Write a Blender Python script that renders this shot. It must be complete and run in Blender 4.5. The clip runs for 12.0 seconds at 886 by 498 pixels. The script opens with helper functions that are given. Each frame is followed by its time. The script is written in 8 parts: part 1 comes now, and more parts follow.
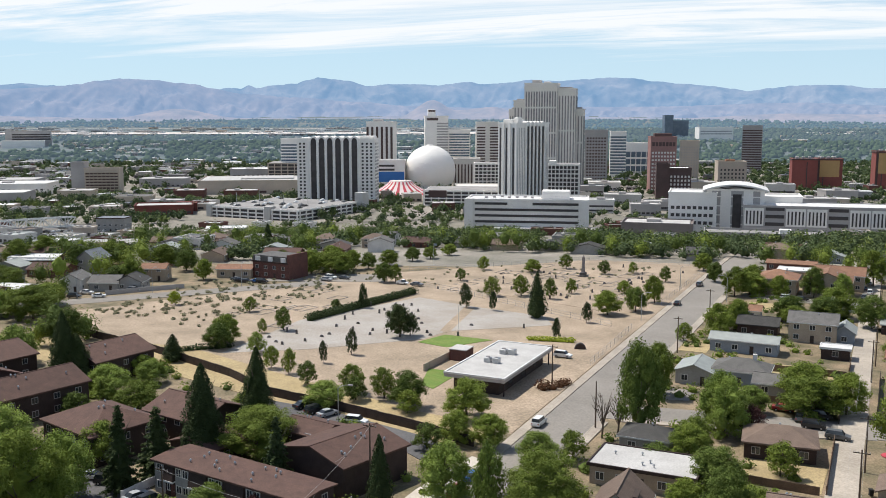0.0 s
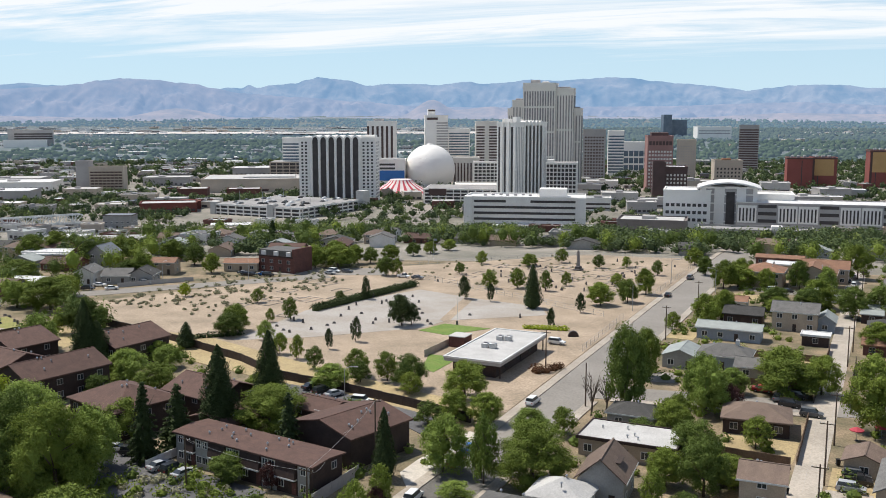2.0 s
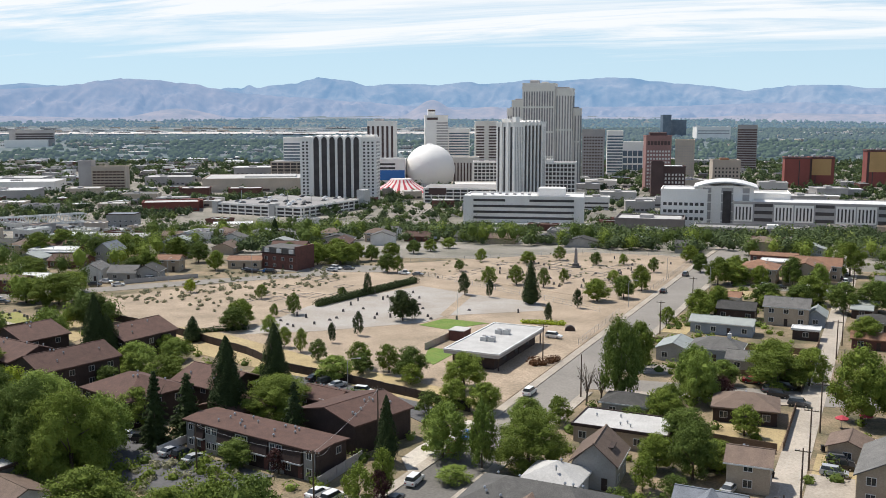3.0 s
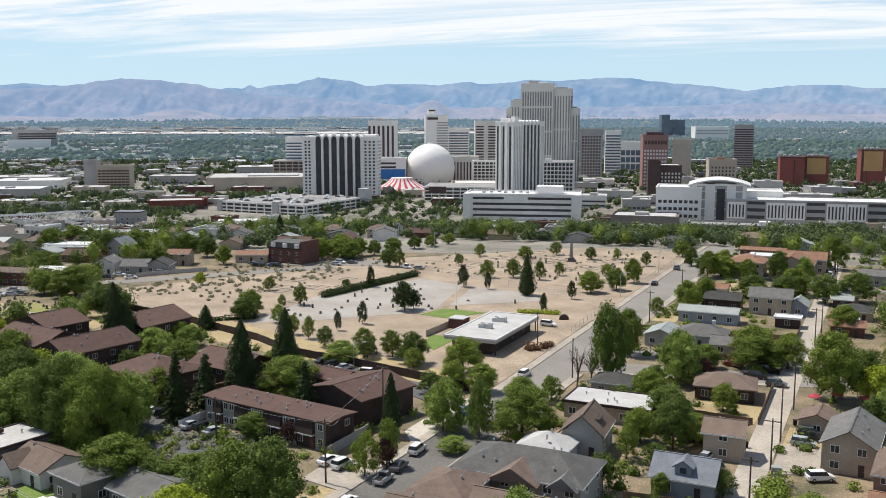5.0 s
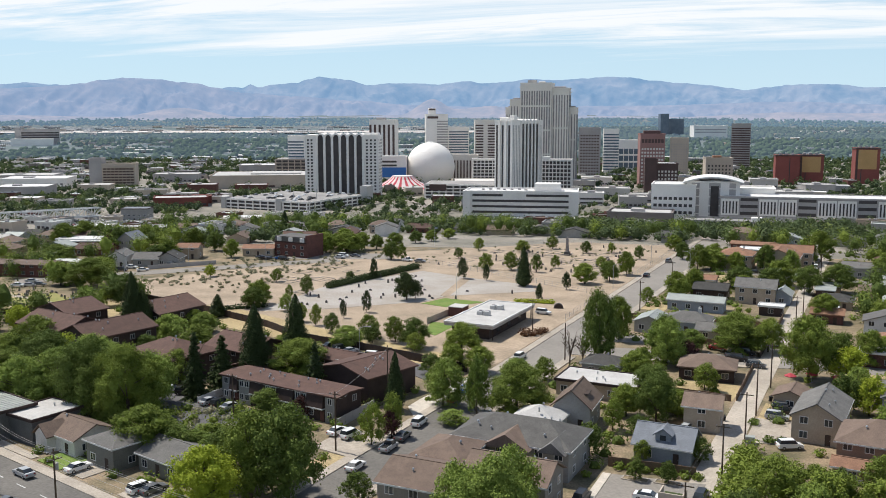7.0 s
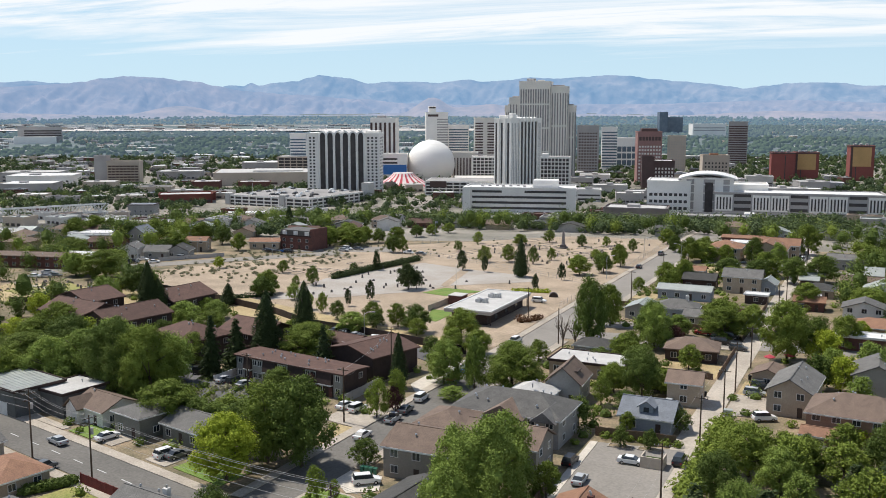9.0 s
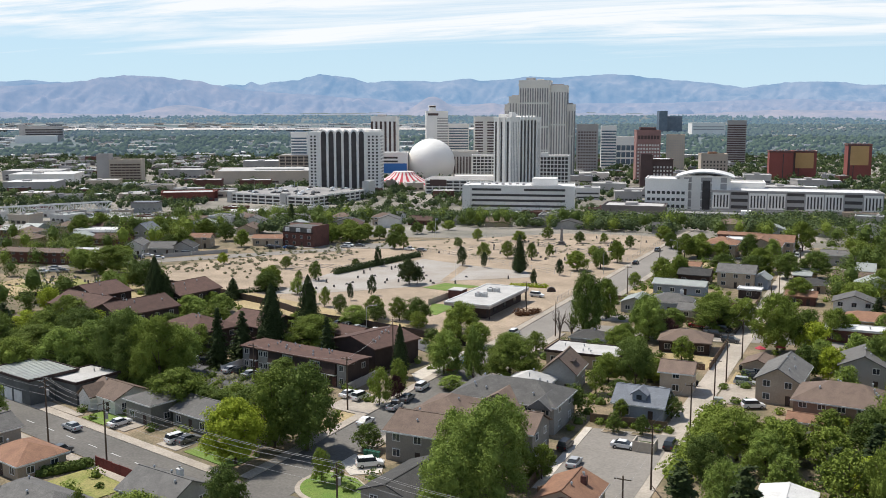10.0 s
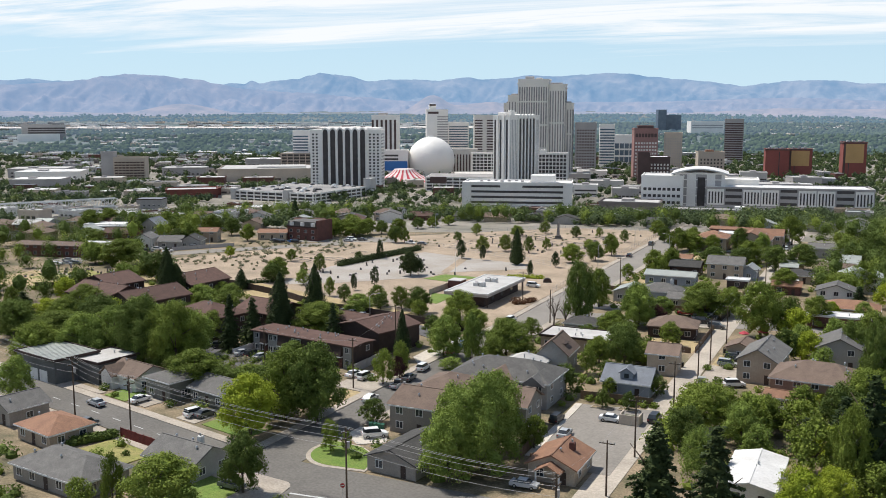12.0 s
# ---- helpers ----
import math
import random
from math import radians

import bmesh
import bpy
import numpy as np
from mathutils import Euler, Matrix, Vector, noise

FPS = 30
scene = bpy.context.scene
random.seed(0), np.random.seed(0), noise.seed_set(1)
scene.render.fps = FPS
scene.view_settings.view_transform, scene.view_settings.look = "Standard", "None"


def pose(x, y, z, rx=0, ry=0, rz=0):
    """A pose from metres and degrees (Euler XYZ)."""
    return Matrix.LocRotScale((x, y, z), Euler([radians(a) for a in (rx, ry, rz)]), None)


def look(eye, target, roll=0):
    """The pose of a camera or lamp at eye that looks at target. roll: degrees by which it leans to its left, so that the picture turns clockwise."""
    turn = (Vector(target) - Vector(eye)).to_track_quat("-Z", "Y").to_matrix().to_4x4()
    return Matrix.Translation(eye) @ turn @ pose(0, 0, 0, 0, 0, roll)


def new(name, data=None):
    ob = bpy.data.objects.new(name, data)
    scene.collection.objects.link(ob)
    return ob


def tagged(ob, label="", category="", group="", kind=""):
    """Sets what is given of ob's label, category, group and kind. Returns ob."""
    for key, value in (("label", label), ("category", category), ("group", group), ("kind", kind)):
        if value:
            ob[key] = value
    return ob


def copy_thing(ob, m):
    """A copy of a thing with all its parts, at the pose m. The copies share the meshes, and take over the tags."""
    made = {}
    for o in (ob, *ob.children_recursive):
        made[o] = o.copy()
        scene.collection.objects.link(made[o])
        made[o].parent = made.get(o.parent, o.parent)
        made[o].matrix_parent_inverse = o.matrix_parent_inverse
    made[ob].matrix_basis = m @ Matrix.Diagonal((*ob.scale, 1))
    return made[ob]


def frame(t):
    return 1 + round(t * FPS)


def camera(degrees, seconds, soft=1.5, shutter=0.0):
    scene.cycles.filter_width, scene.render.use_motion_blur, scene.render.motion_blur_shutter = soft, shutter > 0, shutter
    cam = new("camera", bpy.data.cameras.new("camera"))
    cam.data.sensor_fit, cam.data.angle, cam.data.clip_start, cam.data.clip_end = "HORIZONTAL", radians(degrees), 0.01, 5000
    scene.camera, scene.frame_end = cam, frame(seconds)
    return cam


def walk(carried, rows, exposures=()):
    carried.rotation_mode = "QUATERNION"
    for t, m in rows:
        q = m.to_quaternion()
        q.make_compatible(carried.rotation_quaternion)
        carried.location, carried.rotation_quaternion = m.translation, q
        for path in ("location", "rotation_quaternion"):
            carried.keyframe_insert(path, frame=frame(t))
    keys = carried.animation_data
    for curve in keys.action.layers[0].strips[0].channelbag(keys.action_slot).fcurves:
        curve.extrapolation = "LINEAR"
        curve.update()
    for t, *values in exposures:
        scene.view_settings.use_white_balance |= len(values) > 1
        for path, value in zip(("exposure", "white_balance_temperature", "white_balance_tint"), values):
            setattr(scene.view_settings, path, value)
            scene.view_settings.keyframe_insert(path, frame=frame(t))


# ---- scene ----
# The world's axes follow the street grid: y runs along the avenue beside the cemetery, x across it.
HEAD = 25.2
cam = camera(50.0, 12.0, soft=0.9)
PATH = [
    (0.0, 0.00, 0.00, 60.00, 82.043, 25.200), (1.0, 2.64, -5.59, 59.89, 82.023, 25.191),
    (2.0, 5.39, -11.44, 59.78, 82.024, 25.185), (3.0, 8.22, -17.48, 59.67, 82.032, 25.181),
    (4.0, 11.11, -23.68, 59.55, 82.037, 25.180), (5.0, 14.04, -29.97, 59.43, 82.034, 25.181),
    (6.0, 16.99, -36.30, 59.29, 82.017, 25.183), (7.0, 19.95, -42.64, 59.15, 81.986, 25.186),
    (8.0, 22.88, -48.91, 58.99, 81.942, 25.190), (9.0, 25.77, -55.08, 58.82, 81.889, 25.194),
    (10.0, 28.59, -61.09, 58.63, 81.834, 25.198), (11.0, 31.33, -66.89, 58.41, 81.787, 25.201),
    (12.0, 33.97, -72.43, 58.18, 81.761, 25.203),
]
walk(cam, [(t, pose(x, y, z, tip, 0, turn)) for t, x, y, z, tip, turn in PATH])

# ---- light ----
SUN_EL, SUN_AZ = 61.0, 25.2 + 56.0   # the sun stands high, ahead and to the left of the view
world = bpy.data.worlds.new("sky")
scene.world = world
world.use_nodes = True
wt = world.node_tree
wt.nodes.clear()


def wnode(kind, **kw):
    n = wt.nodes.new(kind)
    for k, v in kw.items():
        n.inputs[k].default_value = v
    return n


w_out = wnode("ShaderNodeOutputWorld")
w_bg = wnode("ShaderNodeBackground", Strength=0.114)
w_sky = wnode("ShaderNodeTexSky")
w_sky.sky_type = "NISHITA"
w_sky.sun_disc = False
w_sky.sun_elevation = radians(SUN_EL)
w_sky.sun_rotation = radians(-SUN_AZ)
w_sky.air_density, w_sky.dust_density, w_sky.ozone_density, w_sky.altitude = 1.0, 0.1, 2.5, 1400
w_co = wnode("ShaderNodeTexCoord")
w_sep = wnode("ShaderNodeSeparateXYZ")
wt.links.new(w_co.outputs["Generated"], w_sep.inputs[0])
# thin cloud sheets: direction projected on a high plane, stretched into streaks
w_z = wnode("ShaderNodeMath")
w_z.operation = "ADD"
w_z.inputs[1].default_value = 0.035
wt.links.new(w_sep.outputs[2], w_z.inputs[0])
w_div = wnode("ShaderNodeVectorMath")
w_div.operation = "DIVIDE"
w_comb = wnode("ShaderNodeCombineXYZ")
for k in range(3):
    wt.links.new(w_z.outputs[0], w_comb.inputs[k])
wt.links.new(w_co.outputs["Generated"], w_div.inputs[0])
wt.links.new(w_comb.outputs[0], w_div.inputs[1])
w_map = wnode("ShaderNodeMapping")
w_map.inputs["Rotation"].default_value = (0, 0, radians(-HEAD))
w_map.inputs["Scale"].default_value = (0.11, 0.34, 0.0)
w_map.inputs["Location"].default_value = (3.1, 1.7, 0)
wt.links.new(w_div.outputs[0], w_map.inputs[0])
w_n = wnode("ShaderNodeTexNoise", Scale=1.9, Detail=11.0, Roughness=0.66, Distortion=0.9)
wt.links.new(w_map.outputs[0], w_n.inputs["Vector"])
w_ramp = wnode("ShaderNodeMapRange")
w_ramp.inputs[1].default_value, w_ramp.inputs[2].default_value = 0.36, 0.54
wt.links.new(w_n.outputs[0], w_ramp.inputs[0])
w_low = wnode("ShaderNodeMapRange")
w_low.inputs[1].default_value, w_low.inputs[2].default_value = 0.064, 0.082
# the sheet's edges rise and fall along the horizon
w_edge = wnode("ShaderNodeTexNoise", Scale=1.3, Detail=8.0, Roughness=0.62, Distortion=0.5)
wt.links.new(w_map.outputs[0], w_edge.inputs["Vector"])
w_lift = wnode("ShaderNodeMath")
w_lift.operation = "MULTIPLY_ADD"
w_lift.inputs[1].default_value = 0.075
wt.links.new(w_edge.outputs[0], w_lift.inputs[0])
w_shift = wnode("ShaderNodeMath")
w_shift.operation = "SUBTRACT"
w_shift.inputs[1].default_value = 0.0375
wt.links.new(w_sep.outputs[2], w_shift.inputs[0])
wt.links.new(w_shift.outputs[0], w_lift.inputs[2])
wt.links.new(w_lift.outputs[0], w_low.inputs[0])
w_mul = wnode("ShaderNodeMath")
w_mul.operation = "MULTIPLY"
wt.links.new(w_ramp.outputs[0], w_mul.inputs[0])
wt.links.new(w_low.outputs[0], w_mul.inputs[1])
w_high = wnode("ShaderNodeMapRange")
w_high.inputs[1].default_value, w_high.inputs[2].default_value = 0.108, 0.16
w_high.inputs[3].default_value, w_high.inputs[4].default_value = 1.0, 0.2
wt.links.new(w_lift.outputs[0], w_high.inputs[0])
w_mul2 = wnode("ShaderNodeMath")
w_mul2.operation = "MULTIPLY"
wt.links.new(w_mul.outputs[0], w_mul2.inputs[0])
wt.links.new(w_high.outputs[0], w_mul2.inputs[1])
w_mix = wnode("ShaderNodeMix")
w_mix.data_type = "RGBA"
w_mix.inputs[7].default_value = (8.3, 8.6, 8.9, 1)
wt.links.new(w_mul2.outputs[0], w_mix.inputs[0])
w_hz = wnode("ShaderNodeMapRange")
w_hz.inputs[1].default_value, w_hz.inputs[2].default_value = 0.02, 0.40
w_hz.inputs[3].default_value, w_hz.inputs[4].default_value = 0.85, 0.0
wt.links.new(w_sep.outputs[2], w_hz.inputs[0])
w_air = wnode("ShaderNodeMix")
w_air.data_type = "RGBA"
w_air.inputs[7].default_value = (5.0, 6.9, 8.3, 1)   # pale blue summer haze low over the land
wt.links.new(w_hz.outputs[0], w_air.inputs[0])
wt.links.new(w_sky.outputs[0], w_air.inputs[6])
wt.links.new(w_air.outputs[2], w_mix.inputs[6])
wt.links.new(w_mix.outputs[2], w_bg.inputs[0])
wt.links.new(w_bg.outputs[0], w_out.inputs[0])

sun = new("sun", bpy.data.lights.new("sun", "SUN"))
sun.data.energy, sun.data.angle, sun.data.color = 4.9, radians(0.6), (1.0, 0.955, 0.88)
sun_dir = Vector((-math.sin(radians(SUN_AZ)) * math.cos(radians(SUN_EL)), math.cos(radians(SUN_AZ)) * math.cos(radians(SUN_EL)), math.sin(radians(SUN_EL))))
sun.matrix_world = look(tuple(sun_dir * 300), (0, 0, 0))


# ---- materials ----
def surface(name, base, second=None, scale=1.0, rough=0.85, metal=0.0, bump=0.0, fine=0.0, vary=0.0, spec=0.3, detail=5.0, stretch=(1, 1, 1)):
    """A node material: two base colours mixed by noise in metres, a fine grain, a bump, and a shift from object to object."""
    m = bpy.data.materials.new(name)
    m.use_nodes = True
    nt = m.node_tree
    b = nt.nodes["Principled BSDF"]
    b.inputs["Roughness"].default_value, b.inputs["Metallic"].default_value = rough, metal
    b.inputs["Specular IOR Level"].default_value = spec
    second = second or tuple(c * 0.82 for c in base)
    geo = nt.nodes.new("ShaderNodeNewGeometry")
    mp = nt.nodes.new("ShaderNodeMapping")
    mp.inputs["Scale"].default_value = stretch
    nt.links.new(geo.outputs["Position"], mp.inputs[0])
    n = nt.nodes.new("ShaderNodeTexNoise")
    n.inputs["Scale"].default_value, n.inputs["Detail"].default_value, n.inputs["Roughness"].default_value = scale, detail, 0.65
    nt.links.new(mp.outputs[0], n.inputs["Vector"])
    r = nt.nodes.new("ShaderNodeMapRange")
    r.inputs[1].default_value, r.inputs[2].default_value = 0.36, 0.64
    nt.links.new(n.outputs[0], r.inputs[0])
    mix = nt.nodes.new("ShaderNodeMix")
    mix.data_type = "RGBA"
    mix.inputs[6].default_value, mix.inputs[7].default_value = (*base, 1), (*second, 1)
    nt.links.new(r.outputs[0], mix.inputs[0])
    col = mix.outputs[2]
    if fine:
        f = nt.nodes.new("ShaderNodeTexNoise")
        f.inputs["Scale"].default_value, f.inputs["Detail"].default_value = scale * 9 + 1.5, 3.0
        nt.links.new(mp.outputs[0], f.inputs["Vector"])
        fr = nt.nodes.new("ShaderNodeMapRange")
        fr.inputs[1].default_value, fr.inputs[2].default_value = 0.3, 0.7
        fr.inputs[3].default_value, fr.inputs[4].default_value = 1 - fine, 1 + fine
        nt.links.new(f.outputs[0], fr.inputs[0])
        hv = nt.nodes.new("ShaderNodeHueSaturation")
        nt.links.new(fr.outputs[0], hv.inputs["Value"])
        nt.links.new(col, hv.inputs["Color"])
        col = hv.outputs[0]
    if vary:
        oi = nt.nodes.new("ShaderNodeObjectInfo")
        vr = nt.nodes.new("ShaderNodeMapRange")
        vr.inputs[3].default_value, vr.inputs[4].default_value = 1 - vary, 1 + vary
        nt.links.new(oi.outputs["Random"], vr.inputs[0])
        hs = nt.nodes.new("ShaderNodeHueSaturation")
        nt.links.new(vr.outputs[0], hs.inputs["Value"])
        nt.links.new(col, hs.inputs["Color"])
        col = hs.outputs[0]
    nt.links.new(col, b.inputs["Base Color"])
    if bump:
        bp = nt.nodes.new("ShaderNodeBump")
        bp.inputs["Strength"].default_value, bp.inputs["Distance"].default_value = bump, 0.1
        nt.links.new(n.outputs[0], bp.inputs["Height"])
        nt.links.new(bp.outputs[0], b.inputs["Normal"])
    return m


def foliage(name, base, second, glow=0.3):
    """Leaves: colour shifts from tree to tree and from leaf to leaf, and some light comes through."""
    m = bpy.data.materials.new(name)
    m.use_nodes = True
    nt = m.node_tree
    nt.nodes.clear()
    out = nt.nodes.new("ShaderNodeOutputMaterial")
    d, t, mx = nt.nodes.new("ShaderNodeBsdfPrincipled"), nt.nodes.new("ShaderNodeBsdfTranslucent"), nt.nodes.new("ShaderNodeMixShader")
    d.inputs["Roughness"].default_value = 0.7
    d.inputs["Specular IOR Level"].default_value = 0.12
    geo, oi = nt.nodes.new("ShaderNodeNewGeometry"), nt.nodes.new("ShaderNodeObjectInfo")
    a = nt.nodes.new("ShaderNodeMath")
    a.operation = "MULTIPLY_ADD"
    a.inputs[1].default_value = 0.34
    nt.links.new(geo.outputs["Random Per Island"], a.inputs[0])
    half = nt.nodes.new("ShaderNodeMath")
    half.operation = "MULTIPLY"
    half.inputs[1].default_value = 0.66
    nt.links.new(oi.outputs["Random"], half.inputs[0])
    nt.links.new(half.outputs[0], a.inputs[2])
    mix = nt.nodes.new("ShaderNodeMix")
    mix.data_type = "RGBA"
    mix.inputs[6].default_value, mix.inputs[7].default_value = (*base, 1), (*second, 1)
    nt.links.new(a.outputs[0], mix.inputs[0])
    nt.links.new(mix.outputs[2], d.inputs["Base Color"])
    nt.links.new(mix.outputs[2], t.inputs["Color"])
    mx.inputs[0].default_value = glow
    nt.links.new(d.outputs[0], mx.inputs[1])
    nt.links.new(t.outputs[0], mx.inputs[2])
    nt.links.new(mx.outputs[0], out.inputs[0])
    return m


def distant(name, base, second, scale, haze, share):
    """Far slopes seen through several kilometres of air: a lit surface, haze painted in as emission."""
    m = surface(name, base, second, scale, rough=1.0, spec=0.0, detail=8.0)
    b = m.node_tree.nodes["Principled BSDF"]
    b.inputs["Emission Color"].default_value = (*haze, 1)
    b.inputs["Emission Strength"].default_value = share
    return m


M = {
    "earth": surface("dry_earth", (0.42, 0.325, 0.235), (0.28, 0.22, 0.155), 0.07, fine=0.28, bump=0.3),
    "yard": surface("yard_soil", (0.30, 0.225, 0.145), (0.11, 0.10, 0.055), 0.11, fine=0.3, bump=0.3),
    "gravel": surface("grey_gravel", (0.40, 0.368, 0.332), (0.335, 0.295, 0.25), 0.07, fine=0.14, bump=0.3),
    "dry_grass": surface("dry_grass", (0.43, 0.335, 0.18), (0.34, 0.26, 0.14), 0.12, fine=0.25, bump=0.4),
    "lawn": surface("lawn", (0.12, 0.20, 0.035), (0.17, 0.22, 0.05), 0.3, fine=0.3, bump=0.4),
    "lawn_dry": surface("yellowing_lawn", (0.20, 0.22, 0.055), (0.30, 0.26, 0.10), 0.25, fine=0.3, bump=0.4),
    "asphalt": surface("worn_asphalt", (0.275, 0.25, 0.22), (0.225, 0.205, 0.18), 0.06, fine=0.12, rough=0.9),
    "asphalt_mid": surface("street_asphalt", (0.172, 0.16, 0.143), (0.135, 0.126, 0.113), 0.07, fine=0.15, rough=0.9),
    "asphalt_dark": surface("dark_asphalt", (0.10, 0.098, 0.10), (0.135, 0.13, 0.13), 0.08, fine=0.15, rough=0.9),
    "concrete": surface("concrete", (0.43, 0.375, 0.31), (0.33, 0.285, 0.235), 0.15, fine=0.16),
    "concrete_pale": surface("sunlit_concrete", (0.60, 0.545, 0.47), (0.50, 0.45, 0.385), 0.2, fine=0.12),
    "alley": surface("alley_concrete", (0.47, 0.41, 0.34), (0.36, 0.315, 0.26), 0.12, fine=0.15),
    "paint": surface("road_paint", (0.62, 0.62, 0.60), (0.45, 0.45, 0.43), 1.5, fine=0.2),
    "roof_brown": surface("brown_shingle", (0.118, 0.068, 0.053), (0.088, 0.052, 0.042), 0.6, fine=0.25, vary=0.12, bump=0.3),
    "roof_grey": surface("grey_shingle", (0.155, 0.148, 0.138), (0.115, 0.11, 0.103), 0.6, fine=0.25, vary=0.2, bump=0.3),
    "roof_dark": surface("charcoal_shingle", (0.075, 0.072, 0.068), (0.055, 0.053, 0.05), 0.6, fine=0.25, vary=0.15, bump=0.3),
    "roof_tan": surface("tan_shingle", (0.195, 0.14, 0.108), (0.15, 0.108, 0.085), 0.6, fine=0.25, vary=0.15, bump=0.3),
    "roof_orange": surface("orange_shingle", (0.29, 0.16, 0.10), (0.22, 0.12, 0.078), 0.6, fine=0.25, vary=0.1, bump=0.3),
    "roof_white": surface("white_membrane", (0.72, 0.71, 0.69), (0.58, 0.57, 0.55), 0.25, fine=0.08),
    "roof_pale": surface("dusty_pale_membrane", (0.52, 0.505, 0.48), (0.43, 0.415, 0.395), 0.2, fine=0.1),
    "roof_slate": surface("slate_blue_shingle", (0.21, 0.225, 0.25), (0.16, 0.172, 0.19), 0.5, fine=0.2, bump=0.3),
    "roof_metal": surface("pale_metal_sheet", (0.37, 0.39, 0.36), (0.30, 0.315, 0.295), 0.4, rough=0.55, metal=0.15),
    "wall_dark": surface("dark_brown_siding", (0.062, 0.042, 0.037), (0.045, 0.031, 0.028), 0.5, fine=0.2),
    "wall_slate": surface("slate_grey_siding", (0.13, 0.135, 0.132), (0.105, 0.108, 0.106), 0.4, fine=0.12),
    "wall_brick": surface("red_brick", (0.15, 0.068, 0.055), (0.11, 0.052, 0.045), 0.7, fine=0.3),
    "wall_grey": surface("grey_siding", (0.34, 0.33, 0.31), (0.285, 0.275, 0.26), 0.3, fine=0.08, vary=0.12),
    "wall_blue": surface("pale_blue_siding", (0.28, 0.31, 0.345), (0.235, 0.26, 0.295), 0.3, fine=0.08),
    "wall_tan": surface("tan_stucco", (0.42, 0.345, 0.265), (0.35, 0.285, 0.22), 0.3, fine=0.1, vary=0.12),
    "wall_brown": surface("brown_stucco", (0.33, 0.22, 0.16), (0.27, 0.18, 0.13), 0.3, fine=0.1),
    "wall_taupe": surface("taupe_siding", (0.30, 0.27, 0.235), (0.25, 0.225, 0.195), 0.3, fine=0.1, vary=0.15),
    # grey-green siding taken darker, with the shade on two bungalows put into it
    "wall_sage": surface("shaded_sage_siding", (0.19, 0.19, 0.165), (0.155, 0.155, 0.135), 0.3, fine=0.12),
    "wall_white": surface("white_siding", (0.68, 0.66, 0.63), (0.58, 0.56, 0.53), 0.3, fine=0.08),
    "trim": surface("white_trim", (0.70, 0.69, 0.67), (0.6, 0.59, 0.57), 1.0),
    "fence": surface("weathered_fence", (0.20, 0.13, 0.085), (0.14, 0.095, 0.065), 0.8, fine=0.3),
    "fence_dark": surface("dark_fence", (0.07, 0.05, 0.042), (0.05, 0.037, 0.032), 0.8, fine=0.2),
    "fence_red": surface("red_fence", (0.17, 0.04, 0.035), (0.12, 0.03, 0.027), 0.8, fine=0.2),
    "wood": surface("pole_wood", (0.12, 0.085, 0.06), (0.075, 0.055, 0.04), 2.0, stretch=(1, 1, 0.1)),
    "bark": surface("bark", (0.13, 0.10, 0.075), (0.08, 0.062, 0.048), 3.0, stretch=(1, 1, 0.25), bump=0.5),
    "steel": surface("galvanised_steel", (0.45, 0.46, 0.47), (0.36, 0.37, 0.38), 2.0, rough=0.45, metal=0.7),
    "white_steel": surface("white_painted_steel", (0.72, 0.72, 0.70), (0.6, 0.6, 0.58), 0.5, rough=0.5),
    "wire": surface("cable", (0.42, 0.41, 0.40), (0.30, 0.29, 0.28), 0.5, rough=0.5),
    "glass": surface("window_glass", (0.025, 0.03, 0.036), (0.05, 0.058, 0.066), 0.25, rough=0.12, spec=0.6),
    "bin_green": surface("green_plastic", (0.02, 0.11, 0.07), (0.018, 0.09, 0.06), 1.0, rough=0.5),
    "tyre": surface("tyre_rubber", (0.02, 0.02, 0.02), rough=0.9),
    "rim": surface("wheel_rim", (0.45, 0.45, 0.46), rough=0.35, metal=0.8),
    "lamp_red": surface("tail_lamp", (0.35, 0.02, 0.02), rough=0.3),
    "lamp_clear": surface("head_lamp", (0.75, 0.75, 0.72), rough=0.2),
    "stone": surface("grave_stone", (0.22, 0.20, 0.19), (0.14, 0.13, 0.125), 1.2, fine=0.2, vary=0.4),
    "hotel": surface("pale_concrete_panel", (0.84, 0.805, 0.76), (0.78, 0.745, 0.70), 0.06, fine=0.05),
    "hotel_warm": surface("warm_concrete_panel", (0.74, 0.695, 0.635), (0.66, 0.62, 0.57), 0.06, fine=0.06),
    # facade glass lifted a little for haze; also serves as shade inside garages
    "hotel_dark": surface("dark_glass_and_shade", (0.055, 0.048, 0.048), (0.085, 0.075, 0.074), 0.15, rough=0.5, spec=0.25),
    "tower_grey": surface("grey_tower_panel", (0.42, 0.395, 0.38), (0.35, 0.33, 0.32), 0.06, fine=0.06),
    "tower_tan": surface("tan_tower_panel", (0.52, 0.445, 0.365), (0.45, 0.385, 0.32), 0.06, fine=0.06),
    "tower_red": surface("red_stone_panel", (0.33, 0.185, 0.165), (0.28, 0.16, 0.145), 0.06, fine=0.08),
    "tower_brown": surface("brown_stone_panel", (0.115, 0.075, 0.07), (0.09, 0.06, 0.056), 0.06, fine=0.08),
    "tower_blue": surface("blue_glass_wall", (0.09, 0.12, 0.16), (0.13, 0.165, 0.205), 0.1, rough=0.25, spec=0.5),
    "block_red": surface("red_painted_block", (0.27, 0.085, 0.070), (0.23, 0.072, 0.060), 0.05, fine=0.08),
    "block_gold": surface("ochre_painted_block", (0.55, 0.34, 0.15), (0.48, 0.30, 0.13), 0.05, fine=0.08),
    "office_brown": surface("brown_grey_precast", (0.235, 0.205, 0.19), (0.19, 0.165, 0.155), 0.08, fine=0.08),
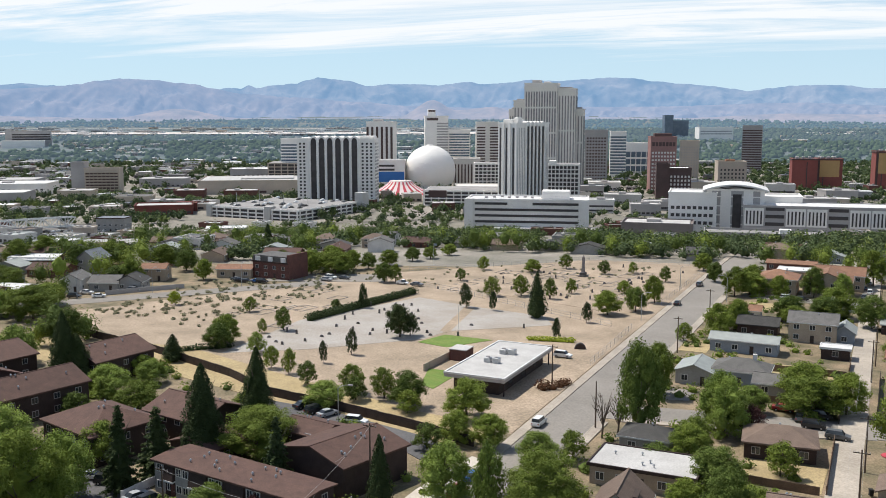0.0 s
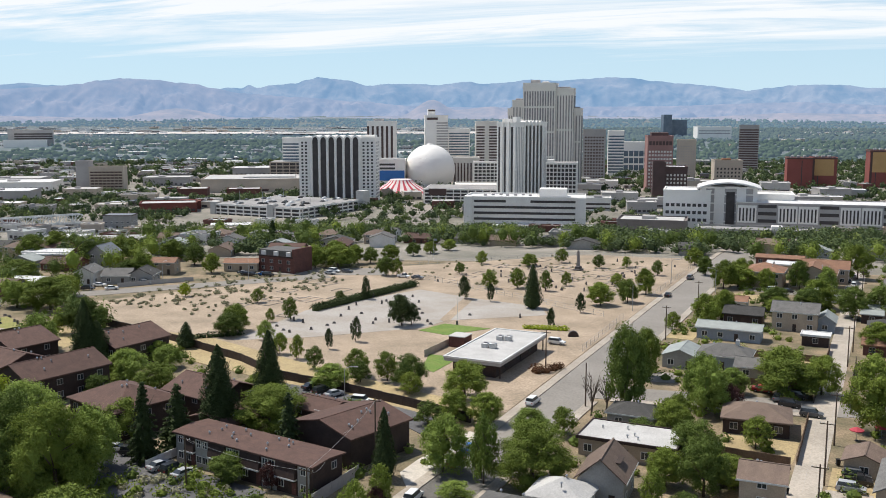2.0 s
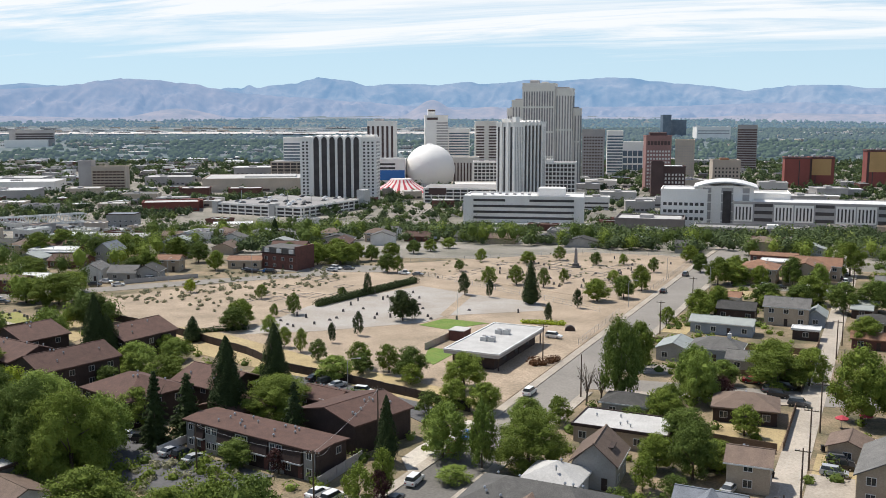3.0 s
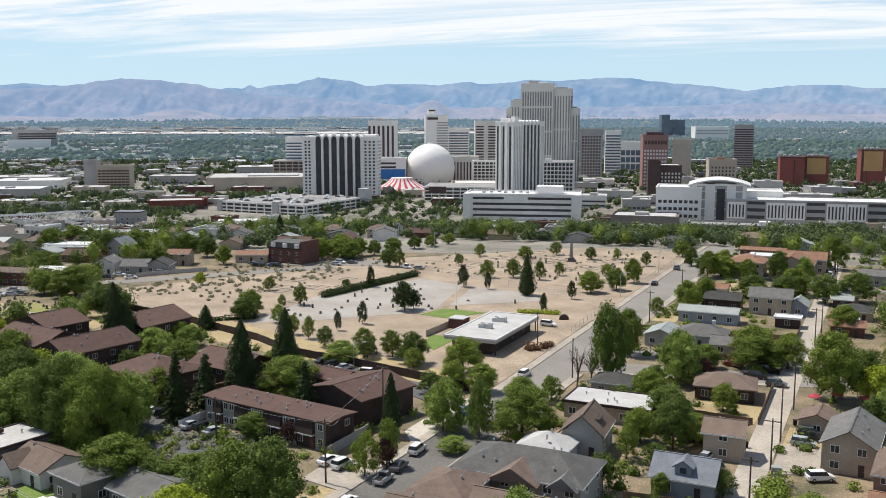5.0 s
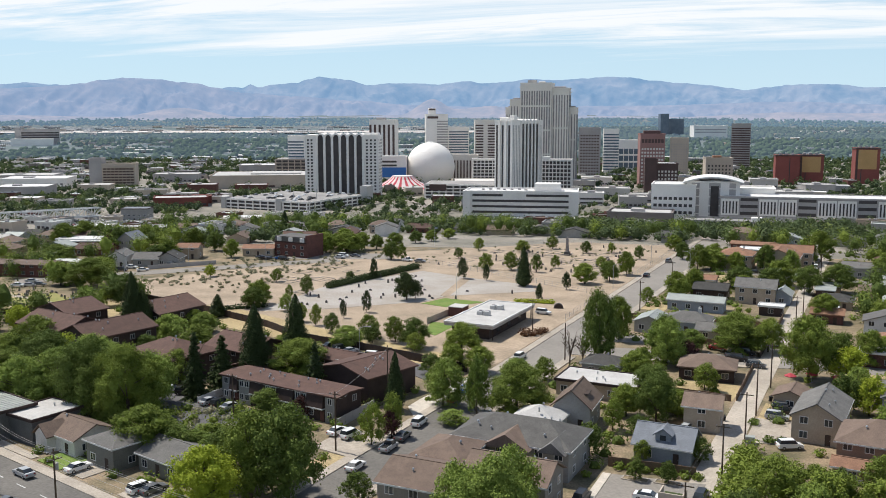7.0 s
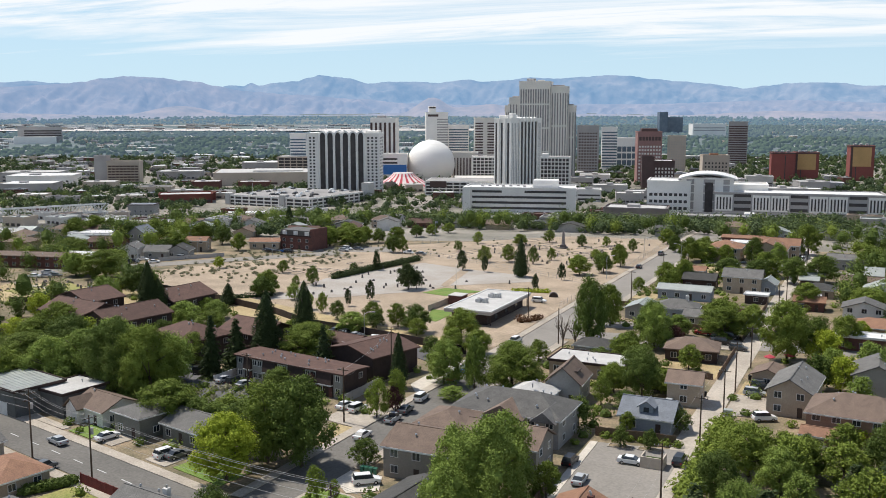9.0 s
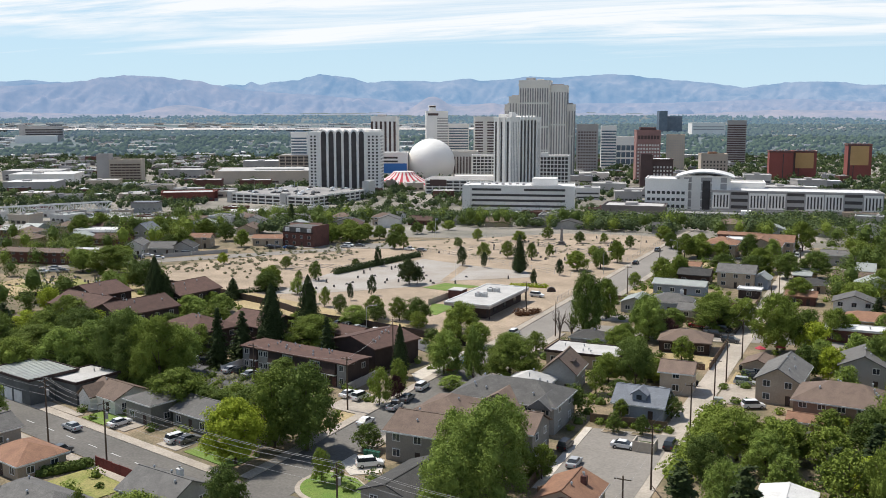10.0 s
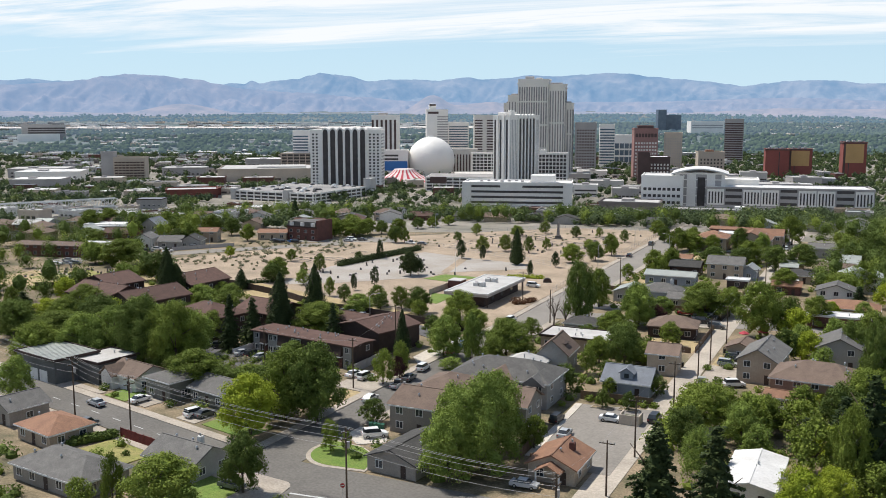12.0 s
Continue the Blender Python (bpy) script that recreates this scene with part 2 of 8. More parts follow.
    "office": surface("office_precast", (0.77, 0.745, 0.71), (0.70, 0.675, 0.645), 0.08, fine=0.06),
    "deck": surface("parking_deck_concrete", (0.52, 0.50, 0.475), (0.42, 0.405, 0.385), 0.05, fine=0.1),
    "dome": surface("dome_shell", (0.86, 0.83, 0.78), (0.82, 0.79, 0.74), 0.04, rough=0.55, fine=0.03),
    "tent_white": surface("white_tent_panel", (0.70, 0.62, 0.60), (0.62, 0.55, 0.53), 0.1),
    "tent_red": surface("red_tent_panel", (0.50, 0.07, 0.09), (0.42, 0.06, 0.08), 0.1),
    "blue_hoarding": surface("blue_cladding", (0.05, 0.16, 0.42), (0.06, 0.19, 0.46), 0.1),
    "town": surface("town_ground", (0.33, 0.295, 0.25), (0.17, 0.16, 0.125), 0.02, fine=0.3, detail=8.0),
    # the bluish haze over these slopes is painted in: they glow with it
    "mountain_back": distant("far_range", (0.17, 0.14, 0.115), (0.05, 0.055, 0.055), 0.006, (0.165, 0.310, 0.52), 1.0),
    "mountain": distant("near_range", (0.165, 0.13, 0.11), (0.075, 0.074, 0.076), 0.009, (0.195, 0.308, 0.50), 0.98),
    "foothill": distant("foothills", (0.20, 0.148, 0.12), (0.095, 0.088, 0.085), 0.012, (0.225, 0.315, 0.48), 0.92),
    "leaf": foliage("broad_leaf", (0.105, 0.141, 0.024), (0.22, 0.276, 0.048), 0.12),
    "leaf_mid": foliage("deep_green_leaf", (0.068, 0.099, 0.022), (0.152, 0.201, 0.042), 0.12),
    "leaf_pale": foliage("willow_leaf", (0.131, 0.182, 0.037), (0.248, 0.319, 0.066), 0.12),
    "leaf_lime": foliage("lime_leaf", (0.218, 0.277, 0.024), (0.356, 0.407, 0.042), 0.15),
    "leaf_plum": foliage("plum_leaf", (0.055, 0.026, 0.026), (0.11, 0.05, 0.042), 0.12),
    "leaf_dark": foliage("conifer_needle", (0.031, 0.051, 0.019), (0.069, 0.089, 0.03), 0.08),
    "leaf_far": foliage("far_leaf", (0.084, 0.116, 0.044), (0.142, 0.182, 0.068), 0.15),
    # leaf colours lightened and blued, so distance haze sits in them
    "leaf_valley": foliage("hazed_valley_leaf", (0.105, 0.140, 0.100), (0.175, 0.205, 0.155), 0.2),
    "leaf_far_dark": foliage("dark_far_leaf", (0.049, 0.076, 0.034), (0.099, 0.131, 0.055), 0.15),
    "leaf_far_lime": foliage("bright_far_leaf", (0.123, 0.162, 0.043), (0.19, 0.233, 0.068), 0.15),
    # air haze painted onto the tree cover as emission, stronger with each distance step
    "canopy_near": distant("hazed_valley_canopy", (0.085, 0.118, 0.058), (0.038, 0.06, 0.036), 0.06, (0.20, 0.28, 0.43), 0.24),
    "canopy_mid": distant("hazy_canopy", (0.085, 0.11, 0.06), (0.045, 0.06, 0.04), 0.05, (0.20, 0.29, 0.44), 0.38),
    "canopy_far": distant("haze_blue_canopy", (0.08, 0.11, 0.06), (0.045, 0.065, 0.04), 0.04, (0.175, 0.275, 0.43), 0.62),
    "strip_glass": surface("grey_window_strip", (0.30, 0.285, 0.275), (0.19, 0.18, 0.18), 0.35, rough=0.4, detail=2.0),
    "wall_red": surface("brick_red_panel", (0.20, 0.066, 0.052), (0.15, 0.052, 0.042), 0.1, fine=0.15),
    "deck_floor": surface("worn_deck_floor", (0.34, 0.325, 0.31), (0.25, 0.24, 0.23), 0.06, fine=0.15),
    "airfield": surface("pale_airfield", (0.66, 0.61, 0.57), (0.52, 0.48, 0.45), 0.01, fine=0.1),
    # haze over the far floor is put in as a bluish glow
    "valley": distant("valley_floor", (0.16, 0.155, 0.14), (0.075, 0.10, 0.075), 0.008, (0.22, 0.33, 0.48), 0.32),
    "shrub": foliage("dry_shrub", (0.21, 0.205, 0.12), (0.33, 0.315, 0.20), 0.2),
    "shrub_red": foliage("bronze_shrub", (0.07, 0.035, 0.022), (0.14, 0.07, 0.035), 0.2),
}
CAR_PAINT = [surface("car_" + n, c, c, rough=0.28, spec=0.6) for n, c in (
    ("white", (0.75, 0.75, 0.74)), ("silver", (0.42, 0.43, 0.44)), ("black", (0.02, 0.02, 0.022)),
    ("grey", (0.12, 0.125, 0.13)), ("blue", (0.02, 0.13, 0.40)), ("red", (0.35, 0.025, 0.03)))]
CAR_WORD = ["white", "silver", "black", "dark grey", "blue", "red"]


# ---- building blocks ----
class Geo:
    """Vertices and faces gathered for one mesh."""

    def __init__(self):
        self.v, self.f = [], []

    def add(self, verts, faces):
        k = len(self.v)
        self.v.extend(verts)
        self.f.extend([tuple(i + k for i in f) for f in faces])
        return self

    def box(self, x0, x1, y0, y1, z0, z1):
        v = [(x, y, z) for z in (z0, z1) for x, y in ((x0, y0), (x1, y0), (x1, y1), (x0, y1))]
        return self.add(v, [(3, 2, 1, 0), (4, 5, 6, 7), (0, 1, 5, 4), (1, 2, 6, 5), (2, 3, 7, 6), (3, 0, 4, 7)])

    def chamfer(self, x0, x1, y0, y1, z0, z1, b):
        """A box whose top edges are bevelled by b."""
        lo = [(x0, y0), (x1, y0), (x1, y1), (x0, y1)]
        hi = [(x0 + b, y0 + b), (x1 - b, y0 + b), (x1 - b, y1 - b), (x0 + b, y1 - b)]
        v = [(x, y, z0) for x, y in lo] + [(x, y, z1 - b) for x, y in lo] + [(x, y, z1) for x, y in hi]
        f = [(3, 2, 1, 0), (8, 9, 10, 11)]
        for i in range(4):
            j = (i + 1) % 4
            f += [(i, j, 4 + j, 4 + i), (4 + i, 4 + j, 8 + j, 8 + i)]
        return self.add(v, f)

    def prism(self, outline, axis, a, b):
        """An outline of (p, q) pairs, counter-clockwise, drawn out along an axis from a to b. axis x: p is y, q is z; axis y: p is x, q is z; axis z: p is x, q is y."""
        n = len(outline)

        def at(p, q, s):
            return (s, p, q) if axis == "x" else (p, s, q) if axis == "y" else (p, q, s)
        v = [at(p, q, a) for p, q in outline] + [at(p, q, b) for p, q in outline]
        f = [tuple(range(n - 1, -1, -1)), tuple(range(n, 2 * n))] + [(i, (i + 1) % n, n + (i + 1) % n, n + i) for i in range(n)]
        return self.add(v, f)

    def tube(self, a, b, ra, rb=None, n=8):
        """A tapered round bar from a to b."""
        rb = ra if rb is None else rb
        a, b = Vector(a), Vector(b)
        w = (b - a).normalized()
        u = w.orthogonal().normalized()
        s = w.cross(u)
        v = []
        for c, r in ((a, ra), (b, rb)):
            v += [tuple(c + r * (math.cos(2 * math.pi * i / n) * u + math.sin(2 * math.pi * i / n) * s)) for i in range(n)]
        f = [(i, (i + 1) % n, n + (i + 1) % n, n + i) for i in range(n)] + [tuple(range(n - 1, -1, -1)), tuple(range(n, 2 * n))]
        return self.add(v, f)

    def path(self, pts, r, n=5):
        """One bent round bar through the points."""
        pts = [Vector(p) for p in pts]
        k0 = len(self.v)
        for i, p in enumerate(pts):
            w = (pts[min(i + 1, len(pts) - 1)] - pts[max(i - 1, 0)]).normalized()
            u = w.cross(Vector((0.31, 0.17, 0.93))).normalized()
            q = w.cross(u)
            self.v += [tuple(p + r * (math.cos(2 * math.pi * j / n) * u + math.sin(2 * math.pi * j / n) * q)) for j in range(n)]
        for i in range(len(pts) - 1):
            self.f += [(k0 + i * n + j, k0 + i * n + (j + 1) % n, k0 + (i + 1) * n + (j + 1) % n, k0 + (i + 1) * n + j) for j in range(n)]
        return self

    def ring(self, x0, x1, y0, y1, k, z0, z1):
        """A low closed wall of thickness k round a plan."""
        o = [(x0, y0), (x1, y0), (x1, y1), (x0, y1)]
        i = [(x0 + k, y0 + k), (x1 - k, y0 + k), (x1 - k, y1 - k), (x0 + k, y1 - k)]
        v = [(x, y, z) for z in (z0, z1) for q in (o, i) for x, y in q]
        f = []
        for a in range(4):
            b = (a + 1) % 4
            f += [(a, b, 8 + b, 8 + a), (4 + b, 4 + a, 12 + a, 12 + b), (8 + a, 8 + b, 12 + b, 12 + a), (b, a, 4 + a, 4 + b)]
        return self.add(v, f)

    def turned(self, m):
        self.v = [tuple(m @ Vector(p)) for p in self.v]
        return self

    def mesh(self, name, material, smooth=False):
        me = bpy.data.meshes.new(name)
        me.from_pydata(self.v, [], self.f)
        me.materials.append(material)
        if smooth:
            me.polygons.foreach_set("use_smooth", [True] * len(me.polygons))
        me.update()
        return me


def part(name, geo, material, parent=None, label="", smooth=False):
    """One mesh object, under a thing or a part if one is given."""
    data = geo if isinstance(geo, bpy.types.Mesh) else geo.mesh(name, material, smooth)
    ob = new(name, data)
    if parent:
        ob.parent = parent
    if label:
        tagged(ob, label)
    return ob


def thing(name, label, category, x=0, y=0, z=0, turn=0, group="", kind=""):
    """An Empty at the base of a thing, to carry its parts."""
    e = new(name)
    e.empty_display_size = 0.5
    e.matrix_world = pose(x, y, z, 0, 0, turn)
    return tagged(e, label, category, group, kind)


CA, SA = math.cos(radians(HEAD)), math.sin(radians(HEAD))


def forward(x, y):
    return -x * SA + y * CA


def ease(a, b, v):
    q = min(1.0, max(0.0, (v - a) / (b - a)))
    return q * q * (3 - 2 * q)


def ground_z(x, y):
    """The land is level round the cemetery, drops 13 m to downtown, and climbs again across the valley."""
    d = forward(x, y)
    return -13.0 * ease(380, 620, d) + 44.0 * max(0.0, (d - 1500) / 2400) ** 1.2 + 11.0 * max(0.0, (d - 3300) / 600)


def town(right, ahead):
    """A place in the downtown grid, which is turned against the streets by HEAD."""
    return right * CA - ahead * SA, right * SA + ahead * CA


# ---- the land ----
def build_ground():
    g = Geo()
    ds = [-400, -200, -60] + list(range(0, 800, 20)) + [850, 950, 1100] + list(range(1400, 4901, 100))
    n = 40
    rows = []
    for d in ds:
        half = 500 + max(d, 0) * 0.75
        rows.append([(half * (2 * i / n - 1), d) for i in range(n + 1)])
    v = []
    for row in rows:
        for r, d in row:
            x, y = town(r, d)
            v.append((x, y, ground_z(x, y)))
    f = [(j * (n + 1) + i, j * (n + 1) + i + 1, (j + 1) * (n + 1) + i + 1, (j + 1) * (n + 1) + i) for j in range(len(ds) - 1) for i in range(n)]
    g.add(v, f)
    tagged(part("ground", g, M["town"], smooth=True), "dry tan valley floor under the town", "ground", kind="structure")


def sheet(name, corners, z, material, label, category="ground", kind="structure", thick=0.3):
    """A flat slab of ground from plan corners, counter-clockwise, its top at z."""
    g = Geo().prism(list(corners), "z", z - thick, z)
    return tagged(part(name, g, material), label, category, kind=kind)


def strip(name, a, b, width, lift, material, label, category="road", step=15):
    """A straight band from plan point a to b that follows the land."""
    a, b = Vector(a), Vector(b)
    n = max(1, int((b - a).length / step))
    side = Vector((-(b - a).y, (b - a).x)).normalized() * width / 2
    v, f = [], []
    for i in range(n + 1):
        c = a.lerp(b, i / n)
        for s in (-1, 1):
            p = c + side * s
            v.append((p.x, p.y, ground_z(c.x, c.y) + lift))
        for s in (-1, 1):
            p = c + side * s
            v.append((p.x, p.y, ground_z(c.x, c.y) + lift - 0.3))
    for i in range(n):
        k, m = 4 * i, 4 * i + 4
        f += [(k, m, m + 1, k + 1), (k + 1, m + 1, m + 3, k + 3), (k, k + 2, m + 2, m)]
    return tagged(part(name, Geo().add(v, f), material), label, category, kind="structure")


build_ground()

# near quarter: plain yard soil round the houses
sheet("yard_ground", [(-330, -60), (120, -60), (120, 380), (-60, 380), (-330, 280)], 0.03, M["yard"], "patchy dry yard soil between houses")
# cemetery
sheet("cemetery_ground", [(-228, 212), (-160, 176), (-62.5, 163), (-62.5, 392), (-112, 385), (-170, 322)], 0.07, M["earth"], "bare tan earth of the old cemetery")
sheet("gravel_ground", [(-152, 190), (-134, 203), (-112, 226), (-110.5, 237), (-86, 257), (-92, 268), (-116, 272), (-140, 279), (-156, 232)], 0.11, M["gravel"], "pale grey gravel over the grave plots")
sheet("earth_path", [(-112.5, 237), (-109, 235), (-116, 270), (-120, 272)], 0.14, M["earth"], "tan earth path through the gravel")
sheet("lawn", [(-112, 222), (-102.5, 220), (-94.6, 232.6), (-109, 233)], 0.15, M["lawn"], "bright mown lawn panel", "lawn")
sheet("lawn", [(-97.5, 199), (-93, 186), (-89, 184), (-89, 199)], 0.15, M["lawn"], "narrow green lawn beside the flat-roofed hall", "lawn")
sheet("dry_verge", [(-190, 187), (-160, 171), (-74, 152), (-66, 152), (-66, 166), (-84, 168), (-120, 178), (-165, 192)], 0.12, M["dry_grass"], "straw-coloured dry grass along the wall")
sheet("hall_apron", [(-72, 166), (-62.5, 164), (-62.5, 262), (-70, 262), (-86, 240), (-86, 217), (-72, 217)], 0.12, M["earth"], "packed tan dirt yard round the hall")
strip("cemetery_road", (-70, 284), (-172, 316), 7, 0.12, M["earth"], "tan dirt lane across the cemetery")

for pts in ([(-20, 158), (-7, 157), (-6.8, 169), (-20, 169)], [(-37, 226), (-8, 226), (-8, 239), (-37, 239)], [(-24, 205.8), (-7, 206), (-7, 211), (-24, 211)],
            [(-47.3, 243), (-40, 243), (-40, 257), (-47.3, 257)], [(9, 188.5), (22, 188.5), (22, 197), (9, 197)], [(-44, 306), (-26, 306), (-26, 318), (-44, 318)]):
    sheet("dry_yard", pts, 0.09, M["dry_grass"], "straw-coloured dry back yard", "yard")

# roads
strip("avenue", (-57.4, 50), (-55.2, 138), 9.6, 0.10, M["asphalt_mid"], "worn grey asphalt avenue", step=20)
strip("avenue", (-55.0, 136), (-54.0, 480), 11.0, 0.105, M["asphalt"], "worn grey asphalt avenue", step=20)
strip("cross_street", (-330, 115), (-52, 49.2), 9.5, 0.115, M["asphalt_mid"], "grey asphalt street past the bungalows")
strip("avenue", (-42.6, 50), (-40.5, 0), 10.5, 0.10, M["asphalt_mid"], "worn grey asphalt avenue", step=20)
strip("cross_street", (-60, 50.2), (60, 49.0), 10.4, 0.12, M["asphalt_mid"], "grey asphalt street past the bungalows")
sheet("parking_lot", [(-47, 197), (-36, 199), (-36, 207.5), (-46.5, 206)], 0.14, M["asphalt"], "grey asphalt forecourt beside the avenue", "parking lot")
strip("side_street", (-52, 184.6), (0, 193.5), 10.0, 0.12, M["asphalt"], "shaded asphalt side street")
strip("side_street", (-1, 193.4), (60, 201), 9.0, 0.125, M["asphalt"], "shaded asphalt side street")
strip("alley", (-4.4, 50), (-3.0, 420), 5.0, 0.13, M["alley"], "pale concrete back alley")
strip("far_street", (-262, 196), (-184, 290), 9.5, 0.12, M["asphalt"], "sunlit grey street beyond the cemetery")
strip("side_street", (-43, 330), (20, 322), 8, 0.12, M["asphalt"], "grey asphalt side street")
sheet("parking_lot", [(-18, 72), (-4, 71), (-4, 108), (-19, 106)], 0.16, M["asphalt"], "grey asphalt parking lot behind the apartments", "parking lot")
sheet("parking_lot", [(-118, 161.8), (-112, 152), (-79.5, 148), (-72, 143.5), (-71, 152), (-77.5, 155), (-98, 160)], 0.16, M["asphalt_dark"], "dark asphalt parking lot along the wall", "parking lot")
sheet("parking_lot", [(-118, 118), (-116, 96), (-84, 92), (-82, 108), (-98, 110)], 0.16, M["asphalt_dark"], "dark asphalt lot before the brown apartments", "parking lot")
sheet("parking_lot", [(-205, 283), (-165, 300), (-172, 314), (-214, 300)], 0.15, M["asphalt"], "asphalt lot beside the brick building", "parking lot")
sheet("dry_yard", [(-69, 84), (-62.6, 81), (-62.0, 94), (-66.5, 94.5)], 0.15, M["dry_grass"], "straw-coloured dry verge beside the avenue", "yard")
sheet("pavement", [(-66.6, 124.5), (-62.4, 119), (-62.2, 148), (-64.4, 149), (-66.6, 131)], 0.15, M["concrete_pale"], "wide sunlit concrete walk beside the apartments", "pavement")
sheet("driveway", [(-87, 64.5), (-81.5, 63.2), (-80.5, 70), (-86, 71.5)], 0.17, M["concrete"], "pale concrete driveway", "driveway")
sheet("driveway", [(-103, 68.5), (-97, 67), (-96, 72), (-102, 73.5)], 0.17, M["concrete"], "pale concrete driveway", "driveway")
sheet("driveway", [(-52.6, 70.5), (-48.2, 66.5), (-44, 69.5), (-46.4, 75), (-52.4, 75)], 0.17, M["concrete_pale"], "sunlit pale concrete driveway", "driveway")
sheet("driveway", [(-130, 74), (-112, 70), (-111.5, 71.5), (-129, 76)], 0.17, M["concrete"], "pale concrete driveway", "driveway")
sheet("driveway", [(-104, 50), (-96, 48), (-95.5, 54), (-103.5, 56)], 0.17, M["concrete"], "pale concrete driveway", "driveway")
sheet("driveway", [(-1.2, 131), (6.5, 134), (6.0, 147.5), (-1.1, 147)], 0.17, M["concrete"], "pale concrete parking pad beside the alley", "driveway")
sheet("driveway", [(-71, 96), (-61.6, 94), (-61.4, 106), (-71, 108)], 0.16, M["concrete"], "dusty concrete forecourt beside the apartments", "driveway")
sheet("driveway", [(-0.9, 142), (6.6, 143), (6.8, 157), (-0.6, 158)], 0.13, M["dry_grass"], "straw-coloured dirt pad with parked cars", "driveway")
sheet("lawn", [(-80, 63.5), (-68, 60.5), (-67, 66), (-79, 69)], 0.17, M["lawn"], "green front lawn", "lawn")
sheet("lawn", [(-110.5, 70), (-103.5, 68.3), (-102.5, 74), (-109.5, 75.5)], 0.17, M["lawn"], "green front lawn", "lawn")
sheet("lawn", [(-91, 42), (-79, 39), (-77, 48), (-89, 51)], 0.17, M["lawn_dry"], "yellowing back lawn inside a fence", "lawn")
sheet("pavement", [(-62, 39), (-48, 36), (-47.6, 43)] + [(-50.4 + 2.6 * math.cos(radians(a)), 44.6 + 2.6 * math.sin(radians(a))) for a in range(0, 100, 15)] + [(-62, 48.6)], 0.15, M["concrete"], "pale concrete pavement rounding the corner", "pavement")
sheet("lawn", [(-66, 30), (-55, 30), (-54, 42.5), (-65, 45)], 0.17, M["lawn"], "green corner lawn", "lawn")
CORNER = [(-41.0, 56.6), (-41.5, 62), (-46.5, 65.5), (-53.0, 66.5)] + [(-47.6 + 6.0 * math.cos(radians(a)), 61.8 + 6.0 * math.sin(radians(a))) for a in range(180, 271, 10)]
sheet("pavement", [(x + 0.1 * (x + 46), y + 0.14 * (y - 62)) for x, y in CORNER], 0.16, M["concrete"], "rounded concrete kerb and pavement at the corner", "pavement")
sheet("lawn", CORNER, 0.19, M["lawn"], "green corner lawn inside the kerb", "lawn")
sheet("lawn", [(-250, 150), (-185, 158), (-190, 185), (-250, 180)], 0.1, M["dry_grass"], "half dry grass of a small burial ground", "lawn")
sheet("lawn", [(-240, 165), (-216, 163), (-214, 178), (-232, 186)], 0.14, M["lawn_dry"], "yellowing lawn of a small burial ground", "lawn")
strip("footpath", (-250, 178), (-214, 172), 2.0, 0.17, M["concrete"], "pale path through the small burial ground", "pavement")


def kerb_run(a, b, side):
    """A pavement with its kerb along a road: a 0.15 m step."""
    strip("pavement", a, b, 1.8, 0.24, M["concrete"], "pale concrete pavement", "pavement", step=25)
    a, b = Vector(a), Vector(b)
    off = Vector((-(b - a).y, (b - a).x)).normalized() * side * 1.05
    strip("kerb", a + off, b + off, 0.3, 0.26, M["concrete"], "concrete kerb", "kerb", step=25)


kerb_run((-63.2, 58), (-61.2, 138), -1)
kerb_run((-61.2, 138), (-61.2, 440), -1)
kerb_run((-51.4, 76), (-49.2, 138), 1)
kerb_run((-49.0, 138), (-48.4, 177.5), 1)
kerb_run((-48.4, 194), (-47.9, 325), 1)
kerb_run((-45.5, 180.0), (-7, 186.6), 1)
kerb_run((-200, 89.8), (-64, 57.2), -1)
kerb_run((-200, 77.9), (-58, 43.8), 1)
for k in range(12):
    strip("lane_mark", (-140 + 7 * k, 69.35 - 1.68 * k), (-137.2 + 7 * k, 68.67 - 1.68 * k), 0.18, 0.13, M["paint"], "worn white lane dash", "road marking")


# ---- trees ----
def leaf_mesh(name, centres, normals, sizes, material, rng, core=None):
    """Many small bent leaf clumps, each a quad, round the given centres, and a darker core of lumps."""
    n = len(centres)
    r = rng.normal(size=(n, 3)) * 0.58
    nor = normals + r
    nor /= np.linalg.norm(nor, axis=1)[:, None] + 1e-9
    t = np.cross(nor, rng.normal(size=(n, 3)))
    t /= np.linalg.norm(t, axis=1)[:, None] + 1e-9
    b = np.cross(nor, t)
    s = sizes[:, None]
    q = rng.uniform(0.6, 1.0, size=(n, 4, 1))
    pts = np.stack([centres - t * s * q[:, 0], centres - b * s * 0.7 * q[:, 1], centres + t * s * q[:, 2], centres + b * s * 0.7 * q[:, 3]], 1)
    v = pts.reshape(-1, 3)
    f = np.arange(4 * n).reshape(-1, 4)
    verts, faces = v.tolist(), f.tolist()
    for c, rad in core or ():
        k = len(verts)
        for i in range(4):
            th = math.pi * (i + 0.5) / 4
            for j in range(7):
                ph = 2 * math.pi * j / 7
                w = rad * (1 + 0.12 * math.sin(5 * ph + 3 * i + c[0]))
                verts.append([c[0] + w[0] * math.sin(th) * math.cos(ph), c[1] + w[1] * math.sin(th) * math.sin(ph), c[2] + w[2] * math.cos(th)])
        for i in range(3):
            for j in range(7):
                faces.append([k + 7 * i + j, k + 7 * (i + 1) + j, k + 7 * (i + 1) + (j + 1) % 7, k + 7 * i + (j + 1) % 7])
        faces.append([k + j for j in range(6, -1, -1)][::-1])
    me = bpy.data.meshes.new(name)
    me.from_pydata(verts, [], faces)
    me.materials.append(material)
    me.update()
    return me


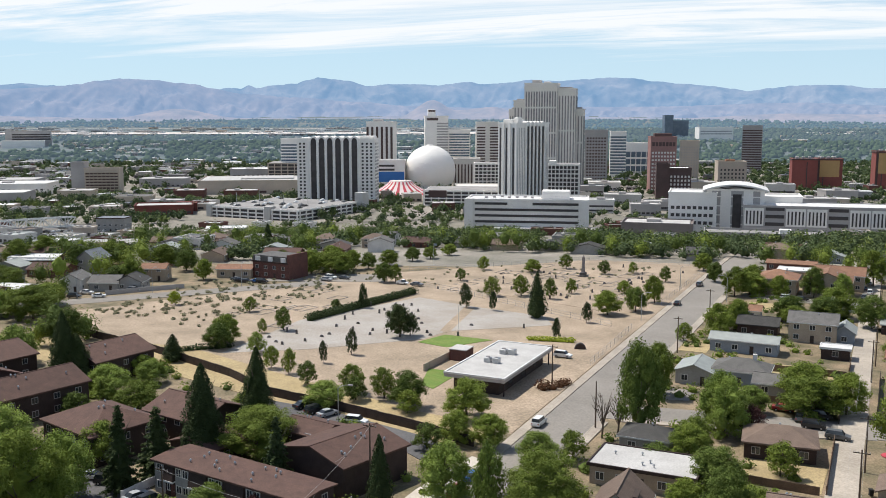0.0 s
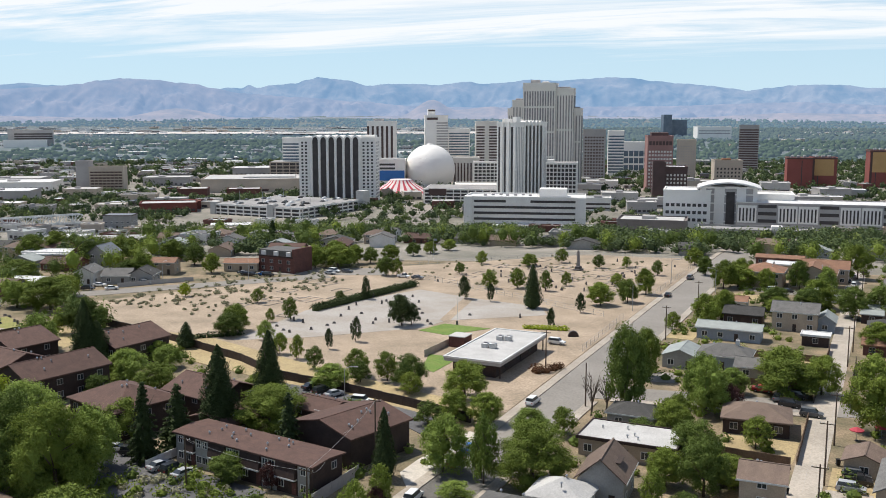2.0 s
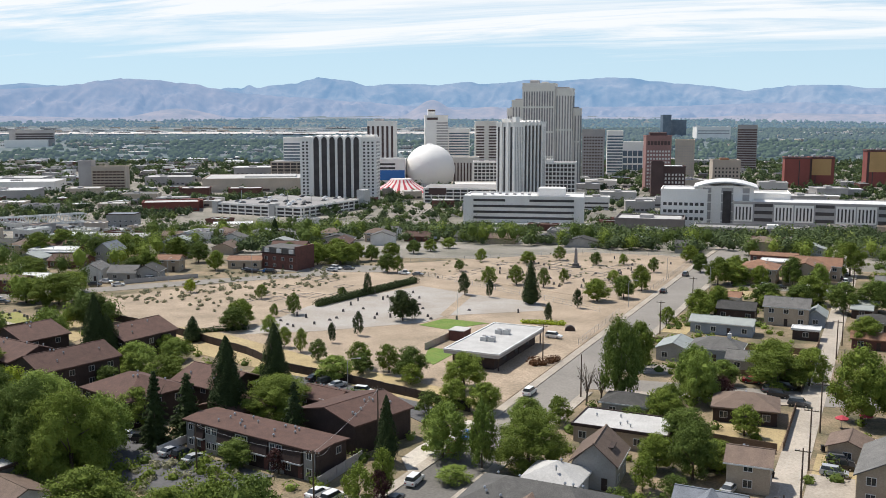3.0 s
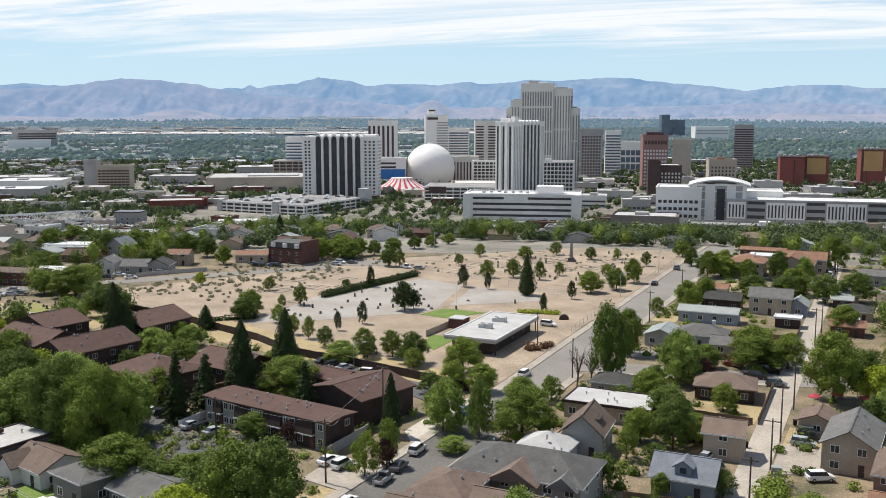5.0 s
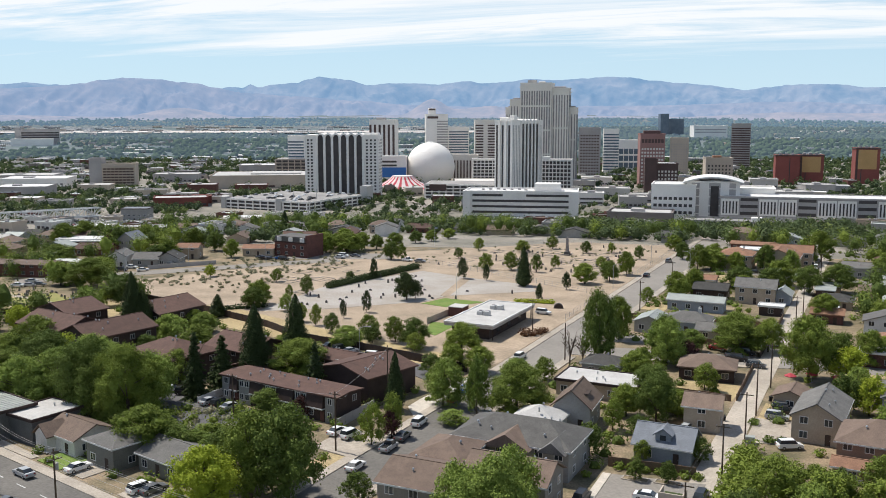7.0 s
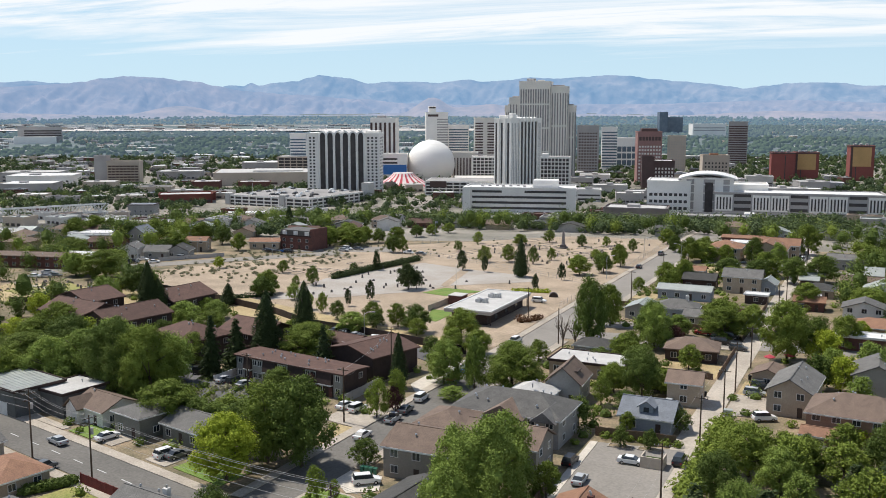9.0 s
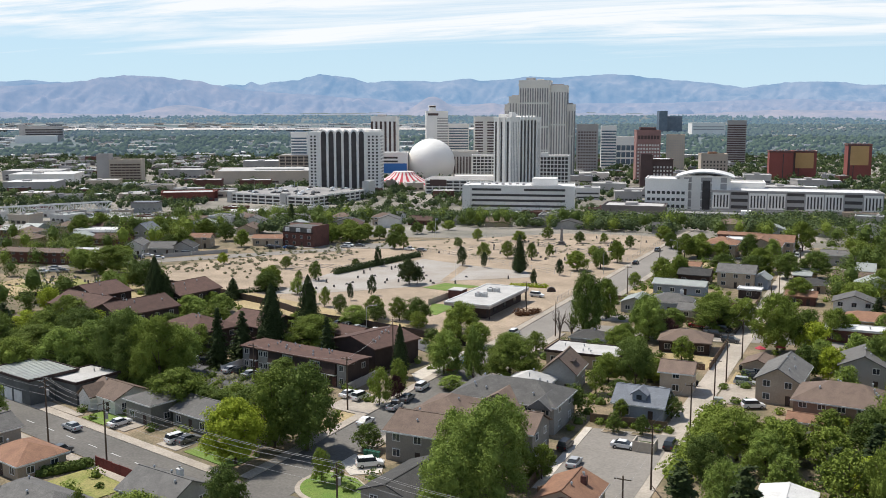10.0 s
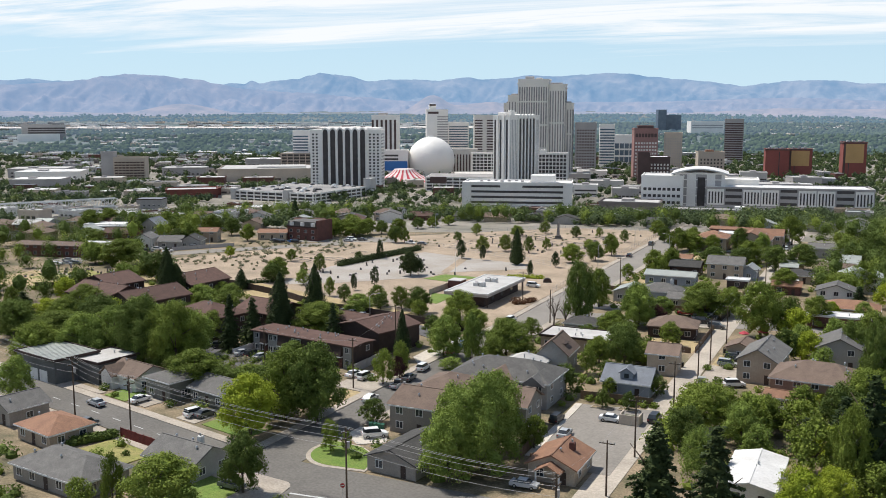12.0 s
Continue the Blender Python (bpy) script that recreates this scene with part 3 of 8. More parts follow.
def broad_crown(seed, leaves, size, material, droop=0.0, wide=1.0):
    """A crown 10 m high and 5 m in radius: boughs with gaps between them, each a heap of smaller tufts of leaves."""
    rng = np.random.default_rng(seed)
    boughs, tufts = [], []
    lean = rng.uniform(-0.6, 0.6, 2)
    for i in range(25):
        a = 2.4 * i + rng.uniform(-0.5, 0.5)
        z = (i + rng.uniform(0, 1)) / 25
        reach = math.sqrt(max(0.04, 1 - (2 * z - 0.75) ** 2 * 0.80)) * rng.uniform(0.62, 1.12)
        c = np.array([math.cos(a) * reach * 2.95 * wide + lean[0] * z, math.sin(a) * reach * 2.95 * wide + lean[1] * z, 1.7 + z * 6.6])
        boughs.append((c, rng.uniform(0.9, 1.55) * np.array([1.0, 1.0, 0.82])))
    boughs.append((np.array([0, 0, 4.6]), np.array([2.2, 2.2, 2.6])))
    for c, w in boughs:
        for k in range(15):
            d = rng.normal(size=3) + np.array([c[0] * 0.22, c[1] * 0.22, 0.45])
            d /= np.linalg.norm(d)
            tufts.append((c + d * w * rng.uniform(0.75, 1.1), rng.uniform(0.34, 0.68) * np.array([1.0, 1.0, 0.85])))
    weights = np.array([w[0] ** 2 for _, w in tufts])
    pick = rng.choice(len(tufts), size=leaves, p=weights / weights.sum())
    d = rng.normal(size=(leaves, 3))
    d[:, 2] += 0.3
    d /= np.linalg.norm(d, axis=1)[:, None]
    cen = np.array([c for c, _ in tufts])[pick]
    rad = np.array([w for _, w in tufts])[pick]
    p = cen + d * rad * rng.uniform(0.35, 1.6, size=(leaves, 1))
    if droop:
        out = np.linalg.norm(p[:, :2], axis=1)
        p[:, 2] -= droop * rng.uniform(0, 1, leaves) * (out / 4.5) ** 2 * 2.4
    p[:, 2] = np.maximum(p[:, 2], 0.9)
    nor = d * 1.0 + np.array([0, 0, 0.35])
    core = [(c, w * (0.58 if leaves > 5000 else 0.4)) for c, w in boughs]
    return leaf_mesh("crown", p, nor, rng.uniform(size * 0.6, size * 1.2, leaves), material, rng, core)


def column_crown(seed, leaves, size, material):
    """A dense dark spire, 12 m high and 2.6 m in radius."""
    rng = np.random.default_rng(seed)
    z = rng.beta(1.1, 1.5, leaves)
    a = rng.uniform(0, 2 * math.pi, leaves)
    lump = 1 + 0.16 * np.sin(3 * a + 9 * z) + 0.12 * np.sin(7 * a - 17 * z + seed)
    r = 2.6 * np.minimum(1, 0.55 + 3.2 * z) * (1 - z) ** 0.72 * lump * rng.uniform(0.8, 1.1, leaves)
    p = np.stack([r * np.cos(a), r * np.sin(a), 0.5 + z * 11.6], 1)
    nor = np.stack([np.cos(a), np.sin(a), np.full(leaves, 0.45)], 1)
    core = [(np.array([0, 0, 1.2 + 10.0 * k]), np.array([1, 1, 0.0]) * 2.2 * (1 - k) ** 0.72 + np.array([0, 0, 2.0])) for k in (0.08, 0.22, 0.4, 0.58, 0.75)]
    return leaf_mesh("crown", p, nor, rng.uniform(size * 0.6, size * 1.2, leaves), material, rng, core)


def spruce_crown(seed, leaves, size, material):
    """Tiers of sloping boughs with gaps, 12 m high and 3 m in radius."""
    rng = np.random.default_rng(seed)
    boughs = []
    for k in range(17):
        z = 1.2 + 10.2 * (k / 16) ** 0.95
        m = max(4, int(9 - 5 * k / 16))
        for j in range(m):
            boughs.append((z + rng.uniform(-0.3, 0.3), 2 * math.pi * (j + rng.uniform(0, 0.7)) / m + k, 3.1 * (1 - (z - 0.6) / 11.6) ** 0.85 * rng.uniform(0.7, 1.12)))
    w = np.array([b[2] for b in boughs]) + 0.25
    pick = rng.choice(len(boughs), size=leaves, p=w / w.sum())
    bz, ba, br = (np.array(q)[pick] for q in zip(*boughs))
    s = rng.uniform(0.12, 1.0, leaves)
    side = rng.normal(size=leaves) * 0.34 * (1.15 - s)
    p = np.stack([np.cos(ba) * br * s - np.sin(ba) * side, np.sin(ba) * br * s + np.cos(ba) * side, bz - 0.38 * br * s + rng.normal(size=leaves) * 0.1], 1)
    nor = np.stack([np.cos(ba) * 0.4, np.sin(ba) * 0.4, np.ones(leaves)], 1)
    core = [(np.array([0, 0, 1.8 + 9.0 * k]), np.array([1, 1, 0.0]) * 1.45 * (1 - k) + np.array([0.15, 0.15, 1.5])) for k in (0.05, 0.25, 0.45, 0.65, 0.85)]
    return leaf_mesh("crown", p, nor, rng.uniform(size * 0.6, size * 1.2, leaves), material, rng, core)


def trunk_geo(h, r, spread, rng, limbs=6):
    g = Geo()
    top = (rng.uniform(-0.3, 0.3), rng.uniform(-0.3, 0.3), h * 0.8)
    g.tube((0, 0, -0.2), (0, 0, h * 0.3), r, r * 0.75, 9)
    g.tube((0, 0, h * 0.3), top, r * 0.75, r * 0.25, 8)
    for i in range(limbs):
        a = 2 * math.pi * i / limbs + rng.uniform(-0.4, 0.4)
        z = h * rng.uniform(0.25, 0.55)
        g.tube((0, 0, z), (math.cos(a) * spread, math.sin(a) * spread, z + h * rng.uniform(0.15, 0.3)), r * 0.38, r * 0.1, 6)
    return g


TREE_KINDS = {
    # kind: (height, radius of the model, label, crown maker)
    "broad": (10.0, 5.0, "broad green deciduous tree with a rounded leafy crown", lambda s, n, z: broad_crown(s, n, z, M["leaf"] if s % 2 else M["leaf_mid"])),
    "willow": (10.0, 5.0, "pale green deciduous tree with loose drooping foliage", lambda s, n, z: broad_crown(s, n, z, M["leaf_pale"], droop=0.8)),
    "lime": (10.0, 5.0, "yellow-green deciduous tree with bright foliage", lambda s, n, z: broad_crown(s, n, z, M["leaf_lime"])),
    "pine": (10.0, 5.0, "dark green pine with an open rounded crown", lambda s, n, z: broad_crown(s, n, z, M["leaf_dark"])),
    "plum": (10.0, 5.0, "small plum tree with dark purple leaves", lambda s, n, z: broad_crown(s, n, z, M["leaf_plum"])),
    "column": (12.0, 2.6, "tall dark green conical cypress", lambda s, n, z: column_crown(s, n, z * 0.8, M["leaf_dark"])),
    "spruce": (12.0, 3.0, "dark green spruce with tiered boughs", lambda s, n, z: spruce_crown(s, n, z * 1.1, M["leaf_dark"])),
}
tree_models = {}


def tree(kind, x, y, h, r, near=1, pick=0):
    """One tree of a kind, of height h and radius r, at a plan place."""
    mh, mr, label, make = TREE_KINDS[kind]
    if mr > 4:
        h, r = h * 1.03, r * 1.02
    key = (kind, near, pick)
    m = pose(x, y, ground_z(x, y), 0, 0, random.uniform(0, 360))
    if key not in tree_models:
        t = thing("tree", label, "tree")
        t.matrix_world = m
        rng = np.random.default_rng(70 + pick)
        count, size = {3: (34000, 0.118), 2: (14500, 0.165), 1: (4600, 0.26), 0: (3600, 0.30)}[near]
        part("trunk", trunk_geo(mh, 0.26, mr * 0.55, rng, 7 if kind in ("broad", "willow", "lime") else 3), M["bark"], t, smooth=True)
        part("crown", make(11 * pick + 5, count, size), None, t)
        tree_models[key] = t
    else:
        t = copy_thing(tree_models[key], m)
        t.scale = (1, 1, 1)
    t.scale = (r / mr, r / mr, h / mh)
    return t


def grove(kind, rows, near=1, models=3):
    for i, (x, y, h, r) in enumerate(rows):
        tree(kind, x, y, h, r, 3 if near and r > 7.4 else 2 if near and r > 3.6 else near, i % models)


CEMETERY_BROAD_1 = [
    (-125.2, 181.0, 6.6, 2.1), (-154.7, 250.2, 3.5, 2.1), (-118.9, 291.1, 7.0, 3.5), (-110.0, 295.4, 7.6, 3.5),
    (-99.6, 294.8, 7.5, 2.6), (-96.3, 307.5, 5.4, 2.3), (-143.1, 341.3, 5.8, 2.9), (-141.1, 315.0, 4.8, 2.5),
    (-123.7, 344.4, 5.3, 4.1), (-114.4, 358.0, 6.3, 3.3), (-96.9, 351.3, 5.7, 3.0), (-87.4, 357.2, 4.8, 2.4),
    (-75.5, 278.2, 7.9, 5.2), (-69.0, 286.9, 8.2, 4.3), (-66.8, 302.9, 9.5, 4.0), (-79.9, 315.3, 4.8, 3.0),
    (-72.0, 343.7, 6.2, 2.5), (-157.7, 199.2, 8.4, 4.8), (-177.1, 235.8, 5.1, 2.6), (-152.7, 218.7, 7.2, 2.8),
    (-156.1, 213.2, 4.4, 1.5), (-131.9, 183.4, 5.9, 2.4), (-115.9, 174.9, 5.9, 2.8), (-103.3, 173.6, 7.0, 3.6),
]
CEMETERY_BROAD_2 = [
    (-95.4, 173.2, 7.3, 3.6), (-88.4, 170.2, 8.1, 4.6), (-73.9, 168.0, 8.6, 5.7), (-63.4, 154.9, 6.8, 4.2),
    (-164.7, 299.8, 7.9, 4.1), (-161.0, 301.5, 7.2, 3.0), (-195.0, 313.7, 10.7, 6.5), (-205.8, 316.3, 7.9, 5.6),
    (-45.1, 326.1, 10.5, 5.1), (-37.1, 273.4, 9.6, 3.9), (-24.3, 291.8, 8.3, 6.1), (-14.2, 296.6, 5.8, 4.9),
    (-47.7, 253.3, 5.6, 2.7), (-40.2, 171.6, 19.6, 5.4), (-11.5, 199.1, 8.8, 7.3),
    (-228.8, 199.4, 11.0, 9.1), (-193.8, 179.3, 10.7, 6.9), (-243.9, 255.8, 10.2, 6.0), (-228.2, 276.4, 8.4, 4.1),
    (-214.6, 307.5, 8.5, 4.4), (-207.0, 308.0, 7.8, 4.6), (-190.0, 319.1, 8.5, 4.8), (-185.4, 324.4, 7.0, 4.0),
]
CEMETERY_BROAD_3 = [
    (-181.8, 335.7, 6.9, 4.8), (-179.4, 351.2, 6.2, 4.2), (-175.9, 361.2, 5.8, 3.8), (-174.1, 376.4, 5.5, 4.2),
    (-246.9, 289.1, 8.9, 5.5), (-264.7, 296.4, 9.2, 6.3), (-283.3, 287.6, 10.4, 6.8), (-284.8, 271.1, 11.1, 6.1),
    (-41.8, 342.8, 9.2, 5.1), (-31.3, 329.3, 7.9, 3.9), (-20.8, 334.3, 11.0, 4.8), (-3.3, 366.0, 13.7, 6.3),
    (-64.1, 375.7, 7.6, 4.4), (-55.7, 351.4, 7.9, 3.7), (-329.4, 295.1, 9.9, 7.3), (-318.5, 270.9, 11.5, 7.2),
]
CEMETERY_WILLOW_1 = [
    (-103.3, 162.4, 6.3, 5.1), (-26.9, 181.5, 12.8, 5.0), (-12.0, 334.0, 9.3, 4.4),
]
CEMETERY_LIME_1 = [
    (-205.2, 234.3, 4.9, 2.5),
]
CEMETERY_PINE = [
    (-119.1, 225.4, 9.6, 4.7), (-117.2, 227.8, 6.7, 3.0), (-121.2, 203.0, 7.1, 1.7), (-123.2, 192.8, 5.9, 1.3),
    (-148.5, 256.1, 8.1, 1.8), (-119.0, 270.1, 8.2, 2.5), (-109.6, 269.6, 6.5, 1.5), (-78.0, 264.7, 6.5, 1.8),
    (-79.8, 241.8, 6.1, 1.5),
]
CEMETERY_COLUMN_1 = [
    (-93.6, 265.1, 14.1, 3.2), (-257.2, 357.7, 12.9, 3.2),
]
STREET_BROAD_1 = [
    (-99.3, 133.0, 9.6, 8.3), (-118.3, 90.1, 17.7, 7.6), (-110.0, 91.4, 16.9, 7.8), (-156.3, 99.0, 8.6, 8.1),
    (-167.8, 96.8, 10.9, 7.1), (-172.3, 125.0, 9.7, 6.3), (-94.7, 79.3, 10.1, 6.9), (-88.1, 80.2, 6.9, 4.5),
    (-85.3, 86.1, 5.9, 4.6), (-67.1, 72.2, 15.3, 6.7), (-60.9, 73.3, 16.5, 6.9), (-50.5, 61.6, 6.2, 2.1),
    (-48.1, 62.8, 4.0, 1.2), (-51.3, 77.9, 5.2, 3.1), (-44.3, 128.2, 11.1, 7.7), (-19.3, 78.0, 6.5, 2.8),
    (-24.8, 112.6, 6.4, 3.4), (-66.3, 26.9, 9.7, 2.0), (-57.9, 27.7, 10.6, 6.6), (-53.2, 40.5, 10.4, 4.0),
    (-70.8, 24.8, 5.4, 2.8), (6.0, 179.9, 16.0, 6.8), (12.4, 185.1, 11.3, 5.0), (18.3, 200.2, 9.2, 4.9),
]
STREET_BROAD_2 = [
    (-13.3, 208.0, 9.1, 7.3), (-22.0, 150.4, 8.2, 5.4), (-13.8, 162.4, 6.4, 3.4), (7.7, 100.6, 9.5, 6.0),
    (5.0, 88.0, 8.6, 4.2), (12.4, 106.4, 6.7, 4.1), (31.6, 113.7, 12.3, 5.5), (33.5, 138.2, 16.2, 4.0),
    (31.1, 78.9, 15.1, 3.7), (-15.8, 113.8, 4.3, 1.8), (-6.9, 118.1, 4.8, 2.5), (28.7, 259.2, 11.0, 5.4),
    (21.0, 245.1, 8.9, 6.1), (6.7, 297.5, 10.5, 7.2), (-12.1, 302.9, 9.8, 6.4), (-40.8, 330.3, 8.4, 7.1),
    (-36.7, 276.6, 8.4, 4.6), (-39.6, 261.8, 10.1, 5.0), (-42.7, 200.2, 12.7, 4.2), (30.0, 323.2, 13.1, 6.4),
    (20.6, 334.2, 10.2, 6.7), (-143.1, 81.0, 10.8, 7.0), (-147.5, 106.5, 12.3, 7.8), (-121.9, 118.8, 8.0, 5.0),
]
STREET_BROAD_3 = [
    (-165.8, 110.6, 9.1, 6.0), (-74.6, 76.2, 9.3, 5.9), (-66.0, 79.6, 9.4, 4.4), (-24.7, 137.5, 6.9, 3.8),
    (-33.4, 157.7, 4.7, 3.5), (-29.3, 168.6, 7.0, 4.0), (-15.8, 141.8, 5.6, 4.5), (-19.5, 126.0, 4.5, 3.0),
    (-5.3, 203.2, 9.2, 4.7), (16.3, 103.7, 7.4, 4.5), (28.8, 110.7, 9.5, 5.7), (34.4, 91.9, 12.9, 5.5),
    (34.8, 165.9, 5.6, 3.8), (28.2, 162.8, 10.8, 4.5), (-47.5, 154.3, 5.8, 3.2), (-86.2, 166.2, 5.2, 3.2),
    (-73.3, 149.0, 5.2, 3.3), (-70.0, 154.2, 6.8, 3.7), (-114.2, 151.0, 5.5, 4.0), (-113.3, 142.8, 5.7, 4.5),
    (-169.7, 174.3, 4.1, 3.2), (-155.6, 165.0, 5.4, 3.8), (-90.2, 109.1, 5.3, 3.9), (-157.7, 131.9, 6.5, 5.5),
]
STREET_BROAD_4 = [
    (-28.9, 161.8, 7.9, 4.2), (-18.4, 136.1, 10.4, 4.6), (-24.8, 128.0, 6.9, 2.5),
    (4.8, 248.6, 8.7, 5.0), (-2.3, 291.6, 10.2, 5.8), (-37.5, 273.1, 7.1, 4.1),
    (-22.4, 285.7, 6.2, 5.1), (-14.7, 296.9, 7.6, 6.1), (-135.1, 142.0, 7.4, 5.7), (-153.0, 148.8, 4.8, 3.2),
    (-146.8, 136.5, 4.9, 3.6), (-273.1, 225.7, 9.6, 9.0), (-240.6, 217.0, 8.0, 6.6), (-246.0, 251.9, 7.8, 6.2),
    (-190.7, 307.8, 9.6, 7.8), (-198.9, 303.9, 9.6, 5.6), (-100.3, 169.5, 5.1, 3.2),
    (-62.0, 101.2, 8.2, 2.8), (-60.8, 107.6, 9.0, 2.4), (-155.9, 193.9, 7.0, 4.6),
]
STREET_WILLOW_1 = [
    (-127.8, 91.1, 14.5, 7.4), (-114.5, 103.2, 12.1, 5.9), (-126.5, 61.9, 9.2, 4.5), (-53.4, 118.0, 3.2, 3.6),
    (-52.0, 126.2, 12.7, 3.1), (-23.6, 65.0, 17.5, 7.6), (-26.5, 58.0, 12.0, 5.4), (-31.0, 70.5, 13.0, 5.6), (-25.0, 75.0, 14.5, 5.6),
    (-25.6, 179.2, 12.3, 5.3), (-134.4, 88.0, 12.5, 7.4), (-135.5, 108.9, 12.2, 8.1), (-111.2, 96.3, 11.1, 6.1),
    (-114.9, 89.1, 10.8, 6.2), (-85.4, 81.5, 5.8, 4.0), (-23.2, 196.4, 6.2, 4.4), (13.0, 94.9, 8.3, 4.3),
    (-60.2, 128.0, 10.6, 5.1), (-143.9, 194.2, 5.8, 3.0), (-190.2, 160.0, 10.3, 6.0), (-149.4, 149.1, 7.6, 6.2), (-119.7, 142.6, 4.7, 3.3),
    (-148.4, 161.0, 6.0, 4.4), (-217.0, 165.5, 5.5, 3.6), (-241.1, 197.4, 9.0, 5.0),
    (9.7, 75.6, 9.4, 4.5), (-52.8, 151.8, 5.8, 4.3), (-53.1, 127.9, 9.4, 2.1),
]
STREET_LIME_1 = [
    (-68.2, 62.6, 12.4, 6.2), (25.2, 63.0, 9.6, 4.8), (29.5, 66.5, 9.0, 4.2), (24.2, 124.5, 3.5, 3.0),
]
STREET_SPRUCE_1 = [
    (-109.8, 110.8, 14.6, 3.7), (-107.8, 117.3, 12.7, 4.6), (-87.6, 122.6, 12.2, 3.4), (8.0, 50.2, 17.5, 6.6),
    (15.4, 52.4, 17.4, 6.2), (34.0, 82.0, 19.0, 6.4),
]
STREET_COLUMN_1 = [
    (-163.7, 150.2, 17.4, 3.9), (-161.6, 151.9, 12.3, 4.2), (-106.9, 127.8, 17.3, 4.3), (-104.2, 140.1, 17.7, 3.9),
    (-67.9, 121.5, 12.2, 2.2), (-157.7, 178.5, 6.9, 2.8),
]

grove("broad", CEMETERY_BROAD_1, near=1)
grove("broad", CEMETERY_BROAD_2, near=1)
grove("broad", CEMETERY_BROAD_3, near=1)
grove("willow", CEMETERY_WILLOW_1, near=1)
grove("lime", CEMETERY_LIME_1, near=1)
grove("pine", CEMETERY_PINE, near=1)
grove("column", CEMETERY_COLUMN_1, near=1)
grove("broad", STREET_BROAD_1, near=1)
grove("broad", STREET_BROAD_2, near=1)
grove("broad", STREET_BROAD_3, near=1)
grove("broad", STREET_BROAD_4, near=1)
grove("willow", STREET_WILLOW_1, near=1)
grove("lime", STREET_LIME_1, near=1)
grove("spruce", STREET_SPRUCE_1, near=1)
grove("column", STREET_COLUMN_1, near=1)
grove("plum", [(-82.0, 109.4, 5.0, 2.4), (-21.0, 181.0, 6.5, 3.2), (-60.6, 106.2, 5.6, 2.2), (-22.0, 196.0, 4.6, 2.2)], near=1)


# ---- distance ----
def woods(name, label, count, ahead, spread, size, seed, keep=None, quads=26, leaf=0.3, material="leaf_far"):
    """Many far trees in one mesh: each a loose heap of leaf clumps."""
    rng = np.random.default_rng(seed)
    cs, ns, ss, core = [], [], [], []
    made = 0
    while made < count:
        d = math.sqrt(rng.uniform(ahead[0] ** 2, ahead[1] ** 2))
        r = rng.uniform(-1, 1) * (spread[0] + d * spread[1])
        x, y = town(r, d)
        if keep and not keep(r, d, x, y, rng):
            continue
        made += 1
        rad = rng.uniform(*size)
        z = ground_z(x, y)
        k = rng.normal(size=(quads, 3))
        k /= np.linalg.norm(k, axis=1)[:, None]
        k[:, 2] = np.abs(k[:, 2]) * 1.1 - 0.25
        lump = 1 + 0.3 * np.sin(3 * np.arctan2(k[:, 1], k[:, 0]) + made)
        cs.append(np.array([x, y, z + rad * 0.75]) + k * rad * np.array([1, 1, 1.0]) * (lump * rng.uniform(0.6, 1.05, quads))[:, None])
        core.append((np.array([x, y, z + rad * 0.7]), np.array([rad, rad, rad * 0.9]) * 0.52))
        ns.append(k + np.array([0, 0, 0.4]))
        ss.append(rng.uniform(leaf * 0.7, leaf * 1.2, quads) * rad)
    rng2 = np.random.default_rng(seed + 1)
    ob = part(name, leaf_mesh(name, np.concatenate(cs), np.concatenate(ns), np.concatenate(ss), M[material], rng2, core), None)
    return tagged(ob, label, "trees", kind="stuff")


BLOCKED = []   # (right0, right1, ahead0, ahead1) plots of large buildings


def open_front(r, d):
    """Off the plots, and not close before a large building."""
    return free(r, d) and all(not (a - 4 < r < b + 4 and c - 40 < d < c) for a, b, c, e in BLOCKED if 600 < c < 700 and b - a > 60)


def free(r, d):
    return all(not (a - 6 < r < b + 6 and c - 8 < d < e + 6) for a, b, c, e in BLOCKED)


# ---- downtown ----
def block(name, label, right, ahead, w, deep, top, material, turn=0, category="building", base=None):
    """A tall building: its Empty at the middle of the front foot; x along the front, y into depth. Returns it with its foot and height."""
    x, y = town(right, ahead)
    z = ground_z(x, y) if base is None else base
    t = thing(name, label, category, x, y, z, HEAD + turn)
    h = top - z
    g = Geo().box(-w / 2, w / 2, 0, deep, -0.5, h)
    part("wall", g, material, t)
    roof = Geo().ring(-w / 2 - 0.3, w / 2 + 0.3, -0.3, deep + 0.3, 0.6, h - 0.05, h + 1.1)
    part("parapet", roof, material, t)
    BLOCKED.append((right - w / 2 - 3, right + w / 2 + 3, ahead - 4, ahead + deep))
    return t, h


def window_rows(t, x0, x1, h0, h1, floor, share, glass, face="front", deep=0, gap=0.0, width=None):
    """Bands of glass, one mesh a storey, on the front or the right side. gap: piers between panes of that width."""
    n = int((h1 - h0) / floor)
    for i in range(n):
        z = h0 + i * floor
        g = Geo()
        spans = [(x0, x1)]
        if width:
            m = max(1, int((x1 - x0) / (width + gap)))
            pitch = (x1 - x0) / m
            spans = [(x0 + pitch * k + gap / 2, x0 + pitch * (k + 1) - gap / 2) for k in range(m)]
        for a, b in spans:
            if face == "front":
                g.box(a, b, -0.12, 0.1, z, z + floor * share)
            elif face == "right":
                g.box(deep - 0.1, deep + 0.12, a, b, z, z + floor * share)
            else:
                g.box(deep - 0.12, deep + 0.1, a, b, z, z + floor * share)
        tagged(part("window_band", g, glass, t), kind="stuff" if width else "")


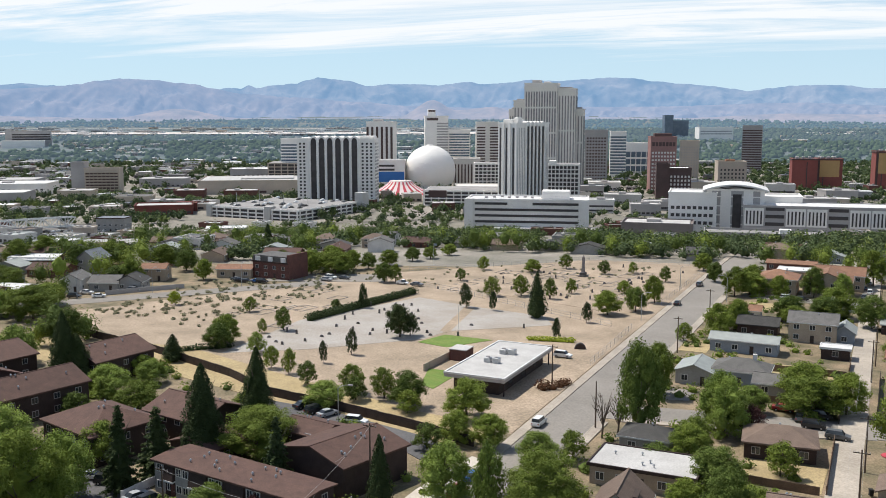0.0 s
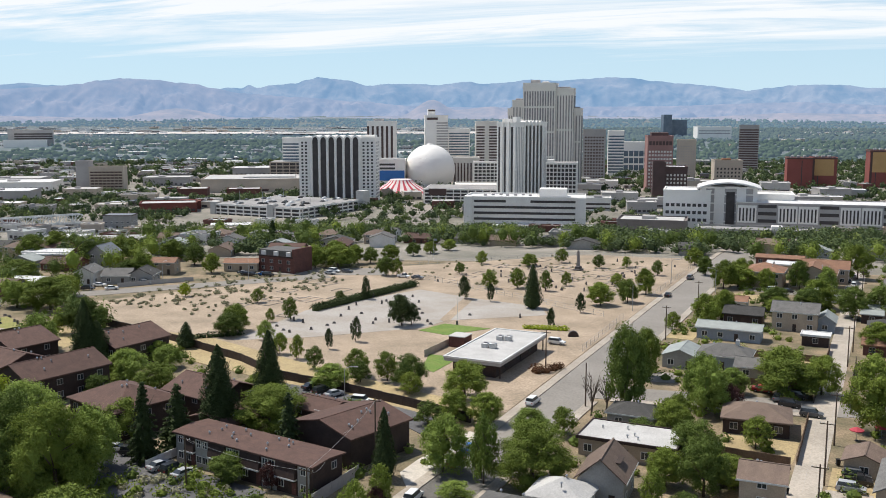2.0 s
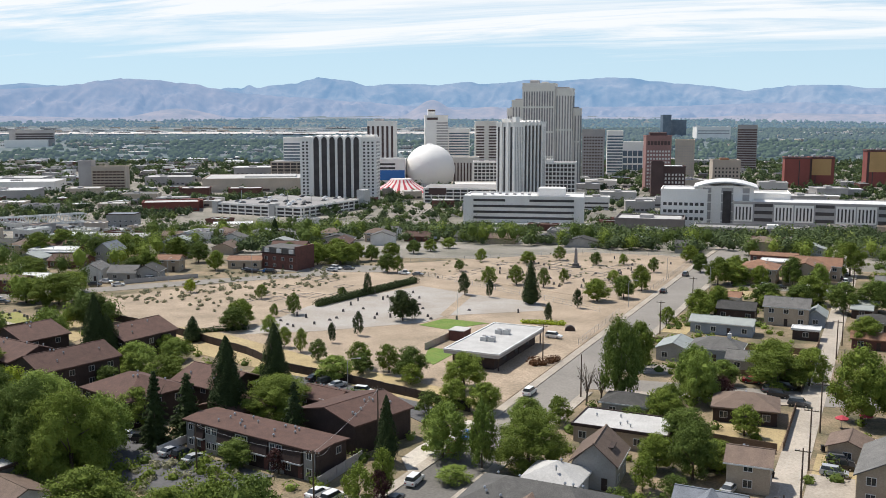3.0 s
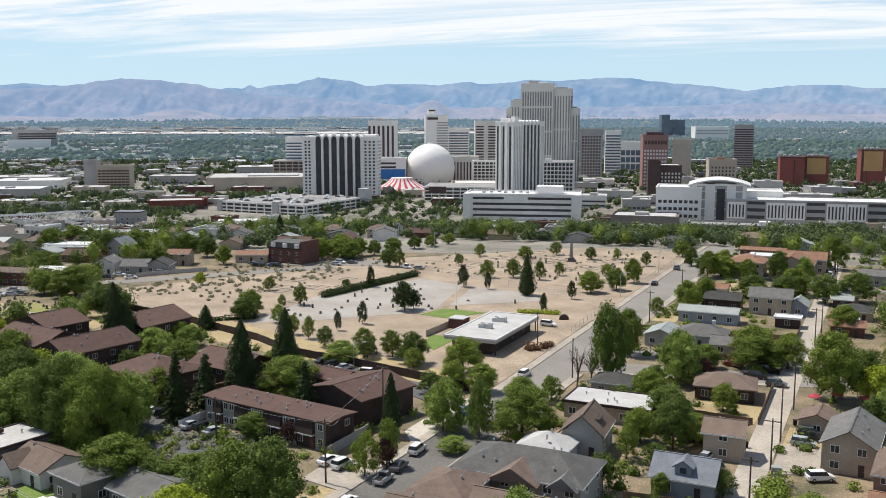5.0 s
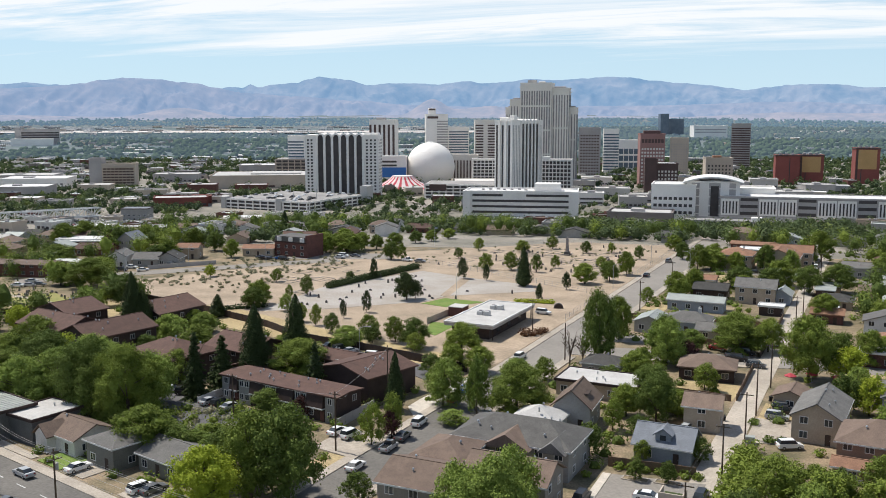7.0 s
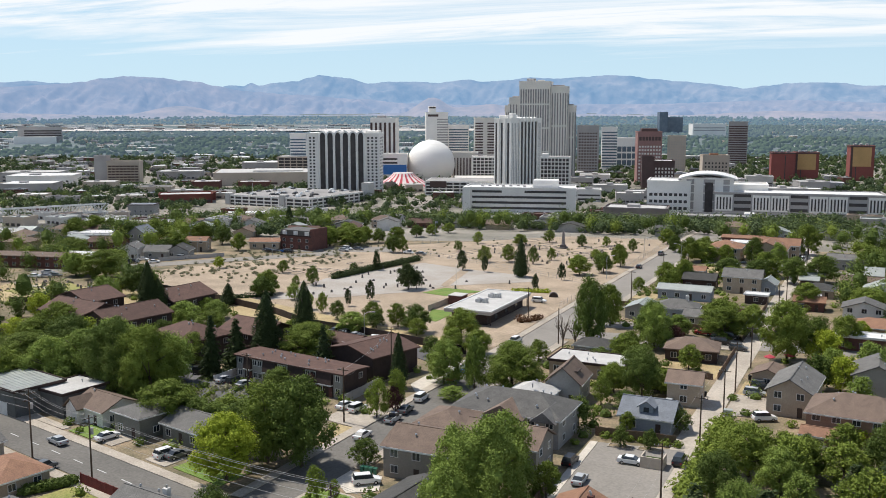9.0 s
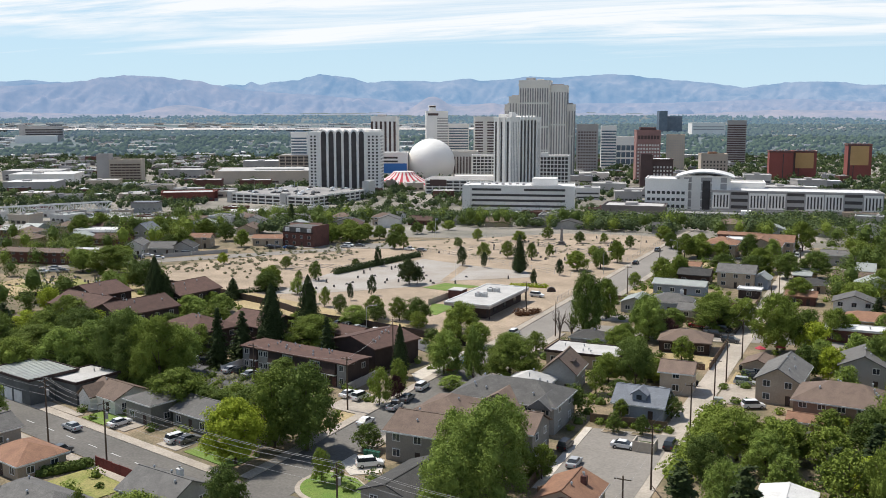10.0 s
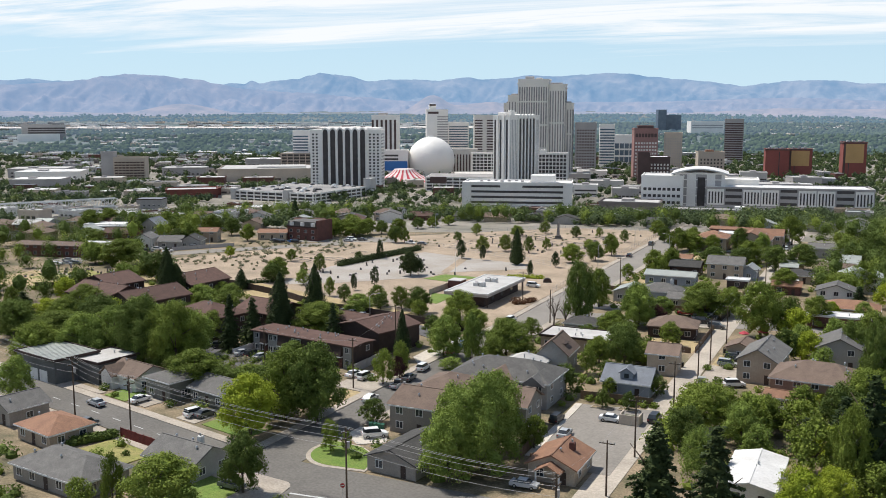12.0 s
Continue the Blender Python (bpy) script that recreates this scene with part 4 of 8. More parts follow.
def window_strips(t, xs, width, h0, h1, glass, face="front", edge=0):
    """Upright strips of glass, one mesh each."""
    for a in xs:
        g = Geo()
        if face == "front":
            g.box(a - width / 2, a + width / 2, -0.15, 0.1, h0, h1)
        else:
            g.box(edge - 0.1, edge + 0.15, a - width / 2, a + width / 2, h0, h1)
        part("window_strip", g, glass, t)


def roof_box(t, x0, x1, y0, y1, h, k, material, name="plant_room"):
    part(name, Geo().chamfer(x0, x1, y0, y1, h - 0.2, h + k, 0.3), material, t)


def garage(label, right, ahead, w, deep, top, turn, levels, material="deck", bays=8, base=None):
    """An open parking garage: a solid dark core as painted shade inside, a pale spandrel at each level, columns between
    the bays and a deck on top.
    """
    x, y = town(right, ahead)
    z = ground_z(x, y) if base is None else base
    t = thing("parking_garage", label, "garage", x, y, z, HEAD + turn)
    h = top - z
    # solid dark box in place of the shade between the decks
    part("shade_core", Geo().box(-w / 2 + 0.7, w / 2 - 0.7, 0.7, deep - 0.7, -0.5, h - 0.6), M["hotel_dark"], t)
    floor = h / levels
    for k in range(levels + 1):
        part("level_slab", Geo().box(-w / 2, w / 2, 0, deep, k * floor - 0.35, k * floor + 0.62 + (0.3 if k == levels else 0)), M[material], t)
    part("roof_deck", Geo().box(-w / 2 + 0.5, w / 2 - 0.5, 0.5, deep - 0.5, h + 0.5, h + 0.97), M["deck_floor"], t)
    pitch = w / bays
    side = max(2, int(deep / pitch))
    spots = [(-w / 2 + pitch * i, 0.1) for i in range(bays + 1)]
    for e in (-w / 2 + 0.1, w / 2 - 0.1):
        spots += [(e, deep * (j + 0.5) / side) for j in range(side)] + [(e, deep - 0.1)]
    for a, b in spots:
        part("column", Geo().box(a - 0.4, a + 0.4, b - 0.4, b + 0.4, -0.5, h + 1.0), M[material], t)
    BLOCKED.append((right - w / 2 - 3, right + w / 2 + 3, ahead - 4, ahead + deep))
    return t, h


def arch_hotel(right, ahead, w, deep, top, turn, label):
    """A hotel slab whose front carries dark window strips under round arches between pale ribs."""
    t, h = block("hotel_tower", label, right, ahead, w, deep, top, M["hotel"], turn, "hotel")
    n = 6
    bay = w * 0.105
    span = n * bay
    a0 = -span / 2 - w * 0.02
    for i in range(n):
        c = a0 + bay * (i + 0.5)
        out = [(c - bay * 0.33, h * 0.02), (c + bay * 0.33, h * 0.02)]
        out += [(c + bay * 0.33 * math.cos(math.pi * k / 10), h - bay * 0.25 + bay * 0.46 * math.sin(math.pi * k / 10)) for k in range(11)]
        part("window_strip", Geo().prism(out, "y", -0.8, 0.1), M["hotel_dark"], t)
        hood = [(c + bay * 0.5 * math.cos(math.pi * k / 10), h - bay * 0.2 + bay * 0.62 * math.sin(math.pi * k / 10)) for k in range(11)]
        part("arched_hood", Geo().prism(hood, "y", -0.65, deep), M["hotel"], t)
    for i in range(n + 1):
        c = a0 + bay * i
        part("rib", Geo().tube((c, -0.5, 0), (c, -0.5, h - bay * 0.1), bay * 0.17, bay * 0.17, 10), M["hotel"], t)
    for c in (-w * 0.455, -w * 0.405, w * 0.345, w * 0.40, w * 0.455):
        g = Geo()
        k = 0
        while 3 + k * 2.9 < h - 2:
            g.box(c - 0.85, c + 0.85, -0.12, 0.1, 3 + k * 2.9, 4.6 + k * 2.9)
            k += 1
        tagged(part("window_column", g, M["hotel_dark"], t), kind="stuff")
    for c in np.linspace(deep * 0.15, deep * 0.85, 4):
        g = Geo()
        k = 0
        while 3 + k * 2.9 < h - 2:
            g.box(w / 2 - 0.1, w / 2 + 0.12, c - 0.8, c + 0.8, 3 + k * 2.9, 4.6 + k * 2.9)
            k += 1
        tagged(part("window_column", g, M["hotel_dark"], t), kind="stuff")
        g = Geo().box(-w / 2 - 0.14, -w / 2 + 0.1, c - 0.9, c + 0.9, 2, h - 2)
        part("window_strip", g, M["hotel_dark"], t)
    roof_box(t, w * 0.3, w * 0.48, deep * 0.2, deep * 0.9, h, 3.0, M["hotel"])
    roof_box(t, -w * 0.48, -w * 0.36, deep * 0.2, deep * 0.9, h, 1.5, M["hotel"])
    return t


arch_hotel(-90, 800, 66, 24, 40.5, -4, "pale concrete hotel slab with dark arched window strips")

# second hotel, seen cornerwise: plain end wall with three strips, long wall with scalloped bays
w, deep = 38.0, 20.0
t, h = block("hotel_tower", "pale hotel slab with dark strips and a scalloped roof edge", 71.4, 760, w, deep, 54, M["hotel"], 42, "hotel")
for c, k in ((0.86, 2.0), (0.53, 1.7), (0.15, 2.0)):
    part("window_strip", Geo().box(-w / 2 - 0.15, -w / 2 + 0.1, deep * c - k / 2, deep * c + k / 2, 2, h - 3), M["hotel_dark"], t)
for c in (0.70, 0.34):
    part("pier", Geo().box(-w / 2 - 1.0, -w / 2 + 0.1, deep * c - 1.3, deep * c + 1.3, 0, h + 0.8), M["hotel"], t)
bay = 4.3
for i in range(5):
    c = -w / 2 + 11 + bay * (i + 0.5)
    part("window_strip", Geo().box(c - bay * 0.24, c + bay * 0.24, -0.35, 0.1, 2, h - 2), M["hotel_dark"], t)
    hood = [(c + bay * 0.5 * math.cos(math.pi * k / 10), h - 1.2 + bay * 0.75 * math.sin(math.pi * k / 10)) for k in range(11)]
    part("arched_hood", Geo().prism(hood, "y", -0.9, deep * 0.6), M["hotel"], t)
for i in range(6):
    c = -w / 2 + 11 + bay * i
    part("rib", Geo().tube((c, -0.35, 0), (c, -0.35, h - 0.5), 0.85, 0.85, 10), M["hotel"], t)
window_strips(t, [-w / 2 + 1.8 + 1.9 * i for i in range(5)], 0.55, 3, h - 3, M["tower_grey"])
window_strips(t, [w / 2 - 1.2 - 1.3 * i for i in range(3)], 0.45, 3, h - 3, M["tower_grey"])
roof_box(t, -w * 0.45, -w * 0.1, deep * 0.3, deep * 0.8, h, 3.5, M["hotel"])
roof_box(t, -w * 0.4, -w * 0.28, deep * 0.1, deep * 0.3, h, 5.0, M["hotel"])

# the tall stepped hotel tower
t, h = block("hotel_tower", "tallest stepped hotel tower in pale stone with vertical piers", 92, 905, 31, 30, 90, M["hotel_warm"], -12, "hotel")
window_strips(t, np.linspace(-13.6, 13.6, 12), 1.4, 6, h - 7, M["strip_glass"])
for z in (h * 0.32, h * 0.55, h * 0.78):
    part("stone_band", Geo().box(-15.7, 15.7, -0.3, 0.1, z, z + 1.5), M["hotel_warm"], t)
window_strips(t, np.linspace(2.5, 27.5, 9), 1.2, 6, h - 7, M["strip_glass"], "side", 15.5)
part("cornice", Geo().box(-16.2, 16.2, -0.7, 30.7, h - 4, h - 3), M["hotel_warm"], t)
roof_box(t, -9, -1, 8, 20, h, 4, M["tower_grey"])
roof_box(t, 2, 8, 8, 20, h, 2.5, M["hotel_warm"])
for n, (r, a, w, d, top) in enumerate([(115, 903, 19, 26, 85), (128, 906, 9, 24, 66), (73, 912, 12, 26, 74), (68, 918, 10, 22, 66)]):
    t, h = block("hotel_wing", "stepped pale stone shoulder of the tallest hotel", r, a, w, d, top, M["hotel_warm"], -12, "hotel", )
    window_strips(t, np.linspace(-w / 2 + 1.5, w / 2 - 1.5, max(3, int(w / 2.5))), 1.1, 4, h - 6, M["strip_glass"])
    part("stone_band", Geo().box(-w / 2 - 0.2, w / 2 + 0.2, -0.3, 0.1, h * 0.6, h * 0.6 + 1.4), M["hotel_warm"], t)
    window_strips(t, np.linspace(2, d - 2, 8), 1.1, 4, h - 6, M["strip_glass"], "side", w / 2)
    part("cornice", Geo().box(-w / 2 - 0.5, w / 2 + 0.5, -0.5, d + 0.5, h - 3.5, h - 2.6), M["hotel_warm"], t)
    roof_box(t, -w * 0.3, w * 0.3, 6, 14, h, 2.5, M["tower_grey"])


# the white dome
def build_dome():
    x, y = town(-13.4, 985)
    t = thing("dome", "great white spherical dome with faint panel rings", "dome", x, y, -13, HEAD)
    R, n, m = 26.3, 28, 64
    cz = 17.0
    g = Geo()
    v = []
    th = [radians(2 + i * (130 - 2) / n) for i in range(n + 1)]
    for a in th:
        for j in range(m):
            p = 2 * math.pi * j / m
            v.append((R * math.sin(a) * math.cos(p), R * math.sin(a) * math.sin(p), cz + R * math.cos(a)))
    f = [(i * m + j, (i + 1) * m + j, (i + 1) * m + (j + 1) % m, i * m + (j + 1) % m) for i in range(n) for j in range(m)]
    f.append(tuple(range(m)))
    part("shell", g.add(v, f), M["dome"], t, smooth=True)
    for k in range(3, n, 2):
        ring = [(R * math.sin(th[k]) * math.cos(2 * math.pi * j / m), R * math.sin(th[k]) * math.sin(2 * math.pi * j / m), cz + R * math.cos(th[k])) for j in range(m + 1)]
        part("panel_ring", Geo().path(ring, 0.06, 4), M["dome"], t)
    part("cap", Geo().tube((0, 0, cz + R - 0.3), (0, 0, cz + R + 1.0), 3.0, 2.6, 16), M["dome"], t)
    part("drum", Geo().tube((0, 0, -1), (0, 0, 3.5), 23, 22, 40), M["hotel_warm"], t)
    BLOCKED.append((-45, 18, 950, 1015))


build_dome()


def build_tent():
    """The striped big-top roof: a low concave cone in red and white gores."""
    x, y = town(-40, 895)
    t = thing("tent_roof", "red and white striped circus-tent roof", "tent", x, y, -14, HEAD)
    part("drum", Geo().tube((0, 0, -1), (0, 0, 2.5), 23, 23, 32), M["hotel_warm"], t)
    n = 40
    prof = [(34, -0.4), (26, 3.2), (18.5, 7.2), (13, 10.6), (10.5, 13.4)]
    for k in range(n):
        g = Geo()
        v = []
        for r, z in prof:
            for s in (0, 1):
                a = 2 * math.pi * (k + s + (0.16 if (k + s) % 2 else 0)) / n
                v.append((r * math.cos(a), r * math.sin(a), z))
        f = [(2 * i, 2 * i + 1, 2 * i + 3, 2 * i + 2) for i in range(len(prof) - 1)]
        part("gore", g.add(v, f), M["tent_red"] if k % 2 else M["tent_white"], t)
    part("crown_ring", Geo().tube((0, 0, 13.0), (0, 0, 13.9), 10.7, 10.3, 24), M["tent_white"], t)
    BLOCKED.append((-68, -12, 865, 925))


build_tent()

# towers: name label right ahead width depth top material turn
t, h = block("hotel_tower", "cream hotel tower with vertical window strips", -73, 1100, 31, 24, 53, M["hotel"], -8, "hotel")
window_strips(t, np.linspace(-14, 14, 6), 2.6, 5, h - 5, M["tower_brown"])
roof_box(t, -8, 2, 5, 15, h, 3.5, M["tower_grey"])
t, h = block("hotel_tower", "white hotel tower with a blank end wall", -7, 1075, 26, 22, 59.5, M["hotel"], 4, "hotel")
window_rows(t, 0, 13, 4, h - 3, 3.0, 0.55, M["tower_grey"])
roof_box(t, -9.5, -1, 5, 15, h, 8, M["hotel"])
part("sign_panel", Geo().box(-9, -1.5, 4.6, 4.95, h + 5.4, h + 7.2), M["tower_brown"], t)
part("sign_panel", Geo().box(-11, 1.5, -0.3, 0.1, h - 4.2, h - 1.6), M["tower_brown"], t)
t, h = block("hotel_wing", "white hotel wing with dark banded windows", 18.5, 1082, 25, 24, 44, M["hotel"], 4, "hotel")
window_rows(t, -11.5, 11.5, 4, h - 2, 3.0, 0.5, M["tower_blue"])
t, h = block("hotel_tower", "tan hotel tower with balconies in rows", 49, 1050, 25, 24, 53, M["hotel_warm"], 0, "hotel")
window_rows(t, -11.5, -2.5, 4, h - 3, 3.1, 0.5, M["tower_brown"])
window_rows(t, 2.5, 11.5, 4, h - 3, 3.1, 0.5, M["tower_brown"])
t, h = block("office_tower", "grey office tower with closely set windows", 168.5, 1050, 25, 25, 44, M["tower_grey"], -8)
window_rows(t, -11, 11, 4, h - 3, 3.4, 0.5, M["tower_brown"], width=1.6, gap=1.2)
t, h = block("office_tower", "white banded office tower", 211, 1150, 19, 24, 41, M["hotel"], -8)
window_rows(t, -9.3, 9.3, 4, h - 2, 3.6, 0.5, M["tower_blue"])
t, h = block("office_building", "pale office block with blue-green glass bands", 246, 1200, 34, 30, 26, M["hotel"], -6)
window_rows(t, -16, 16, 4, h - 5, 9.0, 0.75, M["tower_blue"], width=5, gap=1)
t, h = block("office_tower", "red stone office tower with square window grid", 208, 900, 24, 26, 40, M["tower_red"], -6)
window_rows(t, -11.2, 11.2, 3, h - 9, 3.5, 0.5, M["hotel_warm"], width=1.6, gap=1.0)
window_rows(t, -11, 11, h - 8, h - 1.5, 5, 0.75, M["tower_brown"], width=2.2, gap=0.7)
window_rows(t, 2, 22, 3, h - 4, 3.6, 0.55, M["hotel_dark"], "right", 12, width=2, gap=0.8)
roof_box(t, -8, 8, 6, 18, h, 4, M["tower_brown"])
t, h = block("office_building", "dark brown slab beside a window-gridded office block", 190, 822, 11, 20, 18.5, M["tower_brown"], -10)
t, h = block("office_building", "brown office block with square windows", 206, 826, 19, 26, 14.5, M["tower_brown"], -10)
window_rows(t, -9, 9, 3, h - 2, 3.4, 0.55, M["hotel_warm"], width=1.5, gap=1.4)
roof_box(t, -8, 8, 3, 20, h, 0.8, M["roof_white"], "roof")
t, h = block("hotel_tower", "tan hotel tower with a plain front", 284, 1100, 22, 30, 31, M["tower_tan"], -14, "hotel")
window_rows(t, -10, 10, 4, h - 3, 3.0, 0.4, M["tower_grey"], width=1.2, gap=1.6)
window_rows(t, 2, 28, 4, h - 3, 3.0, 0.5, M["tower_brown"], "right", 11, width=2, gap=1)
t, h = block("apartment_tower", "brown condominium tower with stacked balconies", 403, 1246, 25, 24, 47, M["tower_grey"], -18)
window_rows(t, -12, 12, 4, h - 2, 3.1, 0.55, M["tower_brown"])
window_rows(t, 1, 23, 4, h - 2, 3.1, 0.5, M["tower_brown"], "right", 12.5)
t, h = block("office_building", "tan and brick office block behind the red tower", 304, 1000, 29, 26, 12, M["tower_tan"], -8)
window_rows(t, -13, 13, 4, h - 2, 4, 0.5, M["hotel_dark"], width=1.5, gap=2)
roof_box(t, -6, 3, 6, 14, h, 3, M["roof_orange"])
t, h = block("office_tower", "blue-grey tower far across the valley", 590, 2500, 22, 30, 62, M["tower_blue"])
t, h = block("office_tower", "lower blue-grey tower far across the valley", 626, 2520, 40, 40, 48, M["tower_blue"])
t, h = block("hotel_building", "long white casino hotel far off", 657, 2300, 82, 40, 33, M["hotel"])
window_rows(t, -38, 38, 18, h - 4, 6, 0.4, M["tower_grey"])
for r, a, col in ((361, 950, ("block_red", "block_red")), (388, 955, ("block_red", "block_gold")), (449, 960, ("block_red", "block_gold"))):
    t, h = block("parking_tower", "boxy garage tower painted deep red and ochre", r, a, 24, 24, 17 if r < 430 else 24, M[col[0]], -14)
    if col[1] == "block_gold":
        part("painted_panel", Geo().box(-11.5, 9, -0.2, 0.1, h * 0.42, h - 1), M["block_gold"], t)
        part("painted_panel", Geo().box(-11.5, -9.5, -0.25, 0.1, 1, h - 1), M["tower_brown"], t)
    window_strips(t, [2 if r < 370 else -6], 0.8, 2, h - 2, M["hotel_dark"])
    part("coping", Geo().box(-12.6, 12.6, -0.6, 24.6, h - 0.4, h + 0.8), M["tower_brown"], t)
    for k in (-7, -1, 5):
        roof_box(t, k - 1.5, k + 1.5, 5, 8, h + 1, 2, M["tower_grey"])
t, h = block("apartment_block", "tan apartment slab with a blank grey stair end", -323, 900, 32, 18, 10.5, M["tower_tan"], 6)
window_rows(t, -15, 15, 2.0, h - 0.6, 2.75, 0.5, M["tower_brown"], width=3.2, gap=0.5)
for k in range(8):
    part("balcony_slab", Geo().box(-15.2, 15.2, -1.1, 0.05, 1.5 + 2.75 * k, 1.95 + 2.75 * k), M["tower_tan"], t)
t, h = block("stair_tower", "blank grey concrete stair tower", -345, 898, 12, 18, 16, M["tower_grey"], 6)
t, h = block("hotel_tower", "white banded hotel tower partly hidden", -161, 1000, 18, 20, 36, M["hotel"], 0, "hotel")
window_rows(t, -8.5, 8.5, 4, h - 2, 3.2, 0.5, M["tower_blue"])
t, h = garage("low tan parking deck beside the hotel", -158, 990, 48, 40, 11, 0, 7, "tower_tan", 7)
t, h = block("hospital_building", "long grey medical building with dark bands, far off", -889, 2050, 90, 40, 28, M["tower_grey"], 20)
window_rows(t, -32, 44, 15, h - 1, 5, 0.6, M["hotel_dark"])
part("tower", Geo().box(-45, -34, -1, 30, 0, h + 5), M["tower_grey"], t)
t, h = block("hospital_wing", "pale wing of the far medical building", -880, 2000, 84, 40, 8, M["hotel"], 20)
window_rows(t, -40, 40, 8, h - 2, 6, 0.4, M["tower_grey"], width=6, gap=4)
# blue-clad site, casino podiums and garages
t, h = block("podium", "white multi-storey podium with blue cladding", -54, 962, 31, 26, 15, M["hotel"], 0)
part("cladding", Geo().box(-12, 14.8, -0.4, 0.1, h * 0.25, h * 0.62), M["blue_hoarding"], t)
window_rows(t, -14, 5, h * 0.66, h - 1, 4, 0.5, M["hotel_dark"])
t, h = block("podium", "tan casino podium with arched bays", 25, 1000, 28, 30, 15, M["hotel_warm"], 0)
window_strips(t, np.linspace(-12, 12, 8), 1.4, 3, h - 5, M["tower_brown"])
t, h = garage("white open-sided parking garage", 43, 930, 24, 30, 13.5, 0, 8, "hotel", 6)
t, h = garage("white open-sided parking garage", 101, 800, 26, 30, 19, -10, 9, "hotel", 8)
roof_box(t, -12, -6, 1, 7, h, 4, M["hotel"], "stair_tower")
t, h = block("casino_hall", "broad low casino hall with a pale roof", 34, 852, 44, 50, -4, M["hotel_warm"], 0)
window_rows(t, -21, 21, 2, h - 1, 4, 0.35, M["tower_brown"])
t, h = garage("low parking deck in front of the dome", 15, 780, 62, 50, -1.5, -6, 4, "hotel", 10)
part("sign_panel", Geo().box(-27, -12, -0.5, 0.1, h - 4.5, h + 1), M["tower_brown"], t)

# mid-rise blocks between the towers
mrng = random.Random(31)
for k, (r, a) in enumerate([(120, 720), (150, 700), (175, 740), (150, 790), (240, 760), (268, 820), (240, 880), (255, 960), (135, 860), (160, 940), (320, 900), (345, 820), (290, 740), (-25, 1010), (75, 860), (330, 1080), (200, 680)]):
    w, d, top = mrng.uniform(20, 34), mrng.uniform(18, 28), mrng.uniform(-7.5, 1.5)
    mat = mrng.choice(["tower_tan", "tower_grey", "hotel_warm", "tower_brown", "deck", "office"])
    t, h = block("office_building", "low office block with rows of windows", r, a, w, d, top, M[mat], mrng.choice([-8, -14, -4]))
    window_rows(t, -w / 2 + 1, w / 2 - 1, 1.2, h - 0.8, 3.3, 0.42, M["hotel_dark"], width=2.2 if k % 2 else None, gap=1.0)
    roof_box(t, -w / 2 + 1, w / 2 - 1, 1, d - 1, h, 0.5, M["roof_pale"], "roof")
    roof_box(t, -3, 3, d * 0.4, d * 0.7, h + 0.4, 2.0, M["tower_grey"])

# long garage with a roof deck
t, h = garage("long four-level parking garage with open bays", -137, 678, 80, 80, -6, -28, 4, "hotel", 11, -17)
part("stair_tower", Geo().box(38, 45, 76, 85, 0, h + 8), M["deck"], t)
part("stair_tower", Geo().box(12, 17, -1.2, 5, 0, h + 2.5), M["deck"], t)
part("stair_tower", Geo().box(-41.5, -37, -1.2, 5, 0, h + 2), M["deck"], t)
for k in range(7):
    part("lamp_post", Geo().tube((-34 + 11 * k, 24 + 40 * (k % 2), h), (-34 + 11 * k, 24 + 40 * (k % 2), h + 9), 0.18, 0.12, 6), M["steel"], t)

# banded office block
t, h = block("office_building", "long white five-storey office block with dark ribbon windows", 53, 603, 78, 34, 6.6, M["office"], -9)
for k in range(5):
    z = 1.3 + 3.85 * k
    for a, b in ([(-33, 33)] if k < 4 else [(-33, -12), (4, 33)]):
        part("ribbon_window", Geo().box(a, b, -0.15, 0.1, z, z + 1.55), M["hotel_dark"], t)
        part("sill_course", Geo().box(a, b, -0.45, 0.1, z - 0.35, z - 0.05), M["office"], t)
window_rows(t, 4, 30, 1.3, h - 1, 3.85, 0.42, M["hotel_dark"], "right", 39, width=5, gap=3)
part("entrance_canopy", Geo().box(-20, 30, -7, 0, 2.0, 2.7), M["office"], t)
part("stair_tower", Geo().box(-39.6, -34.5, -1.2, 9, 0, h + 1), M["office"], t)
part("stair_tower", Geo().box(34.5, 39.6, -1.2, 9, 0, h + 0.6), M["office"], t)
roof_box(t, 9, 27, 12, 26, h, 5.5, M["office"])
roof_box(t, -31, 8, 8, 28, h, 0.6, M["roof_white"], "roof")
for k in range(7):
    roof_box(t, -28 + 5 * k, -26 + 5 * k, 12 + 3 * (k % 3), 14.5 + 3 * (k % 3), h + 0.5, 1.3, M["tower_grey"], "roof_unit")

# courthouse with a curved roof, and its long garage
t, h = block("courthouse", "pale courthouse wing with square windows", 149, 566, 28, 30, 14, M["hotel"], -16)
window_rows(t, -13, 12.5, 7.2, h - 1.0, 4.5, 0.42, M["hotel_dark"], width=1.9, gap=1.1)
roof_box(t, -13, 13, 2, 26, h, 0.7, M["roof_white"], "roof")
t, h = block("courthouse", "courthouse centre with tall glass bays under a curved roof", 174, 564, 33, 30, 16, M["hotel"], -16)
for c, w in ((-11, 5), (1, 7), (12, 4)):
    for k in range(5):
        part("glass_bay", Geo().box(c - w / 2, c + w / 2, -0.2, 0.1, 2 + k * 5.5, 6.8 + k * 5.5), M["tower_grey"], t)
part("glass_bay", Geo().box(-1.5, 3.5, -0.3, 0.1, 2, h - 2), M["hotel_dark"], t)
arc = [(19 * (1 - 2 * k / 14), h + 0.4 + 3.6 * (1 - ((1 - 2 * k / 14)) ** 2)) for k in range(15)]
